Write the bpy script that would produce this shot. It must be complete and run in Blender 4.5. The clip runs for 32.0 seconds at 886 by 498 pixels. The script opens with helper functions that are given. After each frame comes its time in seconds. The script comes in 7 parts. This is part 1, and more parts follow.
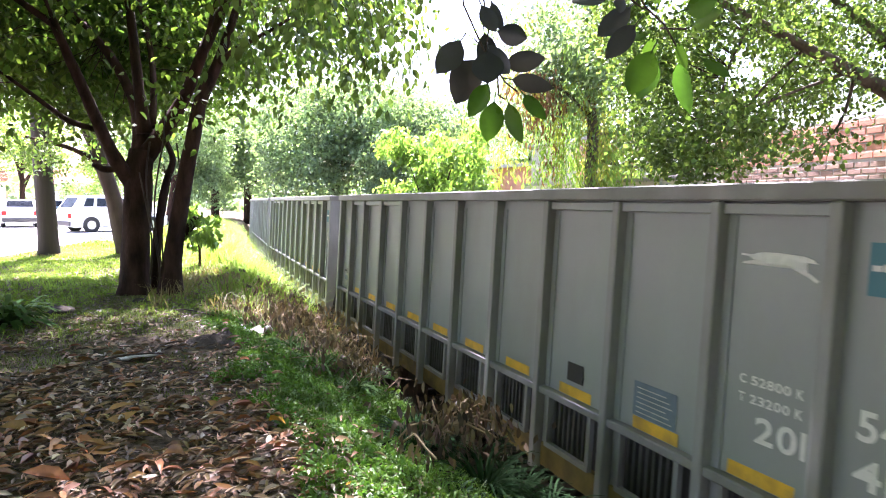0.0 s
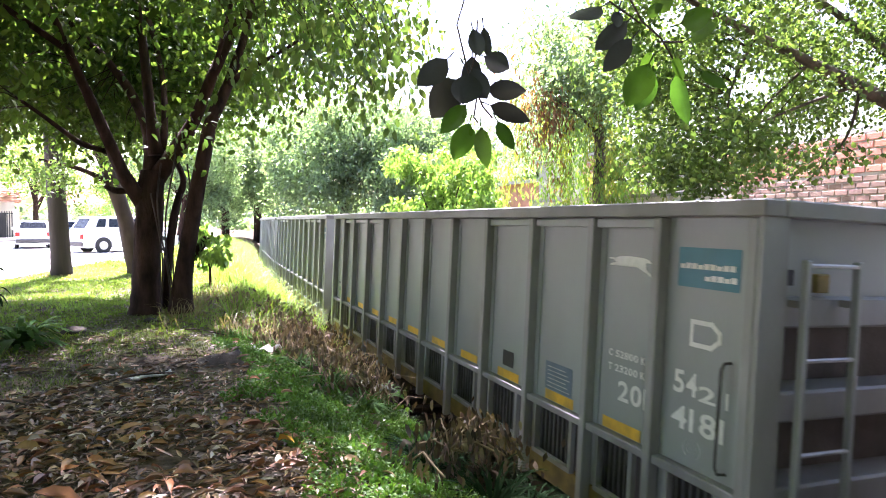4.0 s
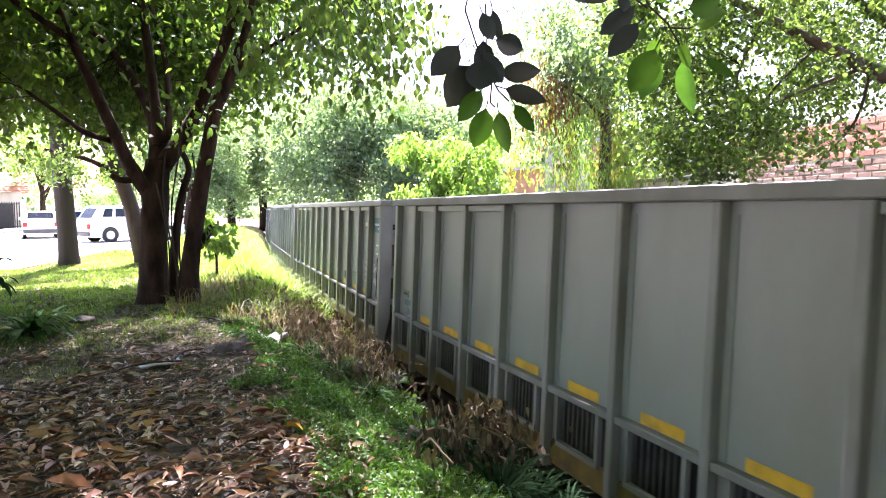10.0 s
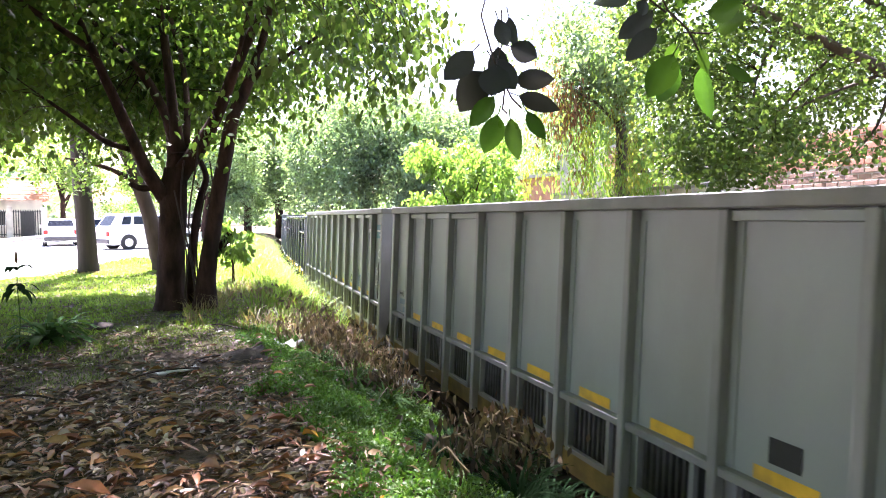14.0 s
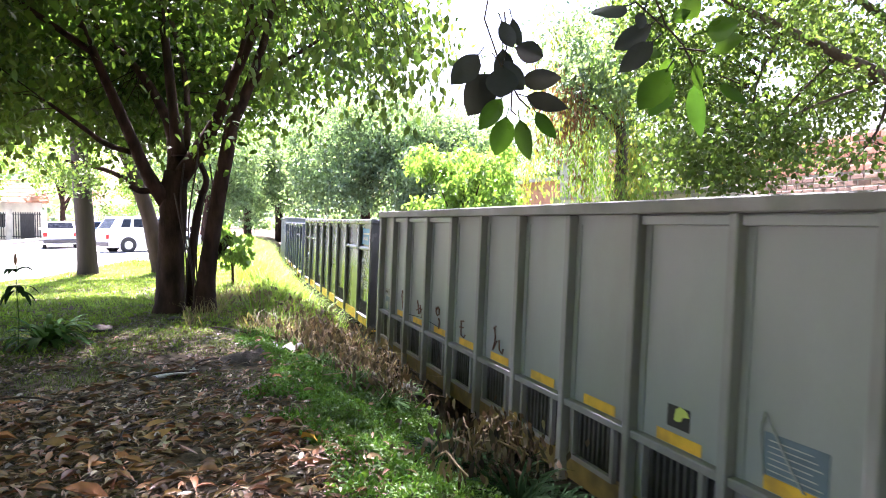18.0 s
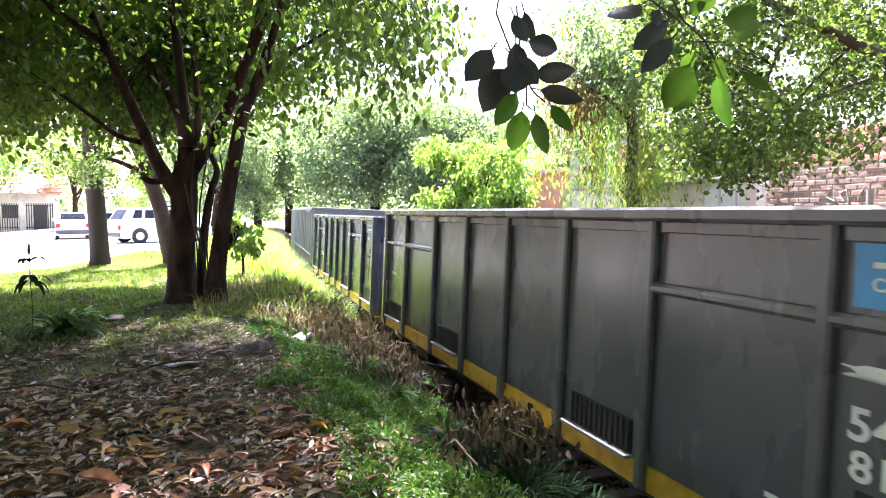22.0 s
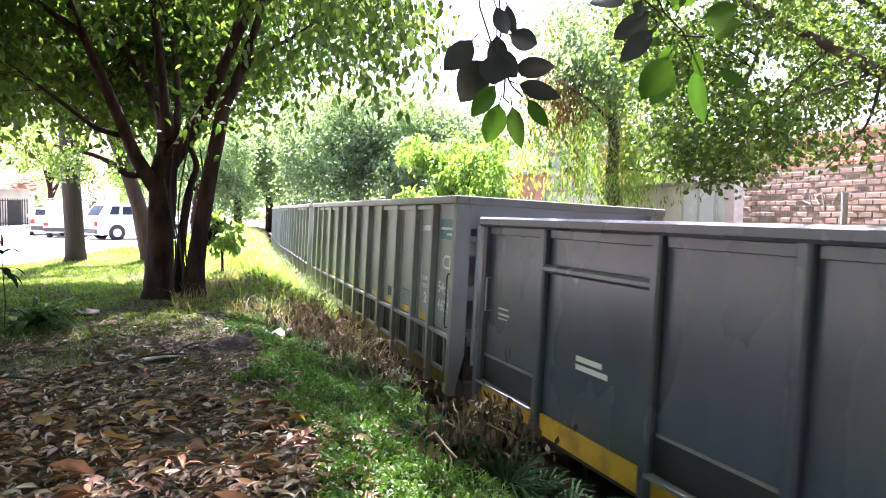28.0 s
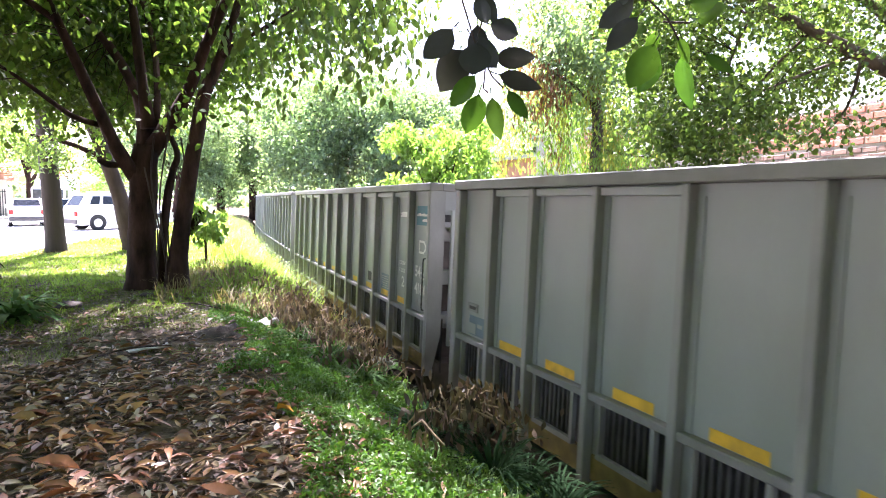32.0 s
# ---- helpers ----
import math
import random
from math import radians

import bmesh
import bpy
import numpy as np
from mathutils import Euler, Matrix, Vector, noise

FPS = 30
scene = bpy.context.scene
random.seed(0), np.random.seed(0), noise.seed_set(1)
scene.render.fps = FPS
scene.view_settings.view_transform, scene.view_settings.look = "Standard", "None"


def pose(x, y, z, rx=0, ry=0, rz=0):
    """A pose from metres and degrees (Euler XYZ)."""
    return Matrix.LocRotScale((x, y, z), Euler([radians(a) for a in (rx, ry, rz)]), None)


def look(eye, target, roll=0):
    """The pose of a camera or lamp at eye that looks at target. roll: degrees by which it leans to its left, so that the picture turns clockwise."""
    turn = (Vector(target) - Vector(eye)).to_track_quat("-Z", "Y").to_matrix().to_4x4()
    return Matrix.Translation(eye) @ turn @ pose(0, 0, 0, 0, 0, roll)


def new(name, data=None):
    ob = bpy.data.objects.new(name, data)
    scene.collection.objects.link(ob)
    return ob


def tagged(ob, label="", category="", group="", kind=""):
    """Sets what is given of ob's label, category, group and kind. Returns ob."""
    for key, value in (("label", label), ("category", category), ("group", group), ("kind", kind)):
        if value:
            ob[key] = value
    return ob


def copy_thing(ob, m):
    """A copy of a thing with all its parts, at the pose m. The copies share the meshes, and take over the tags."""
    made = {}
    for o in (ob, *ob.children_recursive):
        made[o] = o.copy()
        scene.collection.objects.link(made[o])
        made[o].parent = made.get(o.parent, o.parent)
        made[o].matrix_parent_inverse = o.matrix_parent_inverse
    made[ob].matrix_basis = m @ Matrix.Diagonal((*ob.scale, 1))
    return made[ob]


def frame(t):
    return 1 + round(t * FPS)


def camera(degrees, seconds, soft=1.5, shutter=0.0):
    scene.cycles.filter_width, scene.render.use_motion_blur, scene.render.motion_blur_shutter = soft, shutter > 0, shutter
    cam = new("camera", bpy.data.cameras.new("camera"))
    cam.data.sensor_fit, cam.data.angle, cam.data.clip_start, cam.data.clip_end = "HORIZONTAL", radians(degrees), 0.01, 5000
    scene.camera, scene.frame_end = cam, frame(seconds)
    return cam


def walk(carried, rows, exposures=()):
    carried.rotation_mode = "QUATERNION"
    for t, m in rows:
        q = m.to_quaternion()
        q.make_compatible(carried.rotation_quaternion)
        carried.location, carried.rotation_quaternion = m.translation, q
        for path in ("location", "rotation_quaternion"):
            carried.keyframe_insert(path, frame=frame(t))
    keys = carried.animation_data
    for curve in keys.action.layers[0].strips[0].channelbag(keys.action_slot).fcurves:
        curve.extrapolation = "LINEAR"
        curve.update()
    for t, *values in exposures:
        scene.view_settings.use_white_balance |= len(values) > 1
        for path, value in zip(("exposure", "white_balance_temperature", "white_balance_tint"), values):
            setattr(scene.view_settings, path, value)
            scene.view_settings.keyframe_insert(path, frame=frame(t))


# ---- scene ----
cam = camera(68.1, 32.0, soft=1.0, shutter=0.28)
walk(cam, [
    (0.0, pose(-0.001, 0.012, 1.557, 86.11, -0.83, -23.89)),
    (0.5, pose(0.003, 0.007, 1.550, 85.96, -0.97, -24.67)),
    (1.0, pose(0.010, 0.009, 1.547, 85.87, -0.97, -25.11)),
    (1.5, pose(0.014, 0.005, 1.549, 85.79, -0.96, -25.04)),
    (2.0, pose(0.013, -0.003, 1.564, 85.96, -0.64, -24.44)),
    (2.5, pose(0.007, -0.008, 1.571, 86.61, -0.69, -23.70)),
    (3.0, pose(0.009, -0.010, 1.570, 87.23, -0.58, -23.29)),
    (3.5, pose(0.005, -0.017, 1.568, 87.59, -0.24, -23.07)),
    (5.5, pose(-0.003, -0.036, 1.575, 87.35, -0.28, -23.32)),
    (6.0, pose(-0.007, -0.039, 1.587, 87.23, -0.20, -23.34)),
    (6.5, pose(-0.000, -0.037, 1.587, 87.17, -0.22, -23.24)),
    (7.0, pose(0.009, -0.014, 1.575, 87.26, -0.11, -23.07)),
    (7.5, pose(0.005, -0.004, 1.572, 87.32, -0.02, -23.10)),
    (8.0, pose(0.010, 0.001, 1.567, 87.26, 0.09, -23.08)),
    (8.5, pose(0.010, -0.018, 1.579, 86.81, -0.09, -23.11)),
    (9.0, pose(0.003, -0.014, 1.568, 86.58, -0.05, -23.07)),
    (9.5, pose(0.002, -0.015, 1.563, 86.42, 0.07, -22.90)),
    (10.0, pose(0.005, -0.008, 1.564, 86.44, 0.22, -22.63)),
    (10.5, pose(0.004, -0.012, 1.567, 86.53, 0.08, -22.32)),
    (11.0, pose(-0.003, -0.001, 1.560, 86.68, 0.14, -22.04)),
    (11.5, pose(-0.006, -0.003, 1.564, 86.84, 0.16, -21.71)),
    (12.0, pose(-0.005, -0.003, 1.566, 87.07, 0.12, -21.45)),
    (12.5, pose(-0.009, -0.002, 1.563, 87.27, 0.17, -21.27)),
    (13.0, pose(-0.002, 0.003, 1.563, 87.27, 0.38, -21.22)),
    (13.5, pose(0.000, 0.007, 1.561, 87.19, 0.36, -21.28)),
    (14.0, pose(-0.001, 0.003, 1.565, 87.09, 0.29, -21.35)),
    (14.5, pose(0.002, 0.003, 1.557, 87.12, 0.31, -21.46)),
    (16.5, pose(-0.010, -0.005, 1.559, 87.17, -0.07, -21.83)),
    (17.0, pose(-0.011, 0.001, 1.562, 87.27, -0.01, -21.65)),
    (17.5, pose(-0.001, 0.014, 1.552, 87.43, 0.14, -21.44)),
    (18.0, pose(-0.001, 0.005, 1.560, 87.46, 0.03, -21.37)),
    (18.5, pose(-0.004, 0.008, 1.553, 87.65, 0.20, -21.39)),
    (19.0, pose(-0.004, 0.005, 1.558, 87.54, -0.16, -21.26)),
    (19.5, pose(-0.007, 0.006, 1.560, 87.29, -0.01, -21.16)),
    (20.0, pose(-0.002, -0.002, 1.557, 87.02, 0.40, -20.94)),
    (20.5, pose(-0.009, -0.007, 1.560, 86.85, 0.20, -20.71)),
    (21.0, pose(-0.009, 0.001, 1.554, 86.80, 0.06, -20.55)),
    (21.5, pose(-0.009, -0.009, 1.558, 86.75, 0.19, -20.50)),
    (22.0, pose(-0.002, 0.006, 1.547, 86.71, 0.01, -20.54)),
    (22.5, pose(-0.007, 0.009, 1.549, 86.76, 0.01, -20.65)),
    (23.0, pose(-0.006, 0.005, 1.551, 86.73, -0.06, -20.77)),
    (23.5, pose(-0.001, 0.012, 1.551, 86.75, 0.03, -20.83)),
    (24.0, pose(-0.008, -0.004, 1.554, 86.79, -0.03, -20.95)),
    (24.5, pose(-0.006, -0.008, 1.561, 86.94, -0.06, -20.97)),
    (25.0, pose(-0.006, 0.000, 1.553, 87.14, -0.07, -20.96)),
    (25.5, pose(-0.005, 0.007, 1.553, 87.35, 0.18, -21.03)),
    (27.5, pose(-0.001, -0.001, 1.525, 87.37, -0.61, -21.63)),
    (28.0, pose(-0.002, 0.011, 1.487, 86.86, -0.71, -22.14)),
    (28.5, pose(0.002, 0.011, 1.491, 85.85, -0.51, -22.47)),
    (29.0, pose(0.001, 0.012, 1.497, 85.29, -0.56, -22.53)),
    (29.5, pose(0.004, 0.017, 1.497, 85.21, -0.35, -22.65)),
    (30.0, pose(0.009, 0.015, 1.496, 85.45, -0.17, -22.92)),
    (30.5, pose(0.003, 0.015, 1.503, 85.55, -0.35, -23.14)),
    (31.0, pose(0.010, 0.022, 1.494, 85.51, -0.32, -23.31)),
    (31.5, pose(0.010, 0.026, 1.495, 85.54, -0.21, -23.43)),
    (32.0, pose(0.004, 0.021, 1.502, 85.62, -0.07, -23.46)),
], exposures=((0.0, 3.70), (26.0, 3.70), (28.0, 3.70), (29.5, 3.84), (32.0, 3.84)))

# ---- sky and sun ----
SUN_AZ, SUN_EL = 4.0, 61.0          # degrees from +y towards +x, and above the horizon
world = bpy.data.worlds.new("sky")
scene.world = world
world.use_nodes = True
wn = world.node_tree.nodes
sky = wn.new("ShaderNodeTexSky")
sky.sky_type, sky.sun_disc = "NISHITA", False
sky.sun_elevation, sky.sun_rotation = radians(SUN_EL), radians(SUN_AZ)
sky.air_density, sky.dust_density, sky.ozone_density = 1.5, 3.0, 0.6
wn["Background"].inputs["Strength"].default_value = 0.05
world.node_tree.links.new(sky.outputs[0], wn["Background"].inputs["Color"])
sun = new("sun", bpy.data.lights.new("sun", "SUN"))
sun.data.energy, sun.data.angle, sun.data.color = 5.0, radians(1.5), (1.0, 0.95, 0.86)
sd = Vector((math.sin(radians(SUN_AZ)) * math.cos(radians(SUN_EL)), math.cos(radians(SUN_AZ)) * math.cos(radians(SUN_EL)), math.sin(radians(SUN_EL))))
sun.matrix_basis = look(sd * 60, (0, 0, 0))
scene.view_settings.use_white_balance = True
scene.view_settings.white_balance_temperature = 5780
scene.view_settings.white_balance_tint = 36


# ---- materials ----
def mat(name, base, rough=0.6, metal=0.0, var=0.12, scale=8.0, fine=90.0, bump=0.15, dirt=None, dirt_scale=1.5, dirt_amt=0.45,
        spec=0.5, trans=0.0, island=0.0, obj=0.0, coat=0.0, stretch=None):
    """A surface with two scales of variation, bump, and an optional second colour in patches."""
    m = bpy.data.materials.new(name)
    m.use_nodes = True
    nt = m.node_tree
    n, l = nt.nodes, nt.links
    b = n["Principled BSDF"]
    tc = n.new("ShaderNodeTexCoord")
    src = tc.outputs["Object"]
    if stretch:
        mp = n.new("ShaderNodeMapping")
        mp.inputs["Scale"].default_value = stretch
        l.new(src, mp.inputs[0])
        src = mp.outputs[0]

    def noise_tex(sc, detail=5):
        t = n.new("ShaderNodeTexNoise")
        t.inputs["Scale"].default_value, t.inputs["Detail"].default_value = sc, detail
        l.new(src, t.inputs["Vector"])
        return t.outputs["Fac"]

    def mixc(fac, a, c, blend="MIX"):
        x = n.new("ShaderNodeMix")
        x.data_type, x.blend_type = "RGBA", blend
        for sock, v in ((x.inputs[0], fac), (x.inputs[6], a), (x.inputs[7], c)):
            if hasattr(v, "is_output"):
                l.new(v, sock)
            else:
                sock.default_value = v if isinstance(v, float) else (*v, 1.0)
        return x.outputs[2]

    def ramp(v, lo, hi):
        r = n.new("ShaderNodeMapRange")
        r.inputs[1].default_value, r.inputs[2].default_value = lo, hi
        l.new(v, r.inputs[0])
        return r.outputs[0]
    big, small = noise_tex(scale), noise_tex(fine, 3)
    dark = tuple(c * (1 - 2.2 * var) for c in base)
    light = tuple(min(1.0, c * (1 + 2.0 * var)) for c in base)
    col = mixc(ramp(big, 0.3, 0.7), dark, light)
    col = mixc(ramp(small, 0.25, 0.75), mixc(0.3, col, dark), col)
    if dirt:
        k = ramp(noise_tex(dirt_scale, 8), 0.52, 0.72)
        mm = n.new("ShaderNodeMath")
        mm.operation = "MULTIPLY"
        mm.inputs[1].default_value = dirt_amt
        l.new(k, mm.inputs[0])
        col = mixc(mm.outputs[0], col, dirt)
    if island or obj:
        if island:
            g = n.new("ShaderNodeNewGeometry").outputs["Random Per Island"]
        else:
            g = n.new("ShaderNodeObjectInfo").outputs["Random"]
        a = island or obj
        hv = n.new("ShaderNodeHueSaturation")
        r = n.new("ShaderNodeMapRange")
        r.inputs[3].default_value, r.inputs[4].default_value = 1 - a, 1 + a
        l.new(g, r.inputs[0])
        l.new(r.outputs[0], hv.inputs["Value"])
        r2 = n.new("ShaderNodeMapRange")
        r2.inputs[3].default_value, r2.inputs[4].default_value = 0.5 - 0.05 * a, 0.5 + 0.05 * a
        mul = n.new("ShaderNodeMath")
        mul.operation = "FRACT"
        m7 = n.new("ShaderNodeMath")
        m7.operation = "MULTIPLY"
        m7.inputs[1].default_value = 7.31
        l.new(g, m7.inputs[0])
        l.new(m7.outputs[0], mul.inputs[0])
        l.new(mul.outputs[0], r2.inputs[0])
        l.new(r2.outputs[0], hv.inputs["Hue"])
        l.new(col, hv.inputs["Color"])
        col = hv.outputs[0]
    l.new(col, b.inputs["Base Color"])
    b.inputs["Metallic"].default_value = metal
    b.inputs["Specular IOR Level"].default_value = spec
    if coat:
        b.inputs["Coat Weight"].default_value, b.inputs["Coat Roughness"].default_value = coat, 0.12
    rr = n.new("ShaderNodeMapRange")
    rr.inputs[3].default_value, rr.inputs[4].default_value = max(0.04, rough - 0.12), min(1.0, rough + 0.12)
    l.new(big, rr.inputs[0])
    l.new(rr.outputs[0], b.inputs["Roughness"])
    if bump:
        bp = n.new("ShaderNodeBump")
        bp.inputs["Strength"].default_value, bp.inputs["Distance"].default_value = bump, 0.01
        l.new(small, bp.inputs["Height"])
        l.new(bp.outputs[0], b.inputs["Normal"])
    if trans:
        t = n.new("ShaderNodeBsdfTranslucent")
        bright = mixc(1.0, col, (1.30, 1.36, 0.56), "MULTIPLY")
        l.new(bright, t.inputs["Color"])
        ms = n.new("ShaderNodeMixShader")
        ms.inputs[0].default_value = trans
        l.new(b.outputs[0], ms.inputs[1])
        l.new(t.outputs[0], ms.inputs[2])
        l.new(ms.outputs[0], n["Material Output"].inputs["Surface"])
    return m


def glass_mat(name, tint=(0.02, 0.025, 0.03)):
    return mat(name, tint, rough=0.15, var=0.05, bump=0.0, spec=0.8)


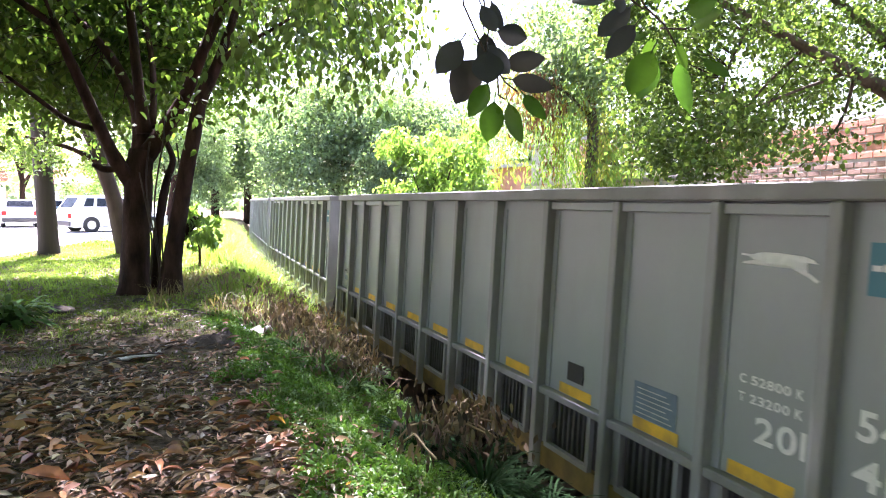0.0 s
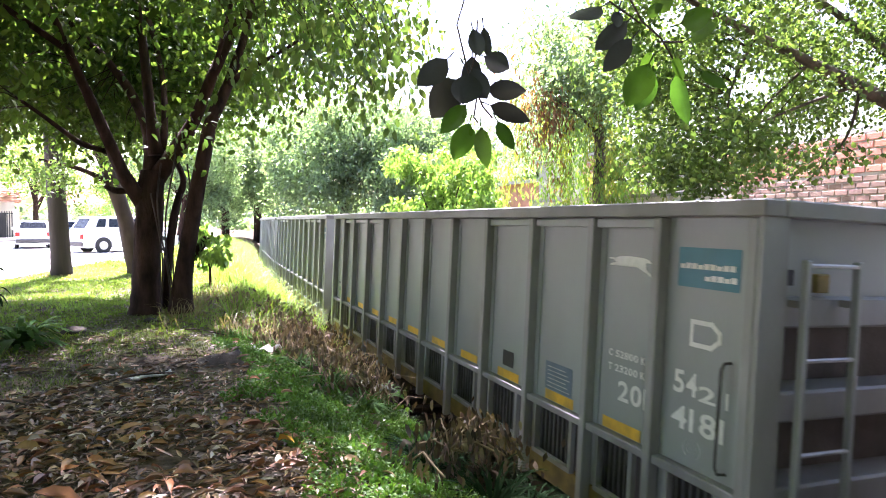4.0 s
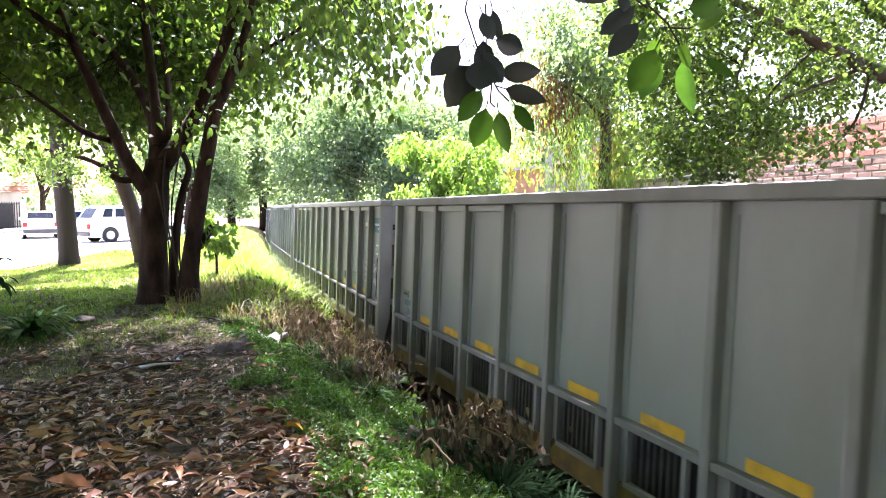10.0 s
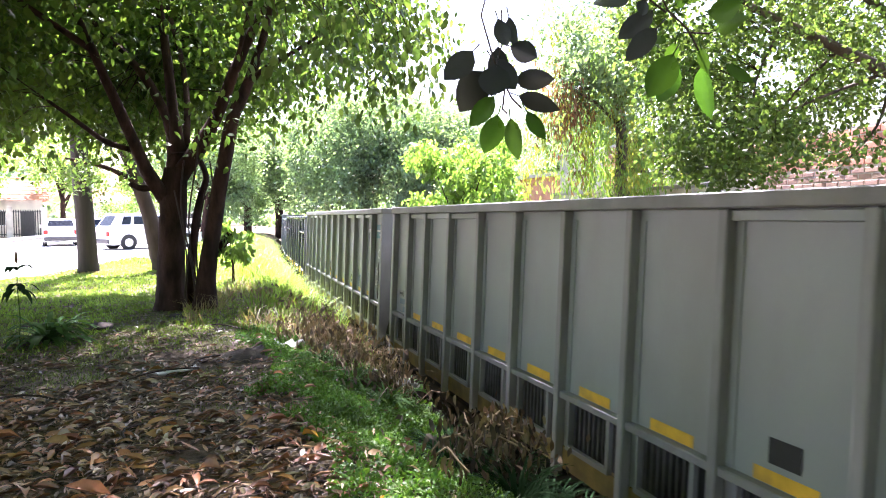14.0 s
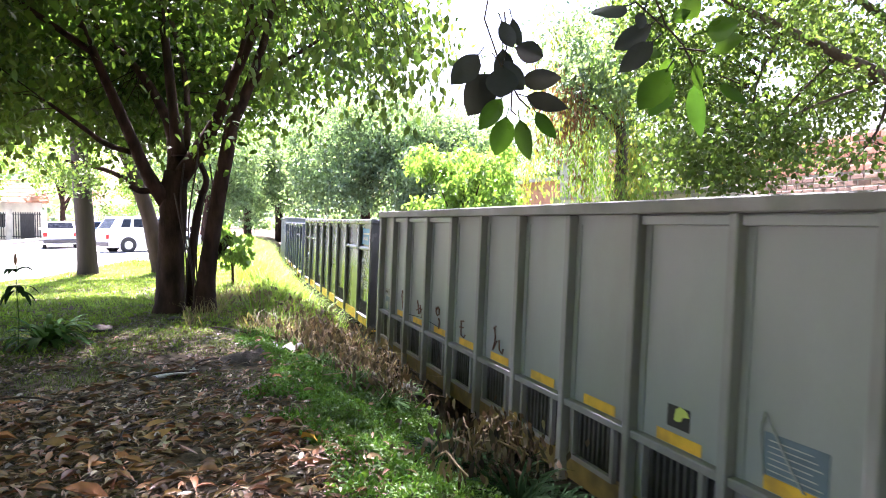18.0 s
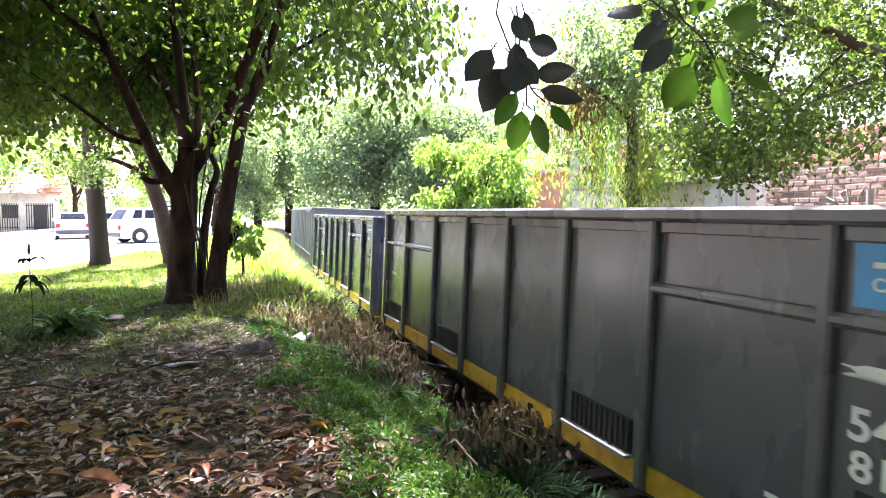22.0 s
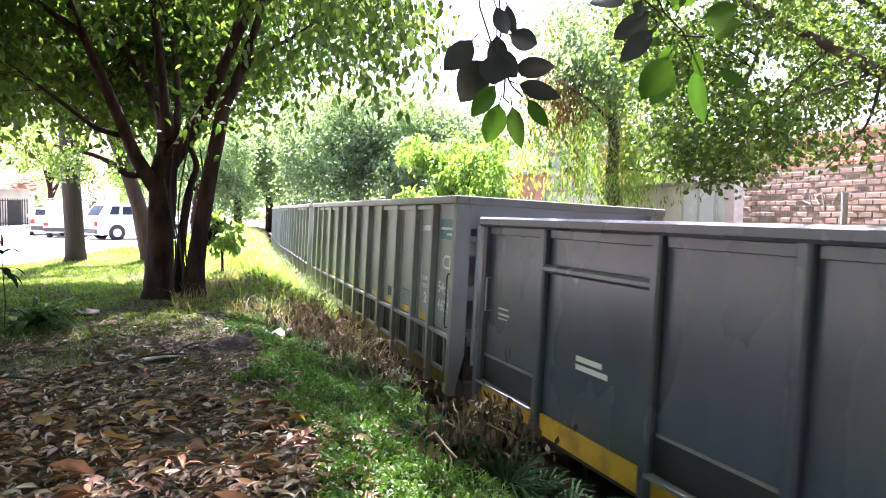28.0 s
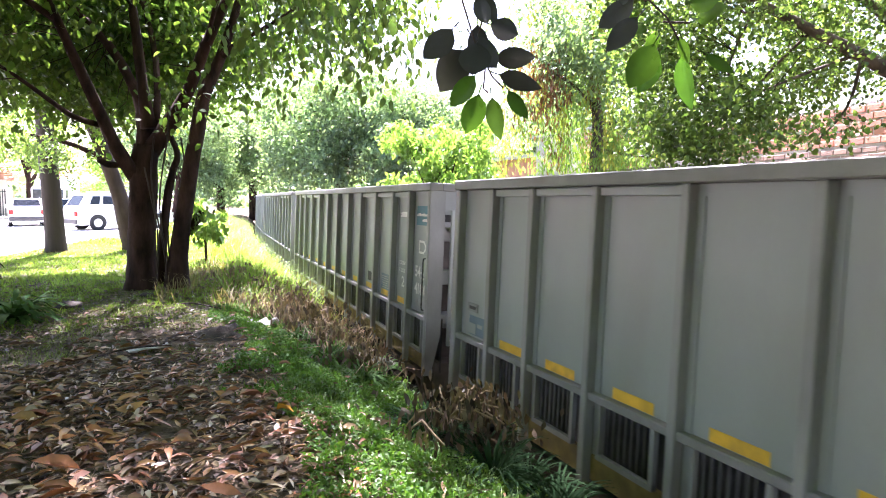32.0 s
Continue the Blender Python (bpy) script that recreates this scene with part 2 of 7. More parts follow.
M = {
    "ground": mat("soil_and_turf", (0.12, 0.09, 0.06), 0.97, spec=0.15, var=0.4, scale=9, fine=45, bump=1.0, dirt=(0.075, 0.095, 0.033), dirt_scale=0.9, dirt_amt=0.7),
    "asphalt": mat("sun_bleached_road", (0.34, 0.33, 0.31), 0.85, var=0.12, scale=1.2, fine=160, bump=0.3),
    "concrete": mat("concrete", (0.38, 0.36, 0.33), 0.85, var=0.12, scale=3, fine=120, bump=0.3, dirt=(0.2, 0.19, 0.16)),
    # Ballast and sleeper colours carry some of the shade under the wagons.
    "ballast": mat("ballast", (0.032, 0.028, 0.025), 0.9, var=0.3, scale=14, fine=60, bump=1.0, island=0.4),
    "rail": mat("rusty_rail", (0.11, 0.065, 0.04), 0.55, 0.7, var=0.2, scale=12),
    "sleeper": mat("creosoted_sleeper", (0.042, 0.035, 0.029), 0.9, var=0.25, scale=6, bump=0.6),
    "grey": mat("grey_wagon_paint", (0.268, 0.288, 0.283), 0.42, var=0.05, scale=1.3, fine=45, bump=0.05, dirt=(0.19, 0.18, 0.155), dirt_scale=1.1, dirt_amt=0.5, stretch=(1.0, 1.0, 0.45)),
    # The wagon grey again, darker and browner: grime and post shade in the colour.
    "grey_post": mat("shaded_grey_paint", (0.235, 0.24, 0.235), 0.5, var=0.10, scale=3, fine=60, bump=0.08, dirt=(0.15, 0.135, 0.115), dirt_scale=2.5, dirt_amt=0.6, stretch=(1, 1, 0.4)),
    "rim": mat("dusty_rim_paint", (0.20, 0.20, 0.19), 0.6, var=0.10, scale=3, fine=70, bump=0.1, dirt=(0.2, 0.17, 0.13), dirt_scale=2.2, dirt_amt=0.5),
    "ledge": mat("dull_ledge_paint", (0.20, 0.20, 0.195), 0.9, var=0.10, scale=3, fine=70, bump=0.1, dirt=(0.12, 0.105, 0.085), dirt_scale=2.2, dirt_amt=0.5),
    "dark": mat("charcoal_wagon_paint", (0.092, 0.096, 0.102), 0.27, var=0.08, scale=1.4, fine=40, bump=0.05, dirt=(0.16, 0.145, 0.12), dirt_scale=1.2, dirt_amt=0.35, stretch=(1, 1, 0.45)),
    "blue_dark": mat("slate_blue_wagon_paint", (0.072, 0.084, 0.115), 0.28, var=0.08, scale=1.4, fine=40, bump=0.05, dirt=(0.14, 0.135, 0.12), dirt_scale=1.2, dirt_amt=0.35, stretch=(1, 1, 0.45)),
    "yellow": mat("yellow_paint", (0.72, 0.42, 0.02), 0.5, var=0.10, scale=6, dirt=(0.25, 0.16, 0.05), dirt_scale=5, dirt_amt=0.5),
    "dirty_yellow": mat("grimy_yellow_paint", (0.21, 0.155, 0.045), 0.65, var=0.2, scale=5, dirt=(0.09, 0.07, 0.045), dirt_scale=4, dirt_amt=0.8),
    "white": mat("white_stencil_paint", (0.74, 0.74, 0.71), 0.55, var=0.08, scale=14, dirt=(0.45, 0.45, 0.43), dirt_scale=14, dirt_amt=0.6),
    "teal": mat("teal_sign_paint", (0.045, 0.17, 0.22), 0.5, var=0.06, scale=4),
    "sky_blue": mat("sky_blue_sign_paint", (0.06, 0.30, 0.62), 0.45, var=0.05, scale=4),
    "plate": mat("blue_grey_plate", (0.12, 0.17, 0.22), 0.5, var=0.10, scale=8),
    "black": mat("black_metal", (0.016, 0.016, 0.017), 0.6, var=0.2, scale=6),
    "recess": mat("near_black_steel", (0.035, 0.034, 0.033), 0.75, var=0.2, scale=5),
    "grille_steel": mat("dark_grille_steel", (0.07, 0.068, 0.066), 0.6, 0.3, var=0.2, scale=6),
    # Dark brown holds both the grime and the shadow between the end beams.
    "grimy_shaded_end": mat("grimy_shaded_sheet", (0.085, 0.075, 0.065), 0.7, var=0.25, scale=3, fine=40, bump=0.3, dirt=(0.06, 0.045, 0.035), dirt_scale=2.5, dirt_amt=0.7),
    "steel": mat("worn_bare_steel", (0.42, 0.42, 0.41), 0.45, 0.5, var=0.12, scale=9),
    "silver": mat("silver_brake_paint", (0.55, 0.55, 0.56), 0.4, 0.3, var=0.10, scale=9, bump=0.1),
    "bogie": mat("greasy_bogie_steel", (0.028, 0.025, 0.022), 0.7, 0.2, var=0.3, scale=7, dirt=(0.10, 0.07, 0.045), dirt_scale=4, dirt_amt=0.6),
    "brown_paint": mat("brown_spray_paint", (0.12, 0.045, 0.03), 0.6, var=0.1),
    "bark": mat("dark_bark", (0.048, 0.026, 0.019), 0.97, var=0.3, scale=7, fine=45, bump=1.0, stretch=(1, 1, 0.35), dirt=(0.022, 0.015, 0.012), spec=0.2, dirt_scale=3, dirt_amt=0.5),
    "bark_pale": mat("pale_peeling_bark", (0.05, 0.031, 0.022), 0.9, var=0.25, scale=4, fine=40, bump=0.8, stretch=(1, 1, 0.3), dirt=(0.07, 0.055, 0.045), dirt_scale=2.0, dirt_amt=0.8),
    "bark_grey": mat("grey_brown_bark", (0.115, 0.09, 0.07), 0.92, var=0.25, scale=5, fine=45, bump=0.9, stretch=(1, 1, 0.35), dirt=(0.07, 0.055, 0.042), spec=0.2, dirt_scale=3, dirt_amt=0.6),
    "pole": mat("weathered_timber_pole", (0.042, 0.033, 0.024), 0.9, var=0.18, scale=3, fine=50, bump=0.6, stretch=(3, 3, 0.15)),
    "leaf": mat("green_leaf", (0.080, 0.140, 0.031), 0.45, var=0.15, scale=3, fine=30, bump=0, trans=0.58, island=0.35),
    "leaf_dark": mat("dark_green_leaf", (0.094, 0.150, 0.044), 0.42, var=0.15, scale=2, fine=30, bump=0, trans=0.56, island=0.35),
    # Paler and bluer than near leaves: distance haze is mixed into the colour.
    "leaf_far": mat("hazed_green_leaf", (0.185, 0.27, 0.175), 0.5, var=0.2, scale=0.5, fine=20, bump=0, trans=0.55, island=0.3),
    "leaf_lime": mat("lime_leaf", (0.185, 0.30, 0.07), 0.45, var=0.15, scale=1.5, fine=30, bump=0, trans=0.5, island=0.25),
    "leaf_yellow": mat("yellow_green_leaf", (0.27, 0.30, 0.055), 0.5, var=0.2, scale=1.5, fine=30, bump=0, trans=0.5, island=0.3),
    "leaf_rust": mat("rusty_dead_foliage", (0.20, 0.10, 0.05), 0.7, var=0.2, scale=2, fine=30, bump=0, trans=0.3, island=0.3),
    # Dark copy of the leaf below: its backlit silhouette is put into the colour.
    "leaf_silhouette": mat("silhouetted_leaf", (0.034, 0.034, 0.045), 0.4, var=0.12, scale=9, fine=60, bump=0.1, trans=0.22, spec=0.6, obj=0.25),
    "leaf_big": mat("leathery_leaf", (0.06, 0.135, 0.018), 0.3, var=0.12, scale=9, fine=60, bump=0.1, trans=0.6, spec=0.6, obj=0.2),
    "grass": mat("sunlit_grass", (0.21, 0.32, 0.055), 0.6, var=0.2, scale=0.9, fine=10, bump=0, trans=0.4, island=0.3),
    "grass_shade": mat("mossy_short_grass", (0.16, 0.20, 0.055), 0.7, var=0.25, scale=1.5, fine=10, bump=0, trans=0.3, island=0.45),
    "grass_dry": mat("straw_grass", (0.27, 0.22, 0.11), 0.75, var=0.2, scale=1, fine=10, bump=0, trans=0.3, island=0.3),
    "cover": mat("fresh_ground_cover", (0.095, 0.205, 0.03), 0.5, var=0.2, scale=1.5, fine=15, bump=0, trans=0.4, island=0.3),
    "strap": mat("dark_strap_leaf", (0.020, 0.044, 0.018), 0.85, var=0.15, scale=2, fine=15, bump=0, trans=0.2, island=0.3, spec=0.02),
    "strap_green": mat("green_strap_leaf", (0.055, 0.115, 0.03), 0.7, var=0.15, scale=2, fine=15, bump=0, trans=0.3, island=0.3, spec=0.08),
    "litter_red": mat("rust_red_fallen_leaf", (0.30, 0.135, 0.045), 0.42, var=0.15, scale=9, fine=50, bump=0.1, island=0.45, trans=0.05),
    "litter_leaf": mat("brown_fallen_leaf", (0.31, 0.19, 0.11), 0.45, var=0.15, scale=9, fine=50, bump=0.1, island=0.55, trans=0.05),
    # Pale tan leaves; part of their paleness stands in for sky glints.
    "litter_pale": mat("pale_glint_leaf", (0.46, 0.37, 0.26), 0.4, var=0.12, scale=9, fine=50, bump=0.1, island=0.35, trans=0.05),
    "litter_dark": mat("rotting_fallen_leaf", (0.17, 0.12, 0.082), 0.45, var=0.2, scale=9, fine=50, bump=0.1, island=0.4),
    "yellow_leaf": mat("yellow_fallen_leaf", (0.62, 0.33, 0.015), 0.5, var=0.12, scale=12, fine=60, bump=0.1),
    "dead": mat("dead_weed", (0.27, 0.195, 0.12), 0.8, var=0.2, scale=3, fine=30, bump=0, trans=0.15, island=0.4),
    "dead_heap": mat("shrivelled_dark_weed", (0.125, 0.09, 0.058), 0.75, var=0.2, scale=3, fine=30, bump=0, trans=0.1, island=0.9),
    "dead_dark": mat("rotten_weed", (0.22, 0.16, 0.10), 0.8, var=0.2, scale=3, fine=30, bump=0, trans=0.1, island=0.6),
    "brick": mat("orange_brick", (0.55, 0.26, 0.17), 0.85, var=0.12, scale=3, fine=90, bump=0.4, obj=0.18),
    "brick_old": mat("grimy_old_brick", (0.38, 0.25, 0.19), 0.9, var=0.2, scale=2, fine=80, bump=0.5, obj=0.2),
    "mortar": mat("mortar", (0.54, 0.49, 0.43), 0.95, var=0.12, scale=4, fine=100, bump=0.4),
    "plaster": mat("stained_plaster", (0.76, 0.71, 0.62), 0.9, var=0.08, scale=1.2, fine=60, bump=0.3, dirt=(0.30, 0.25, 0.19), dirt_scale=0.8, dirt_amt=0.7),
    "car_white": mat("white_car_paint", (0.78, 0.78, 0.77), 0.25, var=0.02, scale=3, bump=0, coat=0.6),
    "glass": glass_mat("dark_window_glass"),
    "tyre": mat("tyre_rubber", (0.022, 0.022, 0.022), 0.8, var=0.15, scale=9),
    "alloy": mat("silver_wheel", (0.55, 0.55, 0.56), 0.35, 0.6, var=0.05),
    "tail_red": mat("red_lamp_lens", (0.35, 0.02, 0.015), 0.2, var=0.05, bump=0),
    "roof_tile": mat("clay_roof", (0.36, 0.155, 0.09), 0.85, var=0.15, scale=3, bump=0.5),
    "dark_gate": mat("dark_gate_paint", (0.05, 0.048, 0.047), 0.6, var=0.15, scale=3),
    "lime_paint": mat("lime_spray_paint", (0.5, 0.6, 0.12), 0.5, var=0.05),
    "plastic": mat("dirty_white_plastic", (0.50, 0.49, 0.46), 0.4, var=0.08, scale=9, dirt=(0.3, 0.26, 0.2), dirt_scale=7, dirt_amt=0.6),
    "soil": mat("dark_heaped_soil", (0.05, 0.04, 0.03), 0.95, var=0.3, scale=9, fine=50, bump=1.0),
}


# ---- mesh helpers ----
def mesh_np(name, verts, faces, material, smooth=False):
    """A mesh from arrays: verts (n, 3), faces (m, k) of one k."""
    verts, faces = np.asarray(verts, np.float32), np.asarray(faces, np.int32)
    me = bpy.data.meshes.new(name)
    k = faces.shape[1]
    me.vertices.add(len(verts))
    me.vertices.foreach_set("co", verts.ravel())
    me.loops.add(faces.size)
    me.loops.foreach_set("vertex_index", faces.ravel())
    me.polygons.add(len(faces))
    me.polygons.foreach_set("loop_start", np.arange(len(faces), dtype=np.int32) * k)
    me.polygons.foreach_set("loop_total", np.full(len(faces), k, np.int32))
    if smooth:
        me.polygons.foreach_set("use_smooth", np.ones(len(faces), bool))
    me.update(calc_edges=True)
    me.materials.append(M[material])
    return me


def put(name, me, parent=None, label="", m=None):
    ob = new(name, me)
    if parent:
        ob.parent = parent
    if m is not None:
        ob.matrix_basis = m
    if label:
        ob["label"] = label
    return ob


def part(name, bm, material, parent, label="", m=None, bevel=0.0, smooth=False):
    """One bmesh as one mesh object under a thing or a part."""
    if bevel:
        bmesh.ops.bevel(bm, geom=bm.edges[:], offset=bevel, segments=1, affect="EDGES", clamp_overlap=True)
    me = bpy.data.meshes.new(name)
    bm.to_mesh(me)
    bm.free()
    me.materials.append(M[material])
    if smooth:
        for p in me.polygons:
            p.use_smooth = True
    return put(name, me, parent, label, m)


def boxes(*lims):
    """A bmesh of boxes, each (x0, x1, y0, y1, z0, z1)."""
    bm = bmesh.new()
    for x0, x1, y0, y1, z0, z1 in lims:
        bmesh.ops.create_cube(bm, size=1.0, matrix=Matrix.LocRotScale(((x0 + x1) / 2, (y0 + y1) / 2, (z0 + z1) / 2), None, (abs(x1 - x0), abs(y1 - y0), abs(z1 - z0))))
    return bm


def rod(points, r, sides=6):
    """A bmesh tube through points."""
    bm = bmesh.new()
    tube_into(bm, points, [r] * len(points), sides)
    return bm


def tube_into(bm, points, radii, sides=6):
    rings = []
    pts = [Vector(p) for p in points]
    for i, p in enumerate(pts):
        d = (pts[min(i + 1, len(pts) - 1)] - pts[max(i - 1, 0)]).normalized()
        u = d.cross(Vector((0.3, 0.9, 0.2)) if abs(d.y) < 0.9 else Vector((1, 0, 0.2))).normalized()
        v = d.cross(u)
        rings.append([bm.verts.new(p + radii[i] * (math.cos(a) * u + math.sin(a) * v)) for a in [2 * math.pi * j / sides for j in range(sides)]])
    for a, b in zip(rings, rings[1:]):
        for j in range(sides):
            bm.faces.new((a[j], a[(j + 1) % sides], b[(j + 1) % sides], b[j]))
    bm.faces.new(rings[0][::-1])
    bm.faces.new(rings[-1])


def lathe(profile, axis="x", sides=20):
    """A bmesh turned about an axis through the origin; profile: (along, radius)."""
    bm = bmesh.new()
    rings = []
    for a, r in profile:
        ring = []
        for j in range(sides):
            t = 2 * math.pi * j / sides
            c, s = r * math.cos(t), r * math.sin(t)
            ring.append(bm.verts.new((a, c, s) if axis == "x" else ((c, s, a) if axis == "z" else (c, a, s))))
        rings.append(ring)
    for a, b in zip(rings, rings[1:]):
        for j in range(sides):
            bm.faces.new((a[j], a[(j + 1) % sides], b[(j + 1) % sides], b[j]))
    bm.faces.new(rings[0][::-1])
    bm.faces.new(rings[-1])
    bmesh.ops.recalc_face_normals(bm, faces=bm.faces)
    return bm


def empty(name, m, label, category, group="", kind=""):
    ob = new(name)
    ob.matrix_basis = m
    return tagged(ob, label, category, group, kind)


# ---- the railway's line: a wide curve to the right ----
RC, D0, CANT = 346.2, 3.074, 2.51      # the curve's centre on the x axis, the wagons' near side, the track's cant
TRACK_R, SIDE_R, RAIL_Z = 341.81, 343.1, -1.72
SPEED, ACCEL = 2.600, 0.0055


def lateral(x, y):
    """Distance from the curve's own zero line, to the right, along the track's bend."""
    return RC - np.hypot(x - RC, y)


PROFILE = ((-900, 0), (0.7, 0.0), (1.2, -0.08), (1.9, -0.36), (2.3, -0.60), (2.55, -0.92), (2.85, -1.65), (3.1, -1.98), (5.6, -1.98), (6.1, -1.6), (7.3, -0.9), (9, -0.7), (900, -0.7))


def bumps(x, y):
    return 0.035 * np.sin(1.7 * x + 0.6 * y) * np.sin(1.1 * y - 0.4 * x + 1) + 0.02 * np.sin(4.1 * x + 1.3) * np.sin(3.7 * y + 0.5 * x)


def ground_z(x, y):
    q = lateral(x, y)
    base = np.interp(q, [p[0] for p in PROFILE], [p[1] for p in PROFILE])
    soft = np.clip((3.2 - q) / 0.8, 0, 1) * np.clip((26 - y) / 6, 0, 1)
    lift = 0.16 * np.clip((y - 12) / 25, 0, 1) * np.clip((q - 0.3) / 1.2, 0, 1) * np.clip((3.0 - q) / 0.4, 0, 1)
    return base + bumps(x, y) * soft + lift


def gz(x, y):
    return float(ground_z(np.array(x, float), np.array(y, float)))


def build_ground():
    xs = np.concatenate([-np.geomspace(900, 7, 26), np.arange(-6.5, -2, 0.25), np.arange(-2, 9, 0.11), np.arange(9, 16, 0.5), np.geomspace(17, 900, 26)])
    ys = np.concatenate([-np.geomspace(900, 4, 22), np.arange(-3, 14, 0.15), np.arange(14, 60, 0.6), np.geomspace(61, 900, 26)])
    X, Y = np.meshgrid(xs, ys)
    V = np.stack([X, Y, ground_z(X, Y)], -1).reshape(-1, 3)
    nx, ny = len(xs), len(ys)
    i = (np.arange(ny - 1)[:, None] * nx + np.arange(nx - 1)[None]).ravel()
    me = mesh_np("ground", V, np.stack([i, i + 1, i + nx + 1, i + nx], 1), "ground", True)
    tagged(put("ground", me), "shaded soil bank and lawn sloping down into a railway cutting", "ground", kind="structure")


build_ground()


def on_curve(s, off=0.0):
    """The point on the curve at arc s (along the wagons' near side), off metres right of the track's centre line, and its heading."""
    a = s / SIDE_R
    r = TRACK_R - off
    return RC - r * math.cos(a), r * math.sin(a), a


def build_track():
    t = new("railway_track")
    tagged(t, "single railway track on dark ballast in a shallow cutting", "railway track", kind="structure")
    c, s_ = math.cos(radians(CANT)), math.sin(radians(CANT))
    for side in (-1, 1):
        bm = bmesh.new()
        rings = []
        for k in range(-12, 81, 2):
            x, y, a = on_curve(k, side * 0.87)
            z = RAIL_Z - side * 0.87 * s_
            ring = []
            for dx, dz in ((-0.035, 0), (0.035, 0), (0.035, -0.035), (0.012, -0.05), (0.012, -0.125), (0.065, -0.15), (-0.065, -0.15), (-0.012, -0.125), (-0.012, -0.05), (-0.035, -0.035)):
                ring.append(bm.verts.new((x + dx * math.cos(a), y - dx * math.sin(a), z + dz)))
            rings.append(ring)
        for p, q in zip(rings, rings[1:]):
            for j in range(10):
                bm.faces.new((p[j], p[(j + 1) % 10], q[(j + 1) % 10], q[j]))
        bmesh.ops.recalc_face_normals(bm, faces=bm.faces)
        part("rail", bm, "rail", t)
    bm = boxes((-1.3, 1.3, -0.12, 0.12, -0.30, -0.155))
    first = part("sleeper", bm, "sleeper", t, bevel=0.012)
    for k in range(-16, 118):
        ob = first if k == -16 else put("sleeper", first.data, t)
        x, y, a = on_curve(k * 0.66)
        ob.matrix_basis = pose(x, y, RAIL_Z, 0, CANT, -math.degrees(a))
    # stones of the ballast, along the near shoulder and between the rails
    rng = np.random.default_rng(5)
    n = 5200
    s = rng.uniform(0.5, 26, n)
    q = rng.uniform(2.95, 6.1, n)
    a = s / SIDE_R
    r = RC - q
    x, y = RC - r * np.cos(a), r * np.sin(a)
    z = ground_z(x, y) + rng.uniform(0.0, 0.09, n)
    octa = np.array([(1, 0, 0), (-1, 0, 0), (0, 1, 0), (0, -1, 0), (0, 0, 1), (0, 0, -1)], float)
    F = np.array([(0, 2, 4), (2, 1, 4), (1, 3, 4), (3, 0, 4), (2, 0, 5), (1, 2, 5), (3, 1, 5), (0, 3, 5)])
    V = octa[None] * rng.uniform(0.6, 1.3, (n, 6, 1)) * rng.uniform(0.025, 0.055, (n, 1, 1)) + np.stack([x, y, z], 1)[:, None]
    me = mesh_np("ballast", V.reshape(-1, 3), (F[None] + 6 * np.arange(n)[:, None, None]).reshape(-1, 3), "ballast")
    tagged(put("ballast", me), "dark crushed ballast stones between and beside the rails", "ballast", kind="stuff")


build_track()


# ---- lettering ----
GLYPHS = {}


def text_mesh(body, size, material, depth=0.0):
    """A flat mesh of a word or character, shared by all that look alike."""
    if (body, size, material) in GLYPHS:
        return GLYPHS[body, size, material]
    cu = bpy.data.curves.new("text", "FONT")
    cu.body, cu.size, cu.extrude, cu.align_x = body, size, depth, "LEFT"
    cu.offset = size * 0.022
    ob = bpy.data.objects.new("text", cu)
    scene.collection.objects.link(ob)
    dg = bpy.context.evaluated_depsgraph_get()
    me = bpy.data.meshes.new_from_object(ob.evaluated_get(dg))
    bpy.data.objects.remove(ob)
    bpy.data.curves.remove(cu)
    me.materials.clear()
    me.materials.append(M[material])
    GLYPHS[body, size, material] = me
    return me


for glyph in "0123456789CTK":
    text_mesh(glyph, 0.2, "white")


def on_side(x):
    """The pose of flat writing on a wagon's near side: text runs towards its leading end, which is -y, and reads from outside (-x)."""
    return Matrix(((0, 0, -1, x), (-1, 0, 0, 0), (0, 1, 0, 0), (0, 0, 0, 1)))


def write(name, body, cap, y, z, x, material, parent, width, label=""):
    """Writing on the near side: y is its far (left) end, z its foot, cap its height."""
    me = text_mesh(body, 0.2, material)
    xs, ys = [v.co.x for v in me.vertices], [v.co.y for v in me.vertices]
    sx, sy = width / (max(xs) - min(xs)), cap / (max(ys) - min(ys))
    fit = Matrix.Diagonal((sx, sy, 1, 1)) @ Matrix.Translation((-min(xs), -min(ys), 0))
    return put(name, me, parent, label, Matrix.Translation((0, y, z)) @ on_side(x) @ fit)


def stencil_row(body, cap, y, z, x, w, width):
    """A stencilled row, character by character, between y and y - width."""
    adv = [0.5 if c == " " else (0.55 if c == "1" else 1.0) for c in body]
    unit = width / (sum(adv) - 0.14)
    for c, a in zip(body, adv):
        if c != " ":
            write("stencil", c, cap, y, z, x, "white", w, unit * (a - 0.14) * (0.55 if c == "1" and a < 1 else 1.0))
        y -= unit * a


def bars(name, y0, rows_, x, material, parent, label=""):
    """Unreadable lines of writing: plain bars (length, height, z)."""
    bm = boxes(*[(x - 0.002, x, y0 - ln, y0, z, z + h) for ln, h, z in rows_])
    return part(name, bm, material, parent, label)


def flat_shape(name, outline, y, z, sx, sy, x, material, parent, label=""):
    """A flat painted shape from a short outline in (right, up), 0 to 1; right is towards the leading end."""
    bm = bmesh.new()
    vs = [bm.verts.new((x, y - u * sx, z + v * sy)) for u, v in outline]
    bm.faces.new(vs)
    bmesh.ops.triangulate(bm, faces=bm.faces)
    bmesh.ops.recalc_face_normals(bm, faces=bm.faces)
    return part(name, bm, material, parent, label)


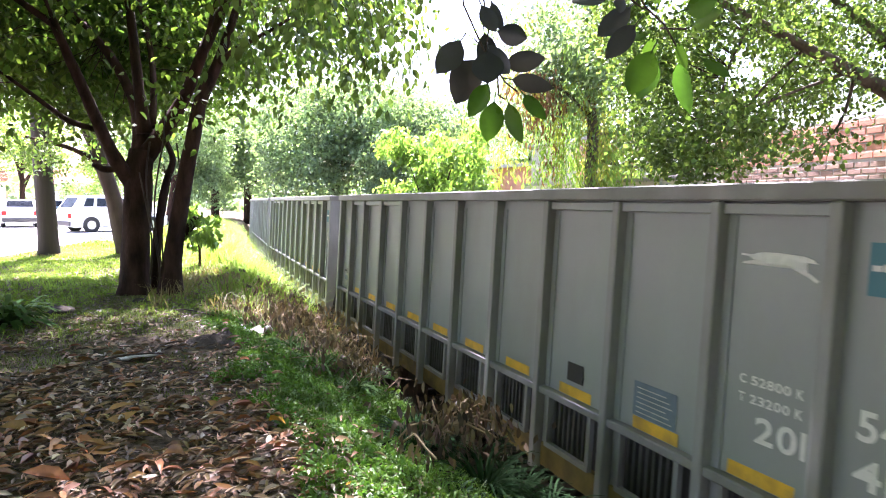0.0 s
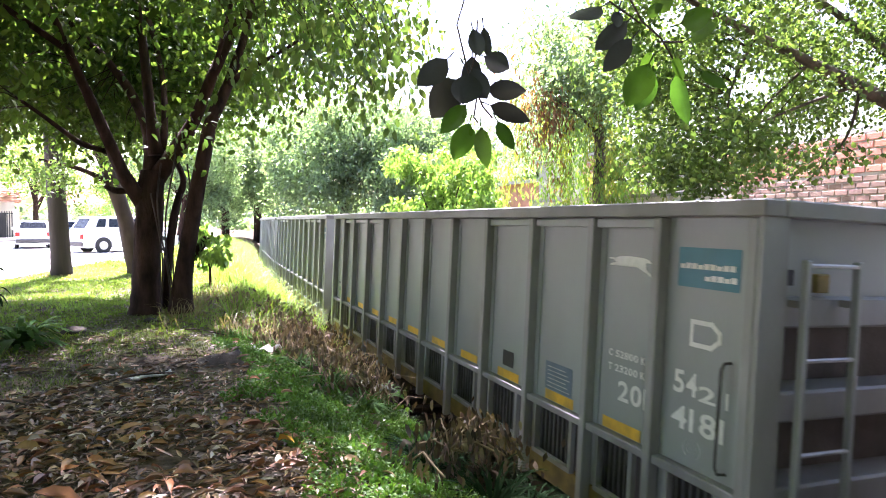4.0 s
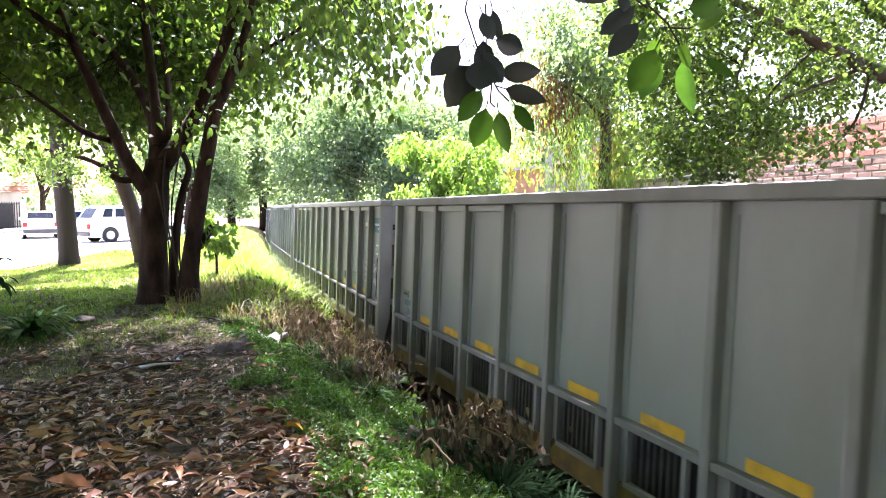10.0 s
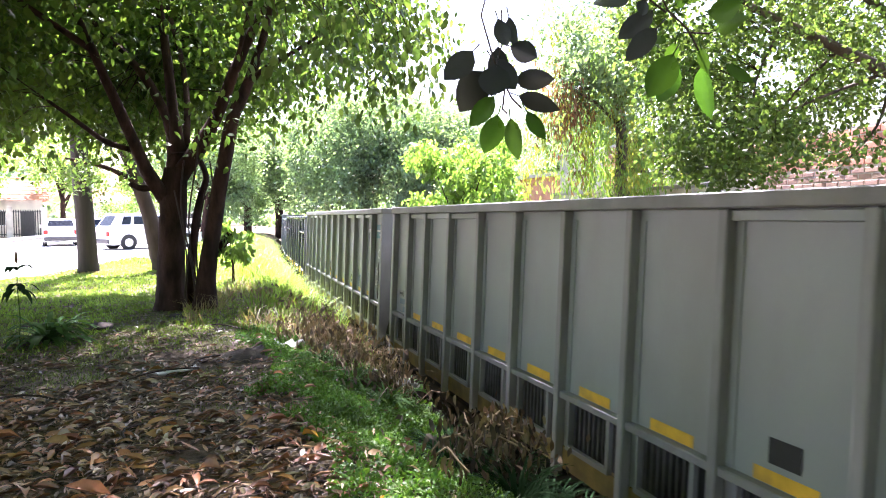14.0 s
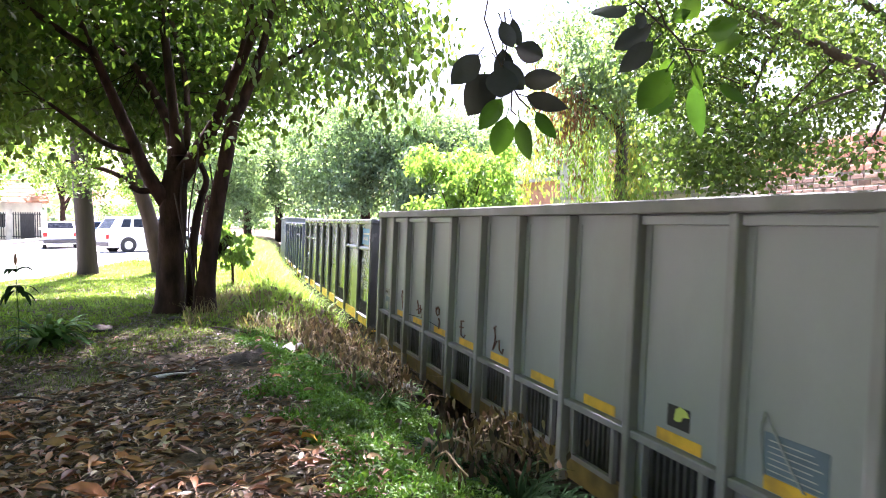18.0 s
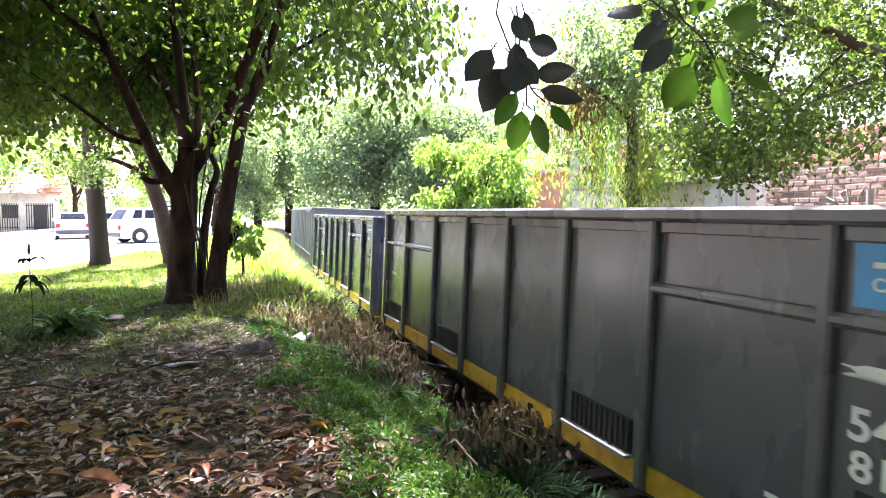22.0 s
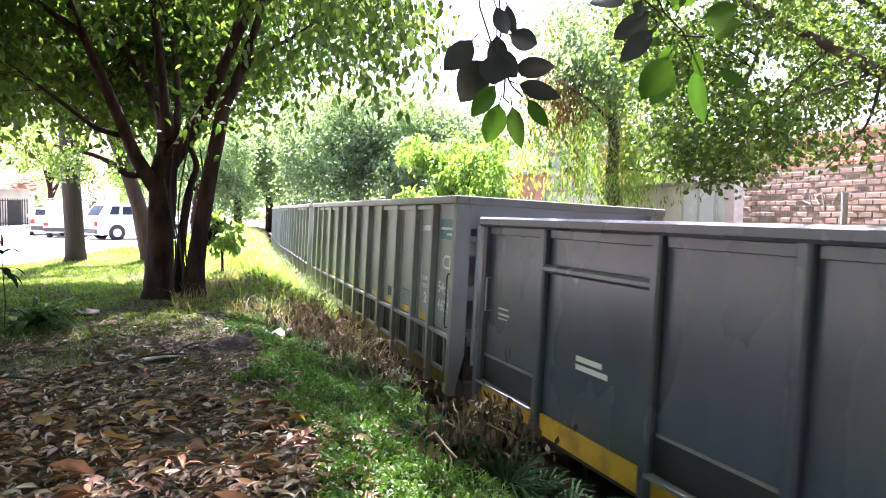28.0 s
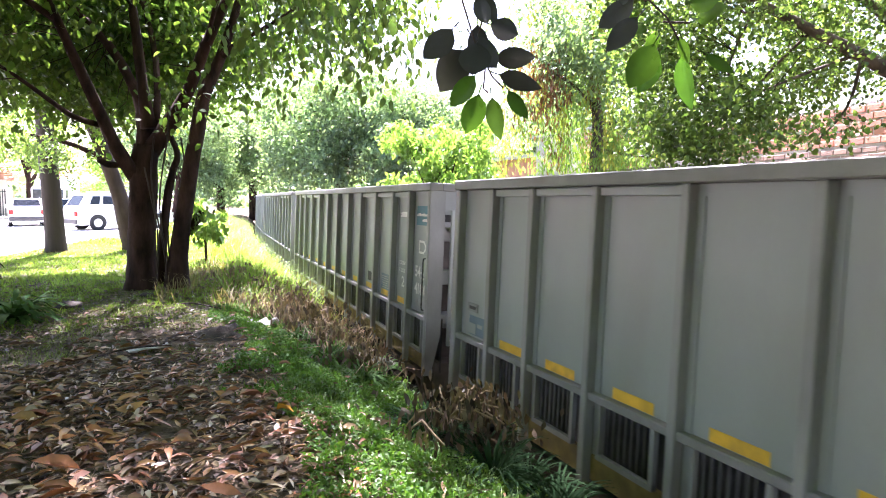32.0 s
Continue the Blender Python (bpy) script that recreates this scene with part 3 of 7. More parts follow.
HOUND = ((0, 0.88), (0.15, 0.86), (0.28, 0.98), (0.5, 1.0), (0.8, 0.95), (0.92, 0.85), (0.97, 0.70), (0.85, 0.72), (0.72, 0.66), (0.78, 0.5), (0.9, 0.3), (1.0, 0.08), (0.97, 0.0), (0.86, 0.2), (0.66, 0.45), (0.55, 0.62), (0.42, 0.54), (0.3, 0.62), (0.2, 0.53), (0.02, 0.46), (0.04, 0.55), (0.18, 0.64), (0.24, 0.76), (0.1, 0.78), (0, 0.80))
DEE = ((0.06, 0.10), (0.68, 0.10), (0.93, 0.36), (0.93, 0.64), (0.68, 0.90), (0.06, 0.90), (0.06, 0.10))


def ribbon(name, pts, y, z, sx, sy, x, width, material, parent, label=""):
    """A painted line of even width through pts in (right, up), 0 to 1."""
    bm = bmesh.new()
    q = [Vector((y - u * sx, z + v * sy)) for u, v in pts]
    for k, (a, b) in enumerate(zip(q, q[1:])):
        d = (b - a).normalized() * width / 2
        n = Vector((-d.y, d.x))
        xx = x - 0.0002 * (k % 2)
        bm.faces.new([bm.verts.new((xx, p.x, p.y)) for p in (a - d + n, b + d + n, b + d - n, a - d - n)])
    return part(name, bm, material, parent, label)


# ---- wagons ----
def underframe(w, half, name_y):
    """Centre sill, couplers, bogies with wheelsets: the same under every wagon."""
    part("centre_sill", boxes((-0.28, 0.28, -half + 0.1, half - 0.1, 0.72, 1.02)), "bogie", w, bevel=0.02)
    for e in (-1, 1):
        cp = part("coupler", boxes((-0.09, 0.09, e * (half - 0.05), e * (half + 0.30), 0.78, 0.98), (-0.15, 0.15, e * (half + 0.20), e * (half + 0.385), 0.73, 1.03)), "bogie", w, bevel=0.02)
        part("brake_hose", rod([(0.32, e * (half - 0.02), 0.85), (0.34, e * (half + 0.12), 0.55), (0.30, e * (half + 0.30), 0.50), (0.22, e * (half + 0.385), 0.62)], 0.025), "black", cp)
        bg = new("bogie")
        bg.parent = w
        bg.location = (0, e * (half - 1.75), 0)
        part("bolster", boxes((-1.15, 1.15, -0.18, 0.18, 0.52, 0.74)), "bogie", bg, bevel=0.03)
        for sx in (-1, 1):
            bm = boxes((sx * 1.02, sx * 1.16, -1.15, 1.15, 0.62, 0.76), (sx * 1.03, sx * 1.15, -0.42, 0.42, 0.30, 0.42))
            for ye in (-1, 1):
                bmesh.ops.create_cube(bm, size=1.0, matrix=pose(sx * 1.09, ye * 0.62, 0.52, ye * -32) @ Matrix.Diagonal((0.12, 0.75, 0.10, 1)))
                bmesh.ops.create_cube(bm, size=1.0, matrix=pose(sx * 1.09, ye * 0.9, 0.50) @ Matrix.Diagonal((0.16, 0.26, 0.28, 1)))
            part("side_frame", bm, "bogie", bg, bevel=0.02)
            for ye in (-0.2, 0.0, 0.2):
                part("spring", lathe([(0.42, 0.07), (0.47, 0.085), (0.50, 0.07), (0.54, 0.085), (0.57, 0.07), (0.62, 0.085)], "z", 10), "bogie", bg, m=pose(sx * 1.09, ye, 0))
        for ye in (-0.9, 0.9):
            prof = [(-1.06, 0.07), (-0.95, 0.07), (-0.95, 0.45), (-0.82, 0.46), (-0.80, 0.485), (-0.78, 0.40), (-0.76, 0.12), (-0.7, 0.085), (0.7, 0.085), (0.76, 0.12), (0.78, 0.40), (0.80, 0.485), (0.82, 0.46), (0.95, 0.45), (0.95, 0.07), (1.06, 0.07)]
            ws = part("wheelset", lathe(prof, "x", 24), "bogie", w, m=pose(0, e * (half - 1.75) + ye, 0.46))
            part("axle_cap", boxes((-1.10, -1.06, -0.05, 0.05, -0.05, 0.05), (1.06, 1.10, -0.05, 0.05, -0.05, 0.05)), "steel", ws)


def ladder(w, y, x0, x1, z0, z1, rungs, material="grey"):
    ld = new("ladder")
    ld.parent = w
    for x in (x0, x1):
        part("stile", boxes((x - 0.020, x + 0.020, y - 0.045, y, z0, z1)), "grey", ld, bevel=0.006)
    for k in range(rungs):
        z = z1 - 0.03 - k * (z1 - z0 - 0.1) / (rungs - 1)
        part("rung", rod([(x0, y - 0.03, z), (x1, y - 0.03, z)], 0.013), "steel", ld)
    for z in (z0 + 0.25, z1 - 0.25):
        for x in (x0, x1):
            part("bracket", boxes((x - 0.02, x + 0.02, y, y + 0.10, z - 0.02, z + 0.02)), "rim", ld)
    return ld


POSTS = (0.85, 1.61, 2.54, 3.485, 4.415, 5.36, 6.305, 7.235, 8.18, 9.11, 9.87)


def high_wagon(label):
    """A tall ribbed grey open wagon, 10.72 m long; its origin is on the rail level at its middle and -y is its leading end."""
    half, hw = 5.36, 1.40
    w = new("gondola_wagon")
    tagged(w, label, "railway wagon", "wagons of the train")
    edges = [0.0] + list(POSTS) + [10.72]
    for sx in (-1, 1):
        for k, (a, b) in enumerate(zip(edges, edges[1:])):
            y0, y1 = -half + a, -half + b
            e0, e1 = y0 + (0.10 if k == 0 else 0.038), y1 - (0.10 if k == 11 else 0.038)
            part("side_panel", boxes((sx * hw, sx * (hw - 0.02), y0, y1, 1.66, 3.30)), "grey", w)
            if k in (1, 2, 3, 8, 9, 10):
                part("panel_header", boxes((sx * (hw + 0.001), sx * (hw + 0.06), e0, e1, 3.185, 3.25)), "grey", w, bevel=0.006)
            if k not in (0, 11):
                part("panel_edge", boxes((sx * hw, sx * (hw + 0.010), e1 - 0.062, e1 + 0.002, 1.66, 3.18)), "grey", w)
            part("ledge", boxes((sx * (hw - 0.02), sx * (hw + 0.075), e0, e1, 1.615, 1.675)), "ledge", w, bevel=0.008)
            # Near-black sheet; the openings' inner shade is put into its colour.
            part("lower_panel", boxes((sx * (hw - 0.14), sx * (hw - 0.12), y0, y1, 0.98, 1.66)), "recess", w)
            # lower bay: a filler plate, a barred grille in its frame, a dark gap
            f0, f1 = e0 + 0.13, e1 - 0.12
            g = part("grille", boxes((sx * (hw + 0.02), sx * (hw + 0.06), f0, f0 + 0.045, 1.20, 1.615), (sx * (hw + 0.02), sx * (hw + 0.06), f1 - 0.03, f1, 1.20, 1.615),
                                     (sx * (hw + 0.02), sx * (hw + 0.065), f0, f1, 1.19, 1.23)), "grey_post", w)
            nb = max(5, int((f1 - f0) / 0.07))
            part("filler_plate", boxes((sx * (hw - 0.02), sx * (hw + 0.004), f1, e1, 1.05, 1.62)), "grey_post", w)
            part("sill_plate", boxes((sx * (hw - 0.03), sx * (hw + 0.025), e0 + 0.08, e1 - 0.02, 0.99, 1.185)), "dirty_yellow", w, "grimy yellow lower sill")
            if sx > 0:
                continue
            for q in range(nb):
                c = f0 + 0.045 + (f1 - f0 - 0.075) * (q + 0.5) / nb
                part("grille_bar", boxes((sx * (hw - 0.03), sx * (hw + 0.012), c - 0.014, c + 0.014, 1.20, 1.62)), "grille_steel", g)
        for k, a in enumerate(POSTS):
            y = -half + a
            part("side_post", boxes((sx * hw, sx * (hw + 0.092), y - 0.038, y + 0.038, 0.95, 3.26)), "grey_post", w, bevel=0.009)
        for e in (-1, 1):
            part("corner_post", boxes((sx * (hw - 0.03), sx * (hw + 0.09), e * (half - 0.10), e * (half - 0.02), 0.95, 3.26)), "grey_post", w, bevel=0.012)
            # the end's outer column, tapered to its foot
            bm = bmesh.new()
            ring = [[bm.verts.new((sx * xx, e * yy, z)) for xx, z in ((hw + 0.085, 0.95), (hw + 0.085, 3.26), (hw - 0.11, 3.26), (hw - 0.11, 1.45), (hw - 0.02, 1.05), (hw - 0.02, 0.95))] for yy in (half - 0.02, half + 0.012)]
            bm.faces.new(ring[0])
            bm.faces.new(ring[1][::-1])
            for q in range(6):
                bm.faces.new((ring[0][q], ring[0][(q + 1) % 6], ring[1][(q + 1) % 6], ring[1][q]))
            bmesh.ops.recalc_face_normals(bm, faces=bm.faces)
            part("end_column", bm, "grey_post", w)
            part("body_corner_foot", boxes((sx * (hw - 0.1), sx * (hw + 0.06), e * (half - 0.16), e * (half - 0.03), 0.72, 0.95)), "bogie", w, bevel=0.03)
    rim = bmesh.new()
    o, i_, r = hw + 0.105, hw - 0.06, half + 0.03
    for lim in ((-o, -i_, -r, r), (i_, o, -r, r), (-i_, i_, -r, -r + 0.17), (-i_, i_, r - 0.17, r)):
        bmesh.ops.create_cube(rim, size=1.0, matrix=Matrix.LocRotScale(((lim[0] + lim[1]) / 2, (lim[2] + lim[3]) / 2, 3.31), None, (lim[1] - lim[0], lim[3] - lim[2], 0.10)))
    part("top_rim", rim, "rim", w, "dusty grey top rim", bevel=0.010)
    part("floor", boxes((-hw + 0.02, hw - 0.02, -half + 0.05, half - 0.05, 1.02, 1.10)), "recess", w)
    for e in (-1, 1):
        part("end_panel", boxes((-hw + 0.02, hw - 0.02, e * (half - 0.10), e * (half - 0.08), 2.78, 3.27)), "grey", w)
        part("end_sheet", boxes((-hw + 0.02, hw - 0.02, e * (half - 0.30), e * (half - 0.28), 1.0, 2.80)), "grimy_shaded_end", w, "grimy brown sheet between the end beams, darkened for their shadow")
        for z in (2.635, 2.09, 1.535):
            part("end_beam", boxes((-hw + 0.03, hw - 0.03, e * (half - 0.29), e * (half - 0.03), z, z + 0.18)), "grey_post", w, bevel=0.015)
        part("headstock", boxes((-hw + 0.05, hw - 0.05, e * (half - 0.27), e * (half - 0.01), 0.72, 1.12)), "grimy_shaded_end", w, bevel=0.02)
        # A black box put in for the shade inside a small opening.
        part("placard_box", boxes((-1.29, -1.18, e * (half - 0.08), e * (half - 0.04), 2.88, 2.97)), "black", w)
        part("latch_box", boxes((-1.01, -0.91, e * (half - 0.08), e * (half - 0.02), 2.84, 2.95)), "dirty_yellow", w, bevel=0.008)
    ladder(w, -half - 0.04, -1.205, -0.795, 1.33, 3.03, 4)
    part("grab_bar", rod([(-hw - 0.01, -half + 0.235, 2.40), (-hw - 0.06, -half + 0.235, 2.40), (-hw - 0.06, -half + 0.26, 2.36), (-hw - 0.06, -half + 0.27, 1.78), (-hw - 0.06, -half + 0.25, 1.74), (-hw - 0.01, -half + 0.235, 1.74)], 0.010), "grille_steel", w)
    underframe(w, half, 0)
    return w


def high_markings(w, number, mirrored=False):
    """Stencils and plates on the near side of a tall wagon."""
    half, x = 5.36, -1.40
    px = x - 0.004
    for k in range(1, 11):
        a, b = ([0.0] + list(POSTS) + [10.72])[k:k + 2]
        mid = -half + (a + b) / 2
        part("yellow_stripe", boxes((px - 0.002, px, mid - 0.22, mid + 0.22, 1.682, 1.765)), "yellow", w, "yellow reflective stripe")
    sign = part("company_sign", boxes((px - 0.002, px, -half + 0.205, -half + 0.717, 2.817, 3.07)), "teal", w, "teal painted sign")
    for n_, c0, z in ((9, 0.70, 2.935), (5, 0.48, 2.865)):          # two unreadable slanted words
        for q in range(n_):
            lo, hi = -half + c0 - 0.052 * q - 0.043, -half + c0 - 0.052 * q
            part("sign_letter", boxes((px - 0.005, px - 0.003, lo, hi, z, z + (0.036 if q % 3 else 0.028)), ), "white", sign)
    tx = px - 0.002
    ribbon("class_mark", [(1 - u, v) for u, v in DEE] if mirrored else DEE, -half + 0.585, 2.44, 0.265, 0.18, tx, 0.03, "white", w)
    a, b = number
    stencil_row(a, 0.150, -half + 0.707, 2.127, tx, w, 0.21)
    stencil_row("2", 0.10, -half + 0.483, 2.115, tx, w, 0.14)
    stencil_row("1", 0.10, -half + 0.265, 2.115, tx, w, 0.04)
    stencil_row(b, 0.147, -half + 0.712, 1.903, tx, w, 0.475)
    for r in (0.03, 0.055):          # faint painted brackets below the number
        for sgn in (-1, 1):
            part("tag_mark", rod([(px - 0.001, -half + 0.52 + sgn * r * 1.4 * math.cos(q), 1.80 + 1.2 * r * math.sin(q)) for q in (-0.9, -0.45, 0, 0.45, 0.9)], 0.004, 4), "steel", w)
    flat_shape("hound_mark", HOUND, -half + 1.466, 2.843, 0.50, 0.139, tx, "white", w)
    stencil_row("C 52800 K", 0.052, -half + 1.41, 2.23, tx, w, 0.415)
    stencil_row("T 23200 K", 0.052, -half + 1.41, 2.125, tx, w, 0.415)
    stencil_row("201", 0.147, -half + 1.282, 1.92, tx, w, 0.345)
    pl = part("data_plate", boxes((px - 0.002, px, -half + 1.885, -half + 2.305, 1.772, 2.01)), "plate", w, "blue-grey data plate")
    for q in range(6):
        part("plate_line", boxes((px - 0.004, px - 0.003, -half + 1.92 + 0.03 * (q % 3), -half + 2.27, 1.795 + 0.034 * q, 1.803 + 0.034 * q)), "steel", pl)
    part("black_panel", boxes((px - 0.002, px, -half + 2.91, -half + 3.13, 1.805, 1.955)), "black", w, "small black square panel")
    # worn device plates near the trailing end
    dv = part("device_plate", boxes((px - 0.003, px, half - 0.66, half - 0.31, 1.70, 1.905)), "plate", w, "worn blue-grey device plate")
    part("label", boxes((px - 0.008, px - 0.004, half - 0.47, half - 0.305, 1.71, 1.825)), "grey", dv, bevel=0.002)
    part("label", boxes((px - 0.006, px - 0.004, half - 0.62, half - 0.50, 1.79, 1.83)), "grey", dv)
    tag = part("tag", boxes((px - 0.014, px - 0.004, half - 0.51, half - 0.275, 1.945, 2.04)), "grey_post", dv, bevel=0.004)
    part("tag_slot", boxes((px - 0.018, px - 0.013, half - 0.47, half - 0.32, 1.975, 2.01)), "grille_steel", tag, bevel=0.002)


DPOSTS = (1.27, 2.72, 3.95, 5.19, 6.40, 7.63, 9.06)
BPOSTS = (1.33, 2.83, 3.93, 5.05, 6.17, 7.32, 8.84)


def low_wagon(label, paint, length, rim_z, ribs=(0, 1, 6, 7), bars=True, grilles=(0, 2, 5, 7), posts=DPOSTS, drop=0.62, grabs=((0.29, 1.60, 1.975),)):
    """A lower, darker open wagon with wide plain bays and a yellow sill."""
    half, hw = length / 2, 1.40
    edges = [0.0] + list(posts) + [length]
    w = new("gondola_wagon")
    tagged(w, label, "railway wagon", "wagons of the train")
    top = rim_z
    for sx in (-1, 1):
        for k, (a, b) in enumerate(zip(edges, edges[1:])):
            y0, y1 = -half + a, -half + b
            e0, e1 = y0 + (0.15 if k == 0 else 0.065), y1 - (0.15 if k == 7 else 0.065)
            part("side_panel", boxes((sx * hw, sx * (hw - 0.02), y0, y1, 1.33, top - 0.05)), paint, w)
            part("panel_header", boxes((sx * (hw + 0.001), sx * (hw + 0.03), e0, e1, top - 0.18, top - 0.10)), paint, w, bevel=0.006)
            part("sill_plate", boxes((sx * (hw - 0.03), sx * (hw + 0.03), e0, e1, 1.16, 1.345)), "yellow", w, "yellow lower sill")
            if k in ribs:
                part("waist_rib", boxes((sx * (hw - 0.01), sx * (hw + 0.07), e0 - 0.05, e1 + 0.05, top - drop, top - drop + 0.08)), paint, w, bevel=0.025)
            if k in grilles:
                f0, f1 = (e0 + 0.10, e1 - 0.10) if bars else (e0 + 0.005, e1 - 0.005)
                g = part("grille", boxes((sx * (hw - 0.01), sx * (hw + 0.012), f0, f1, 1.36, 1.62)), "black", w)
                nb = 12
                if bars:
                    part("grille_bar", boxes(*[(sx * (hw + 0.012), sx * (hw + 0.03), f0 + (f1 - f0) * (j + 0.25) / nb, f0 + (f1 - f0) * (j + 0.6) / nb, 1.36, 1.61) for j in range(nb)]), "recess", g)
                else:
                    part("grille_cap", boxes((sx * (hw + 0.001), sx * (hw + 0.022), f0, f1, 1.625, 1.65)), "ledge", g, "dusty pale ledge")
                part("grille_lip", boxes((sx * (hw + 0.005), sx * (hw + 0.09), f0 - 0.03, f1 + 0.03, 1.335, 1.36)), "ledge", g)
        for a in posts:
            y = -half + a
            part("side_post", boxes((sx * hw, sx * (hw + 0.075), y - 0.05, y + 0.05, 1.16, top - 0.08)), paint, w, bevel=0.018)
        for e in (-1, 1):
            part("corner_post", boxes((sx * (hw - 0.08), sx * (hw + 0.09), e * (half - 0.15), e * half, 1.16, top - 0.08)), paint, w, bevel=0.03)
    rim = bmesh.new()
    o, i_, r = hw + 0.095, hw - 0.05, half + 0.02
    for lim in ((-o, -i_, -r, r), (i_, o, -r, r), (-i_, i_, -r, -r + 0.16), (-i_, i_, r - 0.16, r)):
        bmesh.ops.create_cube(rim, size=1.0, matrix=Matrix.LocRotScale(((lim[0] + lim[1]) / 2, (lim[2] + lim[3]) / 2, top - 0.05), None, (lim[1] - lim[0], lim[3] - lim[2], 0.10)))
    part("top_rim", rim, paint, w, bevel=0.022)
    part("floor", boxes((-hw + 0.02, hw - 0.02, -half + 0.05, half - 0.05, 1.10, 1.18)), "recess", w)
    for e in (-1, 1):
        part("end_panel", boxes((-hw + 0.08, hw - 0.08, e * (half - 0.09), e * (half - 0.07), 1.05, top - 0.08)), paint, w)
        part("end_rib", boxes((-hw + 0.08, hw - 0.08, e * (half - 0.09), e * (half - 0.005), top - 0.53, top - 0.42)), paint, w, bevel=0.025)
        for x in (-0.45, 0.45):
            part("end_upright", boxes((x - 0.06, x + 0.06, e * (half - 0.09), e * (half - 0.01), 1.05, top - 0.08)), paint, w, bevel=0.02)
        part("headstock", boxes((-hw + 0.05, hw - 0.05, e * (half - 0.12), e * (half + 0.01), 0.84, 1.12)), "bogie", w, bevel=0.02)
        part("yellow_edge", boxes((-hw, hw, e * (half - 0.012), e * (half + 0.022), 1.12, 1.15)), "yellow", w)
    for g, z0, z1 in grabs:
        y = half - g
        part("grab_bar", rod([(-hw - 0.01, y, z1), (-hw - 0.08, y, z1), (-hw - 0.08, y, z0), (-hw - 0.01, y, z0)], 0.010), "steel", w)
    underframe(w, half, 0)
    return w
def travelled(t):
    """Metres that the train has rolled since 8 s; it picks up a little at the end."""
    return SPEED * (t - 8.0) + 0.5 * ACCEL * (t - 8.0) ** 2 + 0.0325 * max(0.0, t - 29.0) ** 2


def place_wagon(u0, length, t):
    """The pose of a wagon at t seconds; u0: where its leading end is along the curve at 8 s."""
    s = u0 - 0.07 + length / 2 - travelled(t)
    x, y, a = on_curve(s)
    return pose(x, y, RAIL_Z, 0, CANT, -math.degrees(a))


TRAIN = []          # (wagon, u0, length)


def build_train():
    grey_label = "tall ribbed grey open wagon with white stencils, rolling by"
    base = high_wagon(grey_label)
    plain = copy_thing(base, pose(0, 0, 0))
    leads = ((-19.26, ("54", "4181")), (-7.70, ("54", "4181")), (3.88, ("54", "5154")), (15.40, ("54", "4116")), (26.83, ("54", "4772")),
             (60.33, ("54", "4629")), (71.84, None), (83.36, None), (94.88, None), (117.5, None))
    for i, (u, num) in enumerate(leads):
        w = base if i == 0 else copy_thing(plain, pose(0, 0, 0))
        high_markings(w, num or ("54", "4180"), i in (4, 5))
        if i == 4:
            tags(w)
            w["label"] = "tall ribbed grey open wagon with brown graffiti letters"
        TRAIN.append((w, u, 10.72))
    for o in list(plain.children_recursive):
        bpy.data.objects.remove(o)
    bpy.data.objects.remove(plain)
    dark = low_wagon("low charcoal open wagon with a yellow sill and blue sign", "dark", 10.35, 3.235)
    dark_markings(dark)
    TRAIN.append((dark, 38.22, 10.35))
    blue = low_wagon("low slate-blue open wagon with a yellow sill and handbrake wheel", "blue_dark", 10.15, 3.11, (1, 6), False, (0, 2, 5, 7), BPOSTS, 0.49, ((0.24, 2.12, 2.47), (9.84, 2.08, 2.45)))
    blue_markings(blue)
    TRAIN.append((blue, 49.49, 10.15))
    last = copy_thing(dark, pose(0, 0, 0))
    TRAIN.append((last, 106.4, 10.35))
    for w, u, ln in TRAIN:
        w.matrix_basis = place_wagon(u, ln, 0.0)


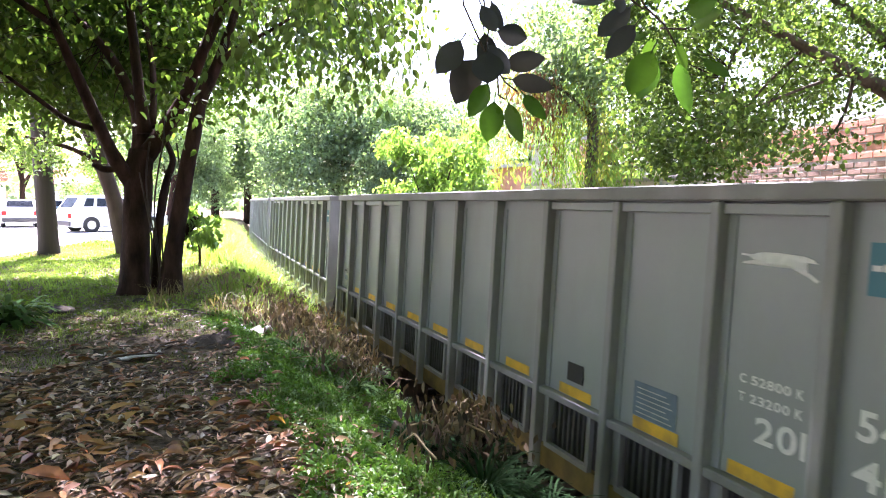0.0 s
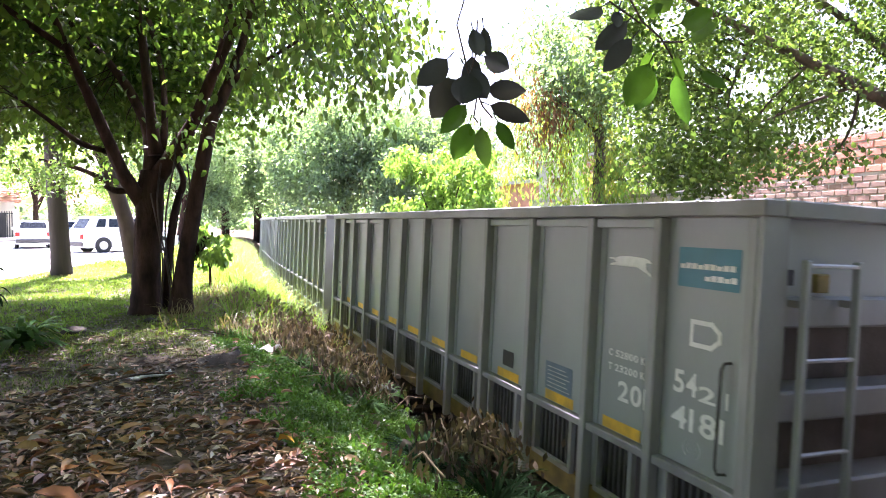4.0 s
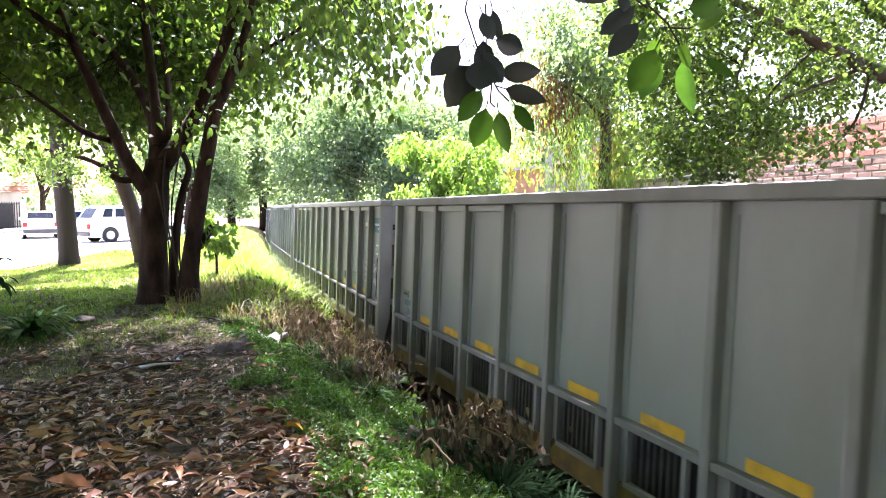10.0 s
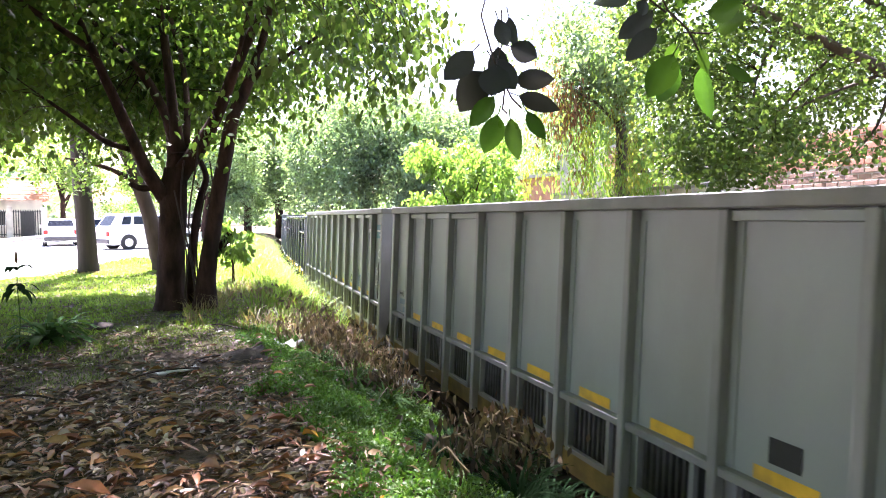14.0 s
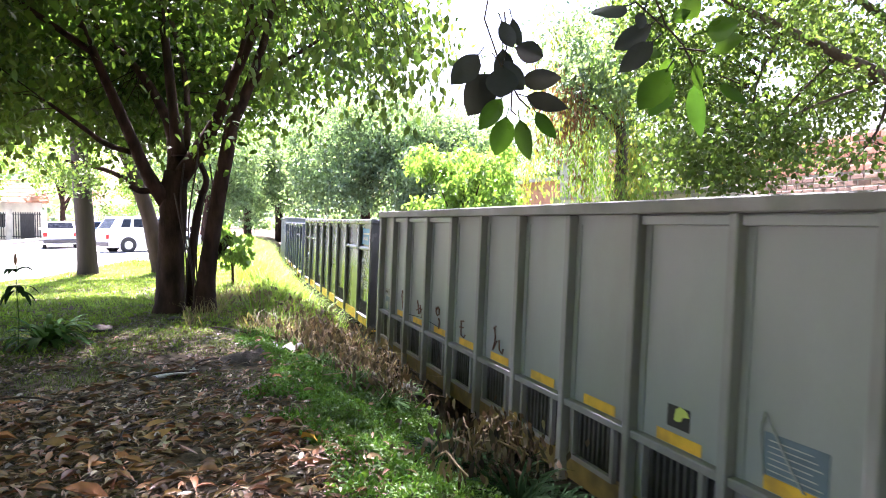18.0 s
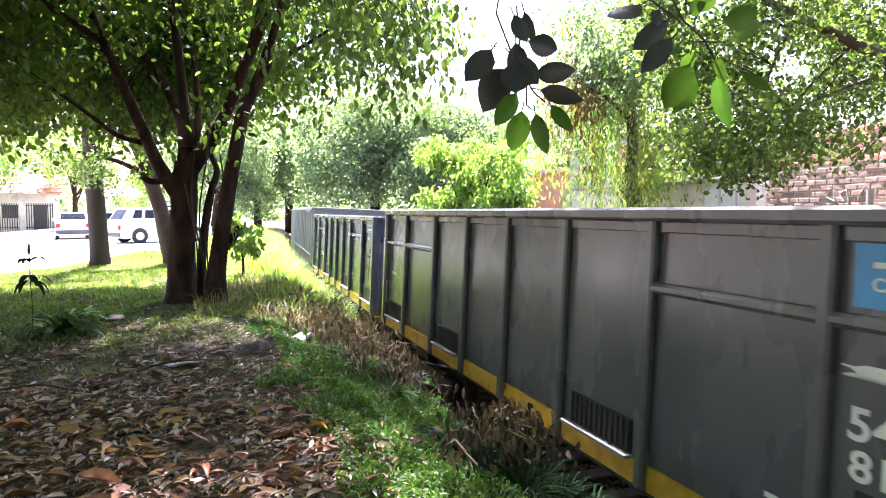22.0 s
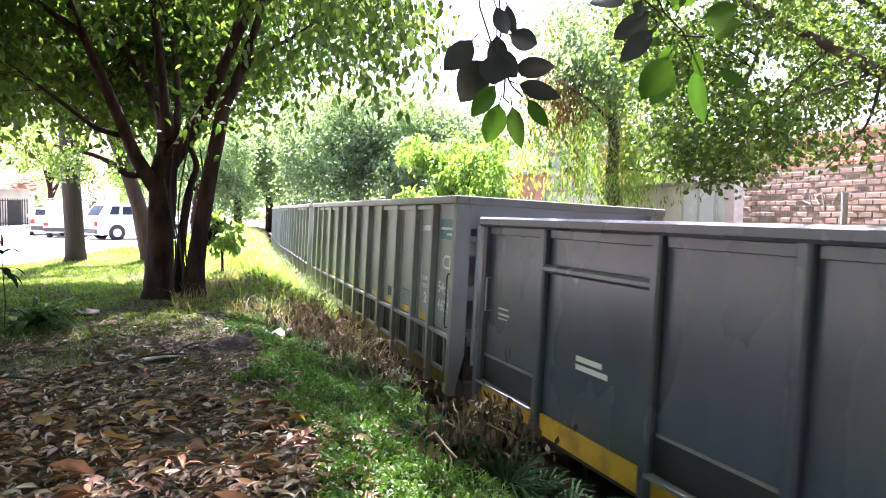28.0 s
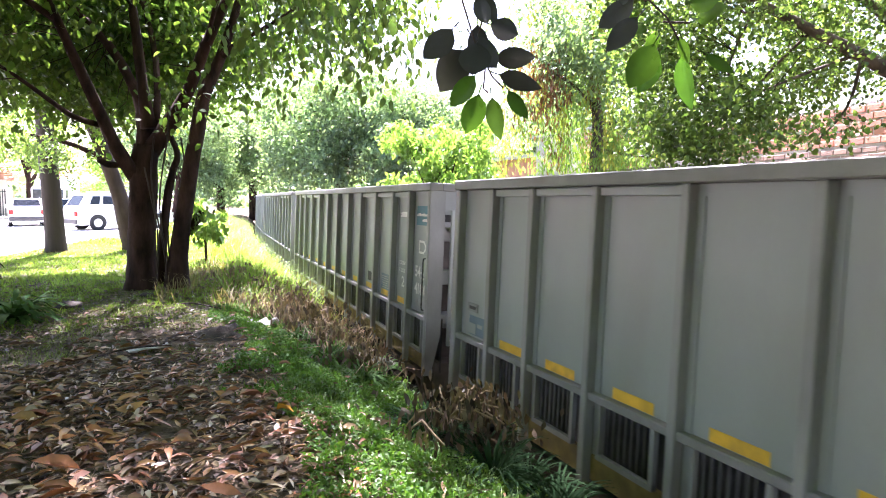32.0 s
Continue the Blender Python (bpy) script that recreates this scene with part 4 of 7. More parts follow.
def tags(w):
    """Brown sprayed letters just above the ledge, over the trailing bays, and a yellow curl on the black panel."""
    half, x = 5.36, -1.412
    # each stroke: distances from the leading end and heights
    strokes = (
        ((9.45, 2.10), (9.48, 2.02), (9.44, 1.92), (9.38, 1.79), (9.32, 1.89), (9.25, 1.95), (9.18, 1.93), (9.18, 1.87), (9.24, 1.83), (9.27, 1.88)),
        ((9.45, 2.10), (9.41, 2.06), (9.39, 1.98)),
        ((8.67, 2.03), (8.63, 1.93), (8.61, 1.83)), ((8.70, 1.88), (8.62, 1.91), (8.54, 1.93)), ((8.54, 1.98), (8.53, 1.88), (8.55, 1.84)), ((8.53, 1.90), (8.46, 1.93), (8.44, 1.87), (8.44, 1.80)),
        ((7.86, 2.03), (7.86, 1.96), (7.80, 1.92), (7.73, 1.95), (7.73, 2.01), (7.79, 2.04), (7.83, 2.00)), ((7.75, 1.89), (7.71, 1.85), (7.73, 1.75)),
        ((5.97, 2.05), (5.94, 1.93), (5.99, 1.79), (5.90, 1.90), (5.84, 1.92), (5.83, 1.82), (5.76, 1.79), (5.73, 1.84)), ((5.99, 2.03), (5.93, 2.06)),
        ((6.95, 1.97), (6.86, 1.98)), ((6.98, 1.89), (6.86, 1.90)), ((6.94, 1.97), (6.93, 1.80), (6.84, 1.78), (6.80, 1.82)),
        ((4.98, 1.98), (4.93, 1.80), (4.85, 1.84)),
    )
    for pts in strokes[:-1]:
        part("graffiti_letter", rod([(x, -half + u, v) for u, v in pts], 0.009, 5), "brown_paint", w)
    # a thin dark line, sagging slightly across the trailing bays
    part("scratch_line", rod([(x + 0.004, -half + u, v) for u, v in ((9.13, 1.76), (8.75, 1.785), (8.40, 1.805), (8.02, 1.785), (7.77, 1.775))], 0.006, 4), "recess", w)
    flat_shape("graffiti_blob", ((0, 0.1), (0.1, 0.75), (0.4, 1.0), (0.8, 0.85), (1.0, 0.5), (0.6, 0.42), (0.45, 0.1), (0.2, 0.0)), -half + 3.06, 1.85, 0.15, 0.11, -1.409, "lime_paint", w)
    part("graffiti_scrawl", rod([(x, -half + u, v) for u, v in ((2.29, 1.76), (2.33, 2.01), (2.30, 2.12), (2.23, 2.02), (2.11, 1.85), (2.02, 1.75))], 0.007, 4), "grey", w)


def dark_markings(w):
    half, px = 5.175, -1.404
    tx = px - 0.002
    sg = part("company_sign", boxes((px - 0.002, px, -half + 0.33, -half + 1.15, 2.73, 3.05)), "sky_blue", w, "sky-blue painted sign")
    write("sign_word", "CARGAS", 0.07, -half + 1.05, 2.815, px - 0.004, "white", sg, 0.40)
    part("sign_line", boxes((px - 0.005, px - 0.003, -half + 0.42, -half + 1.05, 2.93, 2.96)), "white", sg)
    flat_shape("hound_mark", HOUND, -half + 1.19, 2.31, 0.49, 0.14, tx, "white", w)
    ribbon("class_mark", DEE, -half + 0.58, 2.33, 0.22, 0.14, tx, 0.026, "white", w)
    part("mark_frame", boxes((tx, px, -half + 0.31, -half + 0.62, 2.50, 2.52), (tx, px, -half + 0.31, -half + 0.62, 2.28, 2.30),
                             (tx, px, -half + 0.31, -half + 0.335, 2.28, 2.52), (tx, px, -half + 0.595, -half + 0.62, 2.28, 2.52)), "white", w)
    write("stencil", "54", 0.175, -half + 1.13, 2.06, tx, "white", w, 0.27)
    write("stencil", "4", 0.11, -half + 0.83, 2.05, tx, "white", w, 0.11)
    write("stencil", "1 1", 0.10, -half + 0.55, 2.06, tx, "white", w, 0.18)
    write("stencil", "811554", 0.16, -half + 1.11, 1.86, tx, "white", w, 0.76)
    part("black_panel", boxes((px - 0.003, px, -half + 0.88, -half + 1.07, 1.68, 1.82)), "black", w)
    bars("small_print", -half + 0.66, ((0.30, 0.012, 1.70), (0.28, 0.012, 1.74), (0.22, 0.012, 1.66), (0.16, 0.03, 1.78)), tx, "steel", w)
    bars("small_print", -half + 1.62, ((0.22, 0.03, 1.56), (0.22, 0.03, 1.50)), tx, "white", w)
    bars("small_print", half - 0.36, ((0.30, 0.05, 2.10),), tx, "white", w)


def blue_markings(w):
    half, px = 5.075, -1.404
    tx = px - 0.002
    sg = part("company_sign", boxes((px - 0.002, px, -half + 0.17, -half + 1.11, 2.76, 3.03)), "sky_blue", w, "sky-blue painted sign")
    part("sign_line", boxes((px - 0.005, px - 0.003, -half + 0.22, -half + 1.05, 2.90, 2.97), (px - 0.005, px - 0.003, -half + 0.40, -half + 0.92, 2.805, 2.845)), "white", sg)
    flat_shape("hound_mark", HOUND, -half + 0.96, 2.58, 0.25, 0.09, tx, "white", w)
    ribbon("class_mark", DEE, -half + 0.52, 2.53, 0.27, 0.15, tx, 0.028, "white", w)
    write("stencil", "M54A4", 0.15, -half + 0.98, 2.30, tx, "white", w, 0.63)
    write("stencil", "1", 0.12, -half + 0.26, 2.32, tx, "white", w, 0.04)
    write("stencil", "813568", 0.145, -half + 0.97, 2.10, tx, "white", w, 0.74)
    for r in (0.04, 0.07):
        for sgn in (-1, 1):
            part("tag_mark", rod([(px - 0.003, -half + 0.85 + sgn * r * math.cos(a), 1.97 + r * math.sin(a)) for a in (-0.9, -0.45, 0, 0.45, 0.9)], 0.006, 4), "yellow", w)
    bars("small_print", -half + 0.92, ((0.26, 0.012, 1.80), (0.24, 0.012, 1.76), (0.16, 0.02, 1.84)), tx, "steel", w)
    part("black_frame", boxes(*[(px - 0.003, px, -half + a, -half + b, c, d) for a, b, c, d in ((0.24, 0.46, 1.72, 1.727), (0.24, 0.46, 1.833, 1.84), (0.24, 0.25, 1.727, 1.833), (0.45, 0.46, 1.727, 1.833))]), "black", w)
    bars("small_print", -half + 2.70, ((0.22, 0.03, 1.74), (0.22, 0.03, 1.64)), tx, "white", w)
    bars("small_print", half - 1.86, ((0.36, 0.045, 1.93), (0.44, 0.045, 1.86)), tx, "white", w)
    bars("small_print", half - 0.40, ((0.22, 0.018, 2.16), (0.24, 0.022, 2.10), (0.20, 0.012, 2.06)), tx, "white", w)
    # warning board on the leading end
    ey = -half + 0.064
    bd = part("warning_board", boxes((-1.10, -0.55, ey - 0.004, ey + 0.003, 1.79, 2.31)), "recess", w, "dark warning board with ochre border")
    for lim in ((-1.10, -0.55, 2.296, 2.31), (-1.10, -0.55, 1.79, 1.804), (-1.10, -1.086, 1.804, 2.296), (-0.564, -0.55, 1.804, 2.296)):
        part("border", boxes((lim[0], lim[1], ey - 0.008, ey - 0.004, lim[2], lim[3])), "dirty_yellow", bd)
    for k, line in enumerate(("NO GOLPEAR", "NI", "EMPUJAR", "LOS", "LATERALES")):
        me = text_mesh(line, 0.085, "white")
        wd = max(v.co.x for v in me.vertices)
        put("warning_line", me, bd, "", Matrix.Translation((-0.825 - wd * 0.8 / 2, ey - 0.007, 2.20 - 0.095 * k)) @ Matrix(((0.8, 0, 0, 0), (0, 0, -1, 0), (0, 1, 0, 0), (0, 0, 0, 1))))
    # handbrake wheel
    hb = new("handbrake")
    hb.parent = w
    hb.location = (-1.05, -half - 0.44, 2.365)
    ring = [(0.26 * math.cos(a), 0, 0.26 * math.sin(a)) for a in [2 * math.pi * j / 20 for j in range(21)]]
    part("hand_wheel", rod(ring, 0.022, 8), "silver", hb, "silver painted hand wheel", smooth=True)
    for j in range(7):
        a = 2 * math.pi * j / 7 + 0.2
        part("spoke", rod([(0.05 * math.cos(a), 0.02, 0.05 * math.sin(a)), (0.25 * math.cos(a), 0, 0.25 * math.sin(a))], 0.018, 6), "silver", hb)
    part("hub", lathe([(-0.08, 0.04), (-0.05, 0.06), (0.0, 0.13), (0.10, 0.12), (0.22, 0.07)], "y", 16), "silver", hb, smooth=True)
    part("brake_column", boxes((0.44, 0.56, 0.16, 0.28, -1.3, 0.06), (0.10, 0.44, 0.16, 0.24, -0.04, 0.04), (0.45, 0.55, 0.28, 0.50, -0.10, 0.02), (0.45, 0.55, 0.28, 0.50, -1.2, -1.1)), "bogie", hb, bevel=0.01)


build_train()


# ---- foliage helpers ----
def leaf_cloud(name, P, size, material, rng, aspect=0.55, droop=0.4, up=0.5, jitter=0.35, oval=False):
    """One mesh of folded, pointed leaves at the points P."""
    n = len(P)
    d = rng.normal(size=(n, 3))
    d[:, 2] -= droop * 2
    d /= np.linalg.norm(d, axis=1)[:, None]
    nn = rng.normal(size=(n, 3))
    nn[:, 2] += up * 2
    nn -= d * (nn * d).sum(1)[:, None]
    nn /= np.linalg.norm(nn, axis=1)[:, None] + 1e-9
    side = np.cross(d, nn)
    ln = size * rng.uniform(1 - jitter, 1 + jitter, (n, 1))
    wd = ln * aspect * 0.5
    base, tip = P, P + d * ln
    if oval:
        a, b = P + d * ln * 0.24, P + d * ln * 0.66 - nn * ln * 0.05
        V = np.stack([base, a - side * wd * 0.86 + nn * wd * 0.3, b - side * wd * 0.84 + nn * wd * 0.3, tip - nn * ln * 0.14, b + side * wd * 0.84 + nn * wd * 0.3, a + side * wd * 0.86 + nn * wd * 0.3], 1).reshape(-1, 3)
        i = 6 * np.arange(n)[:, None]
        F = np.concatenate([i + [0, 1, 5], i + [1, 2, 5], i + [5, 2, 4], i + [2, 3, 4]], 1).reshape(-1, 3)
        return mesh_np(name, V, F, material)
    mid = P + d * ln * 0.45
    L, R_ = mid + side * wd + nn * wd * 0.35, mid - side * wd + nn * wd * 0.35
    V = np.stack([base, R_, tip, L], 1).reshape(-1, 3)
    i = 4 * np.arange(n)[:, None]
    F = np.concatenate([i + [0, 1, 2], i + [0, 2, 3]], 1).reshape(-1, 3)
    return mesh_np(name, V, F, material)


def clumps(rng, centres, per, spread, flat=0.75):
    c = np.repeat(np.asarray(centres, float), per, 0)
    o = rng.normal(size=c.shape) * spread
    o[:, 2] *= flat
    return c + o


def limb_tube(bm, pts, sides=10, wob=0.06, rng=None):
    """A tapered limb; pts are (x, y, z, radius)."""
    P = np.array(pts, float)
    t = np.linspace(0, len(P) - 1, (len(P) - 1) * 4 + 1)
    Q = np.stack([np.interp(t, np.arange(len(P)), P[:, k]) for k in range(4)], 1)
    for k in range(3):          # round off the corners
        S = Q.copy()
        S[1:-1, :3] = (Q[:-2, :3] + 2 * Q[1:-1, :3] + Q[2:, :3]) / 4
        Q = S
    rings = []
    pv = None
    for i, q in enumerate(Q):
        d = Vector(Q[min(i + 1, len(Q) - 1), :3] - Q[max(i - 1, 0), :3]).normalized()
        u = d.cross(Vector((0.13, 0.97, 0.2))).normalized()
        v = d.cross(u)
        ring = []
        for j in range(sides):
            a = 2 * math.pi * j / sides
            r = float(q[3]) * (1 + wob * math.sin(3 * a + i * 0.5) + 0.6 * wob * math.sin(5 * a - i * 0.9) + float(rng.normal() * wob * 0.5 if rng else 0))
            ring.append(bm.verts.new(Vector(q[:3]) + float(r) * (math.cos(a) * u + math.sin(a) * v)))
        rings.append(ring)
    for a, b in zip(rings, rings[1:]):
        for j in range(sides):
            bm.faces.new((a[j], a[(j + 1) % sides], b[(j + 1) % sides], b[j]))
    bm.faces.new(rings[0][::-1])
    bm.faces.new(rings[-1])


def twigs_mesh(name, A, B, r, material, rng, sag=0.1):
    """Thin three-sided twigs from points A to points B, with one bend."""
    n = len(A)
    mid = (A + B) / 2 + rng.normal(size=A.shape) * 0.08 + np.array([0, 0, sag])
    V, F = [], []
    ang = np.array([0, 2.1, 4.2])
    d = B - A
    u = np.cross(d, [0.2, 0.3, 1.0])
    u /= np.linalg.norm(u, axis=1)[:, None] + 1e-9
    v = np.cross(d, u)
    v /= np.linalg.norm(v, axis=1)[:, None] + 1e-9
    rings = []
    for c, k in ((A, 1.0), (mid, 0.7), (B, 0.3)):
        rings.append(np.stack([c + r * k * (math.cos(a) * u + math.sin(a) * v) for a in ang], 1))
    V = np.concatenate(rings, 1).reshape(-1, 3)
    i = 9 * np.arange(n)[:, None]
    F = np.concatenate([i + [a + b, a + (b + 1) % 3, a + 3 + (b + 1) % 3, a + 3 + b] for a in (0, 3) for b in range(3)], 1).reshape(-1, 4)
    return mesh_np(name, V, F, material)


def blades(name, X, Y, h, w, material, rng, lean=0.5, zf=None):
    """Bent grass blades rooted at (X, Y)."""
    n = len(X)
    Z = (zf or ground_z)(X, Y)
    a = rng.uniform(0, 2 * np.pi, n)
    hh = h * rng.uniform(0.45, 1.35, n)
    ww = w * rng.uniform(0.6, 1.3, n)
    ld = lean * rng.uniform(0.2, 1.2, n) * hh
    b = rng.uniform(0, 2 * np.pi, n)
    root = np.stack([X, Y, Z - 0.01], 1)
    side = np.stack([np.cos(a), np.sin(a), np.zeros(n)], 1) * ww[:, None] / 2
    ldv = np.stack([np.cos(b), np.sin(b), np.zeros(n)], 1)
    m = root + ldv * (ld * 0.35)[:, None] + np.array([0, 0, 1]) * (hh * 0.6)[:, None]
    tip = root + ldv * ld[:, None] + np.array([0, 0, 1]) * (hh * (1 - 0.25 * lean))[:, None]
    V = np.stack([root - side, root + side, m + side * 0.8, m - side * 0.8, tip], 1).reshape(-1, 3)
    i = 5 * np.arange(n)[:, None]
    F = np.concatenate([i + [0, 1, 2], i + [0, 2, 3], i + [3, 2, 4]], 1).reshape(-1, 3)
    return mesh_np(name, V, F, material)


# ---- trees ----
def main_tree():
    rng = np.random.default_rng(11)
    t = empty("tree", pose(0, 0, 0), "dark multi-stemmed street tree with a spreading leafy crown", "tree")
    trunk_a = [(-0.30, 11.90, -0.13, 0.285), (-0.26, 11.90, 0.36, 0.216), (-0.24, 11.90, 1.30, 0.215), (-0.19, 11.90, 1.95, 0.215), (-0.14, 11.90, 2.37, 0.187)]
    trunk_b = [(0.25, 11.70, -0.10, 0.225), (0.29, 11.63, 0.55, 0.150), (0.39, 11.57, 1.30, 0.126), (0.50, 11.50, 1.95, 0.125), (0.65, 11.43, 2.68, 0.115), (0.74, 11.37, 3.23, 0.105), (1.01, 11.30, 3.78, 0.083), (1.23, 11.23, 4.42, 0.064), (1.35, 11.17, 4.95, 0.050), (1.53, 11.10, 5.67, 0.027)]
    trunk_c = [(0.06, 12.10, -0.14, 0.10), (0.04, 12.10, 0.52, 0.072), (0.11, 12.10, 1.29, 0.067), (0.21, 12.10, 1.87, 0.058), (0.37, 12.10, 2.24, 0.053), (0.23, 12.10, 2.54, 0.043), (0.16, 12.10, 2.82, 0.034)]
    limbs = [
        [(-0.28, 11.90, 1.81, 0.140), (-0.59, 11.65, 2.30, 0.103), (-0.80, 11.40, 2.88, 0.087), (-1.03, 11.15, 3.50, 0.076), (-1.22, 10.90, 4.00, 0.061), (-1.40, 10.65, 4.46, 0.047), (-1.58, 10.40, 4.89, 0.026)],
        [(-0.16, 11.90, 2.23, 0.159), (-0.12, 12.15, 2.72, 0.143), (-0.26, 12.40, 3.26, 0.087), (-0.54, 12.65, 3.91, 0.078), (-0.91, 12.90, 4.41, 0.063), (-1.35, 13.15, 4.90, 0.044), (-1.80, 13.40, 5.40, 0.025)],
        [(-0.09, 11.90, 2.65, 0.131), (-0.17, 12.03, 3.36, 0.080), (-0.25, 12.15, 4.30, 0.075), (-0.34, 12.28, 5.06, 0.066), (-0.43, 12.40, 5.92, 0.043)],
        [(0.02, 11.90, 2.75, 0.066), (0.07, 12.40, 3.53, 0.054), (0.01, 12.90, 4.30, 0.050), (-0.17, 13.40, 5.20, 0.047), (-0.38, 13.90, 6.05, 0.032)],
        [(-0.08, 11.90, 2.28, 0.150), (0.23, 11.77, 2.72, 0.131), (0.49, 11.63, 3.18, 0.102), (0.79, 11.50, 3.98, 0.088), (1.08, 11.37, 4.62, 0.074), (1.36, 11.23, 5.24, 0.055), (1.71, 11.10, 5.96, 0.032)],
        [(-0.78, 11.60, 2.64, 0.049), (-1.13, 11.27, 2.70, 0.042), (-1.38, 10.93, 2.91, 0.033), (-1.76, 10.60, 3.19, 0.023)],
        [(1.01, 11.30, 3.78, 0.064), (1.29, 10.80, 3.97, 0.040), (1.65, 10.30, 4.11, 0.030), (1.98, 9.80, 4.31, 0.021)],
        [(0.41, 11.70, 0.92, 0.076), (0.57, 11.70, 1.11, 0.071), (0.69, 11.70, 1.28, 0.062)],
        [(-0.45, 11.8, 2.05, 0.055), (-0.70, 11.7, 2.02, 0.05), (-0.82, 11.6, 2.10, 0.045)],
        [(-1.22, 10.9, 4.0, 0.05), (-2.4, 10.2, 4.7, 0.035), (-3.8, 9.6, 5.0, 0.02)],
        [(1.36, 11.2, 5.2, 0.05), (2.3, 10.2, 5.3, 0.035), (3.3, 9.2, 4.9, 0.02)],
        [(0.79, 11.5, 4.0, 0.04), (1.0, 10.2, 4.8, 0.03), (0.9, 8.8, 5.2, 0.02)],
    ]
    for pts in (trunk_a, trunk_b, trunk_c):
        bm = bmesh.new()
        limb_tube(bm, pts, 14, 0.06, rng)
        part("trunk", bm, "bark", t, smooth=True)
    for pts in limbs:
        bm = bmesh.new()
        limb_tube(bm, pts, 9, 0.07, rng)
        part("limb", bm, "bark", t, smooth=True)
    for k in range(5):          # creeper stems on the trunks
        x = -0.1 + 0.11 * k
        bm = bmesh.new()
        limb_tube(bm, [(x + 0.1 * math.sin(k + j), 11.62 + 0.06 * math.cos(2 * k + j), 0.0 + 0.5 * j, 0.014) for j in range(5 + k % 3)], 5, 0.1, rng)
        part("creeper_stem", bm, "bark_pale", t)
    # crown: clumps hung on the limbs
    S = np.array([[p[k] + (q[k] - p[k]) * f for k in range(3)] for l in limbs for p, q in zip(l[1:], l[2:]) for f in (0.2, 0.4, 0.6, 0.8, 1.0)])
    C = []
    while len(C) < 1350:
        x, y, z = rng.uniform(-8.5, 4.4), rng.uniform(7.0, 16.8), rng.uniform(2.7, 7.8)
        e = ((x + 1.8) / 6.6) ** 2 + ((y - 11.8) / 5.2) ** 2 + ((z - 5.4) / 2.7) ** 2
        low = 3.2 if x < 0.5 else 4.0
        az = math.degrees(math.atan2(x, y))
        rise = (z - 1.55) / y
        if e > 1.0 or z < low + 0.25 * math.sin(3 * x + y) or (x > 0.8 and y > 13.5 and z < 3.6) or az > 20.5 - 2.0 * (z > 5):
            continue
        if x > 0.9 and rng.uniform() < 0.55 or z > 6.4 and y > 12.6 and rng.uniform() < 0.8:
            continue
        if y < 12.9 and -2.0 < x < 2.3 and rise < 0.34 and rng.uniform() < 0.95:      # the limbs stand free below the crown
            continue
        C.append((x, y, z))
    C = np.array(C)
    me = leaf_cloud("crown", clumps(rng, C, 80, 0.34), 0.136, "leaf", rng, 0.55, 0.5, 0.5, oval=True)
    put("crown", me, t, "dense mid-green leaves")["kind"] = "stuff"
    G = np.stack([rng.uniform(-8.0, -1.3, 640), rng.uniform(6.5, 12.5, 640), rng.uniform(3.9, 7.2, 640)], 1)
    G = G[((G[:, 2] - 1.55) / G[:, 1] > 0.235 + 0.03 * np.sin(2 * G[:, 0])) & ((G[:, 0] < -2.2) | ((G[:, 2] - 1.55) / G[:, 1] > 0.32))]
    put("crown", leaf_cloud("crown", clumps(rng, G, 84, 0.36), 0.15, "leaf", rng, 0.55, 0.5, 0.6, oval=True), t, "dark shaded leaves low in the crown")["kind"] = "stuff"
    # the far side of the crown, lit through from behind
    B = np.stack([rng.uniform(-9.0, 2.2, 420), rng.uniform(14.0, 17.0, 420), rng.uniform(3.4, 6.9, 420)], 1)
    B = B[(B[:, 2] > 3.6 + 0.35 * np.sin(1.7 * B[:, 0]) + 0.05 * np.abs(B[:, 0] + 2.5)) & (np.degrees(np.arctan2(B[:, 0], B[:, 1])) < 6.5 + 1.5 * np.sin(3 * B[:, 2]))]
    put("crown", leaf_cloud("crown", clumps(rng, B, 60, 0.42), 0.20, "leaf", rng, 0.6, 0.5, 0.5), t, "leaves on the crown's far side, lit through")["kind"] = "stuff"
    near = np.argmin(((C[:, None] - S[None]) ** 2).sum(2), 1)
    close = np.linalg.norm(S[near] - C, axis=1) < 1.6
    put("branchlet", twigs_mesh("branchlet", S[near][close], C[close], 0.012, "bark", rng), t)["kind"] = "stuff"
    # drooping outer sprays against the sky
    az = rng.uniform(6, 21.5, 60)
    r = rng.uniform(6.5, 9.5, 60)
    el = np.clip(rng.normal(15.5, 3.4, 60), 9.0, 21)
    D = np.stack([r * np.sin(np.radians(az)), r * np.cos(np.radians(az)), 1.55 + r * np.tan(np.radians(el))], 1)
    put("spray", leaf_cloud("spray", clumps(rng, D, 20, 0.22, 1.2), 0.115, "leaf_dark", rng, 0.55, 1.2, 0.2, oval=True), t, "drooping outer sprays of leaves")["kind"] = "stuff"
    put("branchlet", twigs_mesh("branchlet", D + np.array([-0.3, 0.4, 1.0]), D, 0.007, "bark", rng), t)["kind"] = "stuff"
    # Same tree's leaves in lime: the sun on them is painted as colour.
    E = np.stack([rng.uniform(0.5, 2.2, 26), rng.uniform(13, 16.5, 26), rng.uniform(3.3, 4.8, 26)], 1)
    put("crown", leaf_cloud("crown", clumps(rng, E, 40, 0.26), 0.14, "leaf_lime", rng, 0.55, 0.5), t, "lime leaves at the crown's back, sunlight put into their colour")["kind"] = "stuff"
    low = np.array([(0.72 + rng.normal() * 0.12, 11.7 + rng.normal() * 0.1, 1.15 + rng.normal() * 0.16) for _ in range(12)])
